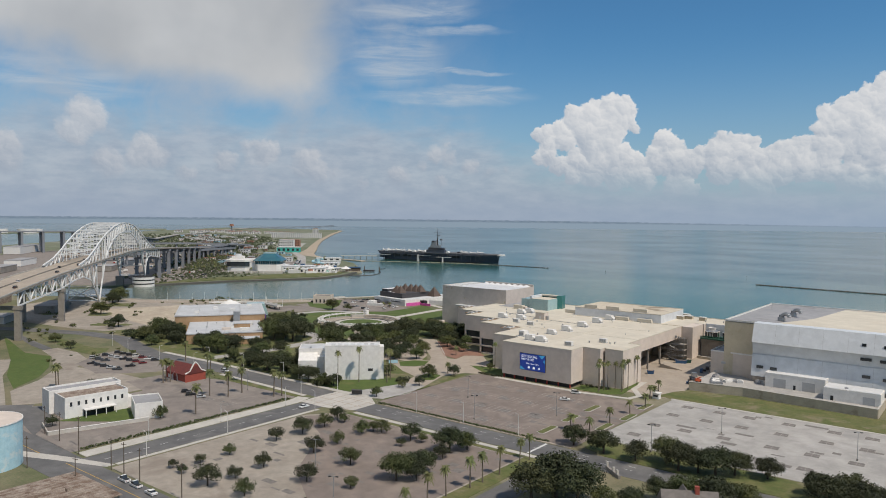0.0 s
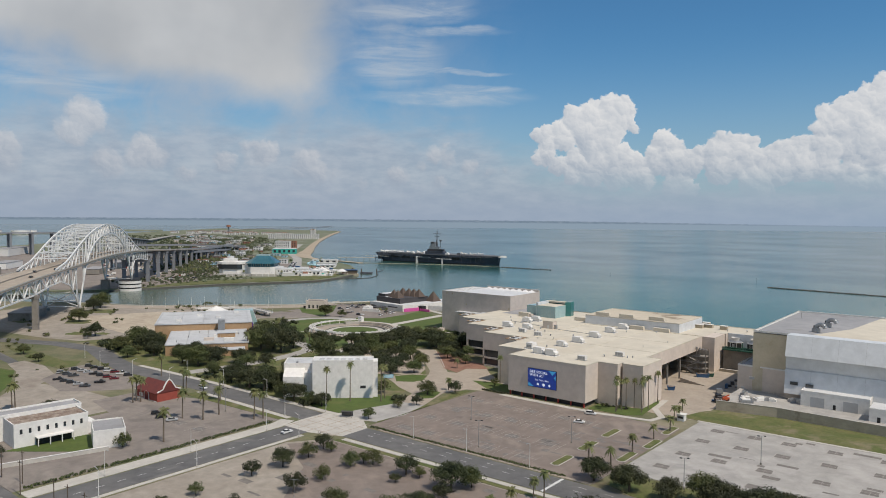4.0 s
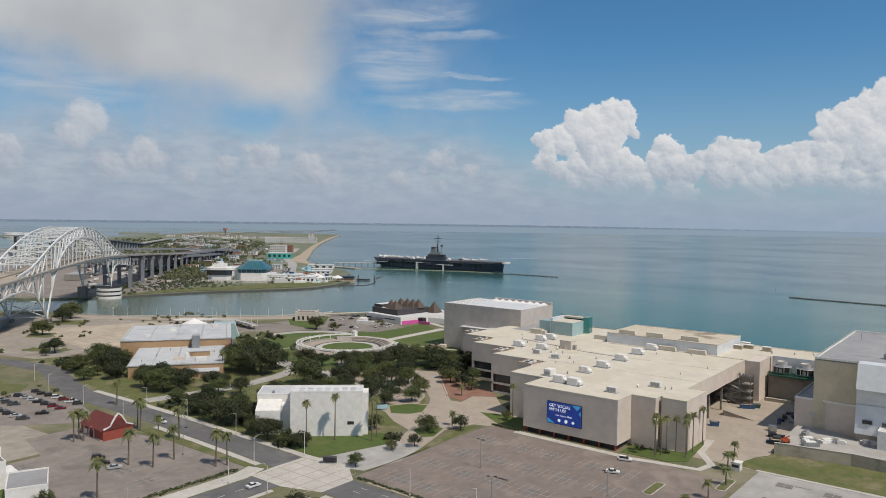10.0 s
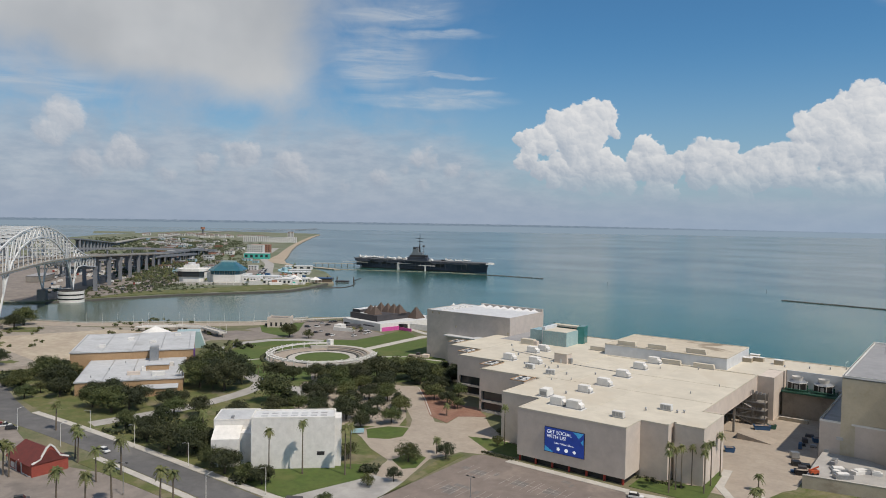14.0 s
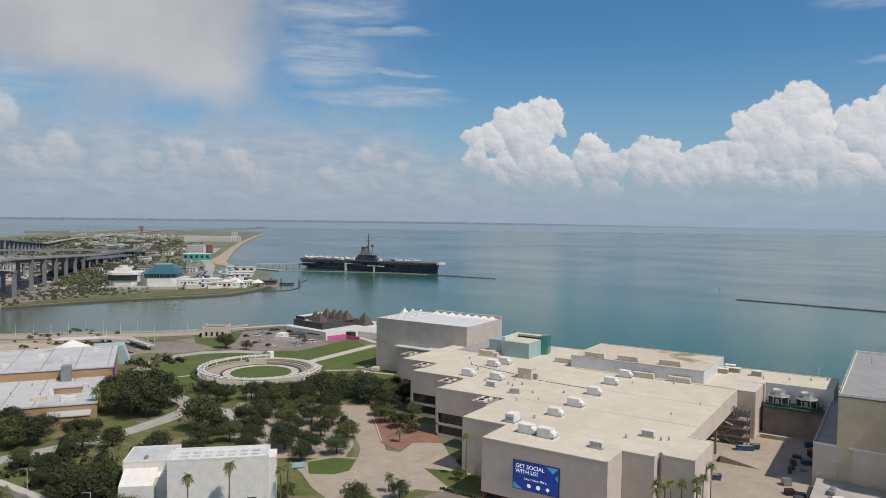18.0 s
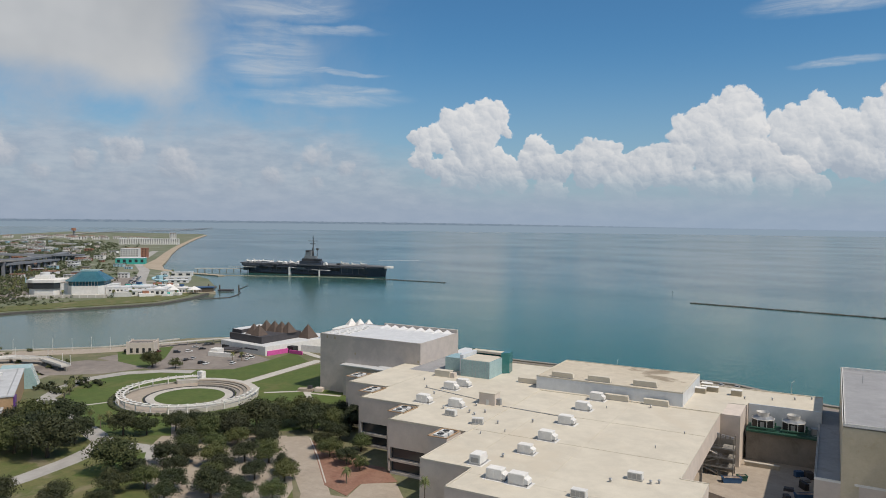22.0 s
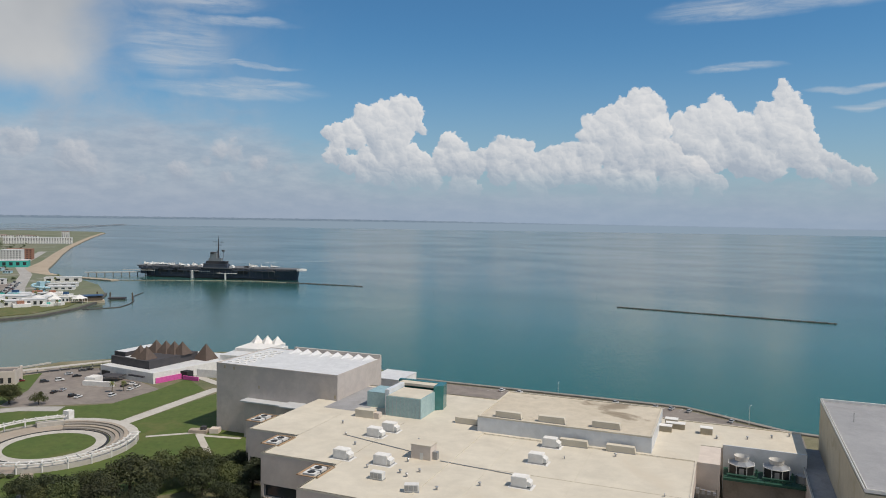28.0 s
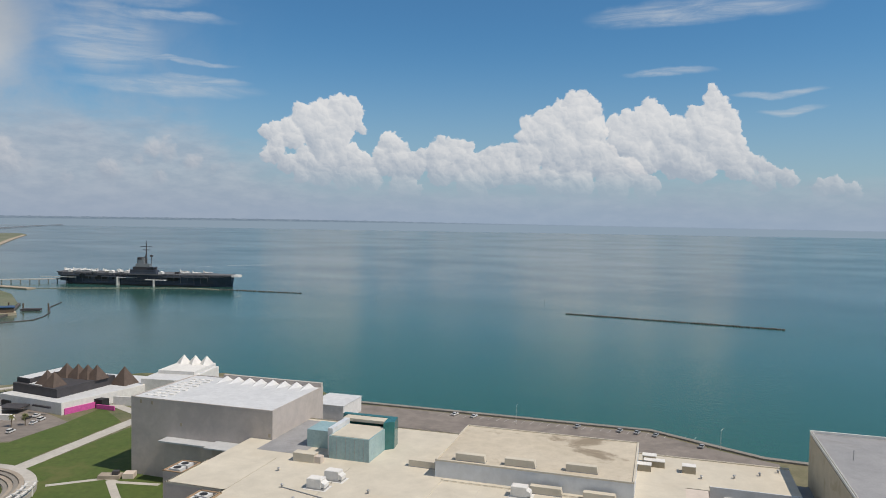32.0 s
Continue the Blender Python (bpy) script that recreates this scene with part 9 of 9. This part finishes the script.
leafy("scrub", spots, "leaf", "rough scrub bushes on open ground", "shrubs")
spots = [(rng.uniform(-285, -215), -40 + rng.uniform(-30, 20), 0, rng.uniform(1.6, 3.2)) for k in range(60)] + [(rng.uniform(-150, -92), rng.uniform(-76, -40), 0, rng.uniform(1.2, 2.6)) for k in range(60)]
leafy("park_undergrowth", spots, "oak", "dark undergrowth below the park trees", "shrubs")

# ---- cars ----
def car_kind(paint, tall=False, bed=False):
    ob = thing("parked_car", 0, 0, 0, 0, "", "car")
    L, Wd, H = (5.4, 1.95, 1.85) if bed else (4.7, 1.85, 1.75 if tall else 1.45)
    bm = bmesh.new()
    prism(bm, [(-L / 2, 0.35), (L / 2 - 0.1, 0.35), (L / 2, 0.6), (L / 2 - 0.15, 0.86), (L / 2 - 1.1, 0.95), (-L / 2 + 0.1, 0.98), (-L / 2, 0.8)], -Wd / 2, Wd / 2)
    part("body", bm, paint, ob).matrix_basis = pose(0, 0, 0, 90, 0, 0)
    a, b = (-0.6, 1.6) if bed else (-L / 2 + (0.1 if tall else 0.7), L / 2 - 1.25)
    bm = bmesh.new()
    prism(bm, [(a, 0.94), (b, 0.94), (b - 0.75, H), (a + (0.25 if tall else 0.6), H)], -Wd / 2 + 0.12, Wd / 2 - 0.12)
    part("cabin_glass", bm, "glass", ob).matrix_basis = pose(0, 0, 0, 90, 0, 0)
    part("roof", cube(a + (0.3 if tall else 0.7), b - 0.8, -Wd / 2 + 0.15, Wd / 2 - 0.15, H - 0.03, H + 0.05), paint, ob)
    if bed:
        part("bed", cube(-L / 2 + 0.15, -0.65, -Wd / 2 + 0.15, Wd / 2 - 0.15, 0.97, 1.0), "black", ob)
    for x in (-L / 2 + 0.85, L / 2 - 0.95):
        for y in (-Wd / 2 + 0.05, Wd / 2 - 0.25):
            wheel = part("wheel", tube(bmesh.new(), (x, y, 0.34), (x, y + 0.2, 0.34), 0.34, n=12), "black", ob)
            part("rim", tube(bmesh.new(), (x, y - 0.012, 0.34), (x, y + 0.212, 0.34), 0.2, n=10), "galv", wheel, "silver wheel rim")
    for y in (-0.65, 0.45):
        part("headlight", cube(L / 2 - 0.12, L / 2 - 0.02, y, y + 0.25, 0.62, 0.78), "white", ob)
        part("tail_light", cube(-L / 2 - 0.02, -L / 2 + 0.06, y, y + 0.25, 0.65, 0.85), "red", ob)
    return ob


def car_paint(name, c):
    return material(name, c, 0.3, tuple(v * 0.95 for v in c), 0.5, 3.0)


PAINTS = [("white", car_paint("white_car_paint", (0.75, 0.75, 0.74))), ("black", car_paint("black_car_paint", (0.015, 0.015, 0.018))), ("silver", car_paint("silver_car_paint", (0.42, 0.43, 0.44))),
          ("dark grey", car_paint("grey_car_paint", (0.07, 0.075, 0.085))), ("charcoal", car_paint("charcoal_car_paint", (0.03, 0.033, 0.04))), ("maroon", car_paint("maroon_car_paint", (0.16, 0.015, 0.02)))]
KINDS = []
for i, (word, mat) in enumerate(PAINTS):
    for tall, bed, kind in ((False, False, "sedan"), (True, False, "sport utility car"), (False, True, "pickup truck")):
        if bed and i not in (0, 1, 3):
            continue
        ob = car_kind(mat, tall, bed)
        ob["label"] = f"{word} {kind} parked on the paving"
        KINDS.append(ob)
rng = random.Random(31)
used = set()


def park(x, y, turn, group, pick=None, z=0.05):
    k = pick if pick is not None else rng.choice((0, 1, 2, 3, 4, 5, 6, 7, 8, 9, 10, 11, 12, 13, 14, 0, 1, 6))
    src = KINDS[k]
    at = pose(x, y, z, 0, 0, turn)
    if k in used:
        ob = copy_thing(src, at)
    else:
        used.add(k)
        src.matrix_basis = at
        ob = src
    ob["group"] = group


for x, y in ((-96.9, -128.2), (-90.2, -130.0), (-82.8, -129.6)):
    park(x, y, 62, "cars in the west lot", 4 if x < -86 else 6)
for x, y in ((-9.0, -206.4), (-1.6, -206.6), (7.8, -206.9), (-17.2, -216.6)):
    park(x, y, 178, "cars on the south street", 2 if x > -12 and x < 0 else 0)
for i in range(4):
    for k in range(7):
        x, y = -214 + k * 6.2 + i * 2.4, -100 - i * 8.8 + k * 0.4
        if rng.random() < 0.93 and not (i == 3 and k < 2):
            park(x, y, 60 + rng.uniform(-4, 4), "cars in the car park")
park(50.2, -22.6, 20, "cars in the hall lot", 0)
park(48.2, -7.6, 14, "cars in the hall lot", 1)
HARBOUR = [(-303.6, 162.3), (-290.4, 166.9), (-286.0, 173.1), (-294.5, 186.6), (-285.9, 184.4), (-295.5, 197.2), (-294.3, 200.7), (-265.3, 151.8), (-265.2, 157.2), (-250.5, 150.2), (-246.2, 150.1), (-233.3, 159.6), (-244.1, 178.4), (-243.6, 183.5), (-236.1, 179.2), (-234.8, 173.3), (-320, 152)]
for x, y in HARBOUR:
    park(x, y, 60 if x < -270 else 100 + rng.uniform(-10, 10), "cars by the waterfront")
for x, y in ((-52.5, 257.2), (-42.4, 257.0), (9.2, 256.9), (29.1, 256.9), (37.1, 256.4), (45.5, 255.3), (65.2, 244.7)):
    park(x, y, 75, "cars on the seafront road", 6 if x > 0 else 0)
park(-121.5, -89, 0, "cars driving on the streets", 1)
park(-33, -110, 88, "cars driving on the streets", 0)
for s, y in ((-20, 5), (10, 5), (40, 14), (95, 5), (130, 14), (150, 5), (200, 14)):
    z = smooth_at(s, DECK)
    m = bridge.matrix_basis @ pose(s, y, z + 0.02, 0, 0, 0)
    k = rng.choice((0, 1, 3, 4, 9))
    ob = copy_thing(KINDS[k], m)
    ob["group"] = "cars on the bridge"
for i in range(46):
    f = i / 46
    if i % 3:
        x, y = -705 - 110 * f + (i % 2) * 9, 452 + 105 * f
    else:
        x, y = -660 + rng.uniform(-30, 10) - 20 * f, 200 + 110 * f
    park(x, y, 40, "cars in the beach lots", z=-0.5)
for k, src in enumerate(KINDS):
    if k not in used:
        for o in (*src.children_recursive, src):
            bpy.data.objects.remove(o)


# ---- lamp posts and poles ----
def lot_lamp(h, heads=2):
    ob = thing("lot_lamp", 0, 0, 0, 0, "tall grey parking lot lamp post", "lamp post", "parking lot lamps")
    part("base", tube(bmesh.new(), (0, 0, 0), (0, 0, 0.7), 0.32), "concrete", ob)
    part("pole", tube(bmesh.new(), (0, 0, 0.7), (0, 0, h), 0.13, 0.08), "galv", ob)
    for k in range(heads):
        s = 1 - 2 * k
        arm = part("arm", cube(min(0, s * 0.9), max(0, s * 0.9), -0.05, 0.05, h - 0.1, h), "galv", ob)
        part("lamp_head", cube(min(s * 0.7, s * 1.5), max(s * 0.7, s * 1.5), -0.22, 0.22, h - 0.2, h + 0.05), "black", arm, "dark box lamp head")
    return ob


first = lot_lamp(10.3)
first.matrix_basis = pose(12.5, -48.2, 0)
for x, y in ((60.5, -49.0), (123.9, -27.9), (172.2, -29.8), (220, -30), (111.0, -68.6), (-77.9, -106.7), (36, -76), (30, -160), (60, -180)):
    copy_thing(first, pose(x, y, 0.02, 0, 0, 30))


def street_lamp():
    ob = thing("street_lamp", 0, 0, 0, 0, "white street lamp with a short curved arm", "street lamp", "street lamps")
    part("base", tube(bmesh.new(), (0, 0, 0), (0, 0, 0.5), 0.25), "walk", ob)
    part("pole", tube(bmesh.new(), (0, 0, 0.5), (0, 0, 8.6), 0.11, 0.07), "offwhite", ob)
    bm = bmesh.new()
    beam(bm, (0, 0, 8.5), (1.7, 0, 9.0), 0.09)
    arm = part("arm", bm, "offwhite", ob)
    part("lamp_head", cube(1.5, 2.4, -0.16, 0.16, 8.92, 9.06), "galv", arm)
    return ob


first = street_lamp()
first.matrix_basis = pose(-41.5, -113.4, 0.15, 0, 0, 0)
for x, y, r in ((-52.9, -94.5, 90), (-25.4, -110.4, 180), (-41.4, -147.4, 0), (-41.4, -179.3, 0), (-26.0, -155.1, 180), (-25.5, -189.3, 180), (10.3, -83.4, -90), (35.7, -83.4, -90), (62.7, -83.4, -90), (-173.6, -96.8, 90), (-140, -96, 90), (-84, -79.5, -90), (-118, -79.5, -90), (-150, -79.5, -90), (-210, -96, 90), (-240, -90, 90), (-44, -79, -90), (73, 244, 60), (-20, 252, 90)):
    copy_thing(first, pose(x, y, 0.1, 0, 0, r))
for k in range(14):
    f = k / 13
    copy_thing(first, pose(-326 - 110 * f, 158 - 104 * f, 0.06, 0, 0, 140 + (k % 2) * 180))


def utility_pole():
    ob = thing("utility_pole", 0, 0, 0, 0, "weathered wooden utility pole with a crossarm", "utility pole", "utility poles")
    part("pole", tube(bmesh.new(), (0, 0, 0), (0, 0, 11), 0.17, 0.12), "wood", ob)
    crossarm = part("crossarm", cube(-1.1, 1.1, -0.07, 0.07, 10.1, 10.25), "wood", ob)
    for x in (-0.95, 0.95):
        part("insulator", cube(x - 0.06, x + 0.06, -0.06, 0.06, 10.25, 10.45), "galv", crossarm)
    return ob


first = utility_pole()
first.matrix_basis = pose(-80.1, -200.2, 0)
for x, y in ((-66.5, -200.8), (-55.4, -198.9), (-45.8, -203.4), (-22.0, -203.9), (-14.3, -203.6), (-4.7, -203.5), (-12.0, -220.4), (18.4, -203.0), (-45, -221)):
    copy_thing(first, pose(x, y, 0, 0, 0, 15))
notice = thing("park_sign", -66, -14, 0, 50, "blue and white park notice board", "sign")
part("panel", cube(-2.6, 2.6, -0.1, 0.1, 0.6, 2.4), "skyblue", notice)
for x in (-2.4, 2.4):
    part("post", cube(x - 0.1, x + 0.1, -0.1, 0.1, 0, 0.7), "galv", notice)
bars = thing("bus_shelter", -31, -79, 0.1, 30, "small dark bus shelter", "shelter")
part("roof", cube(-2.5, 2.5, -0.9, 0.9, 2.3, 2.5), "char", bars)
part("back", cube(-2.5, 2.5, 0.8, 0.9, 0.2, 2.3), "glass", bars)
for x in (-2.4, 2.3):
    part("post", cube(x, x + 0.1, -0.85, -0.75, 0, 2.3), "char", bars)
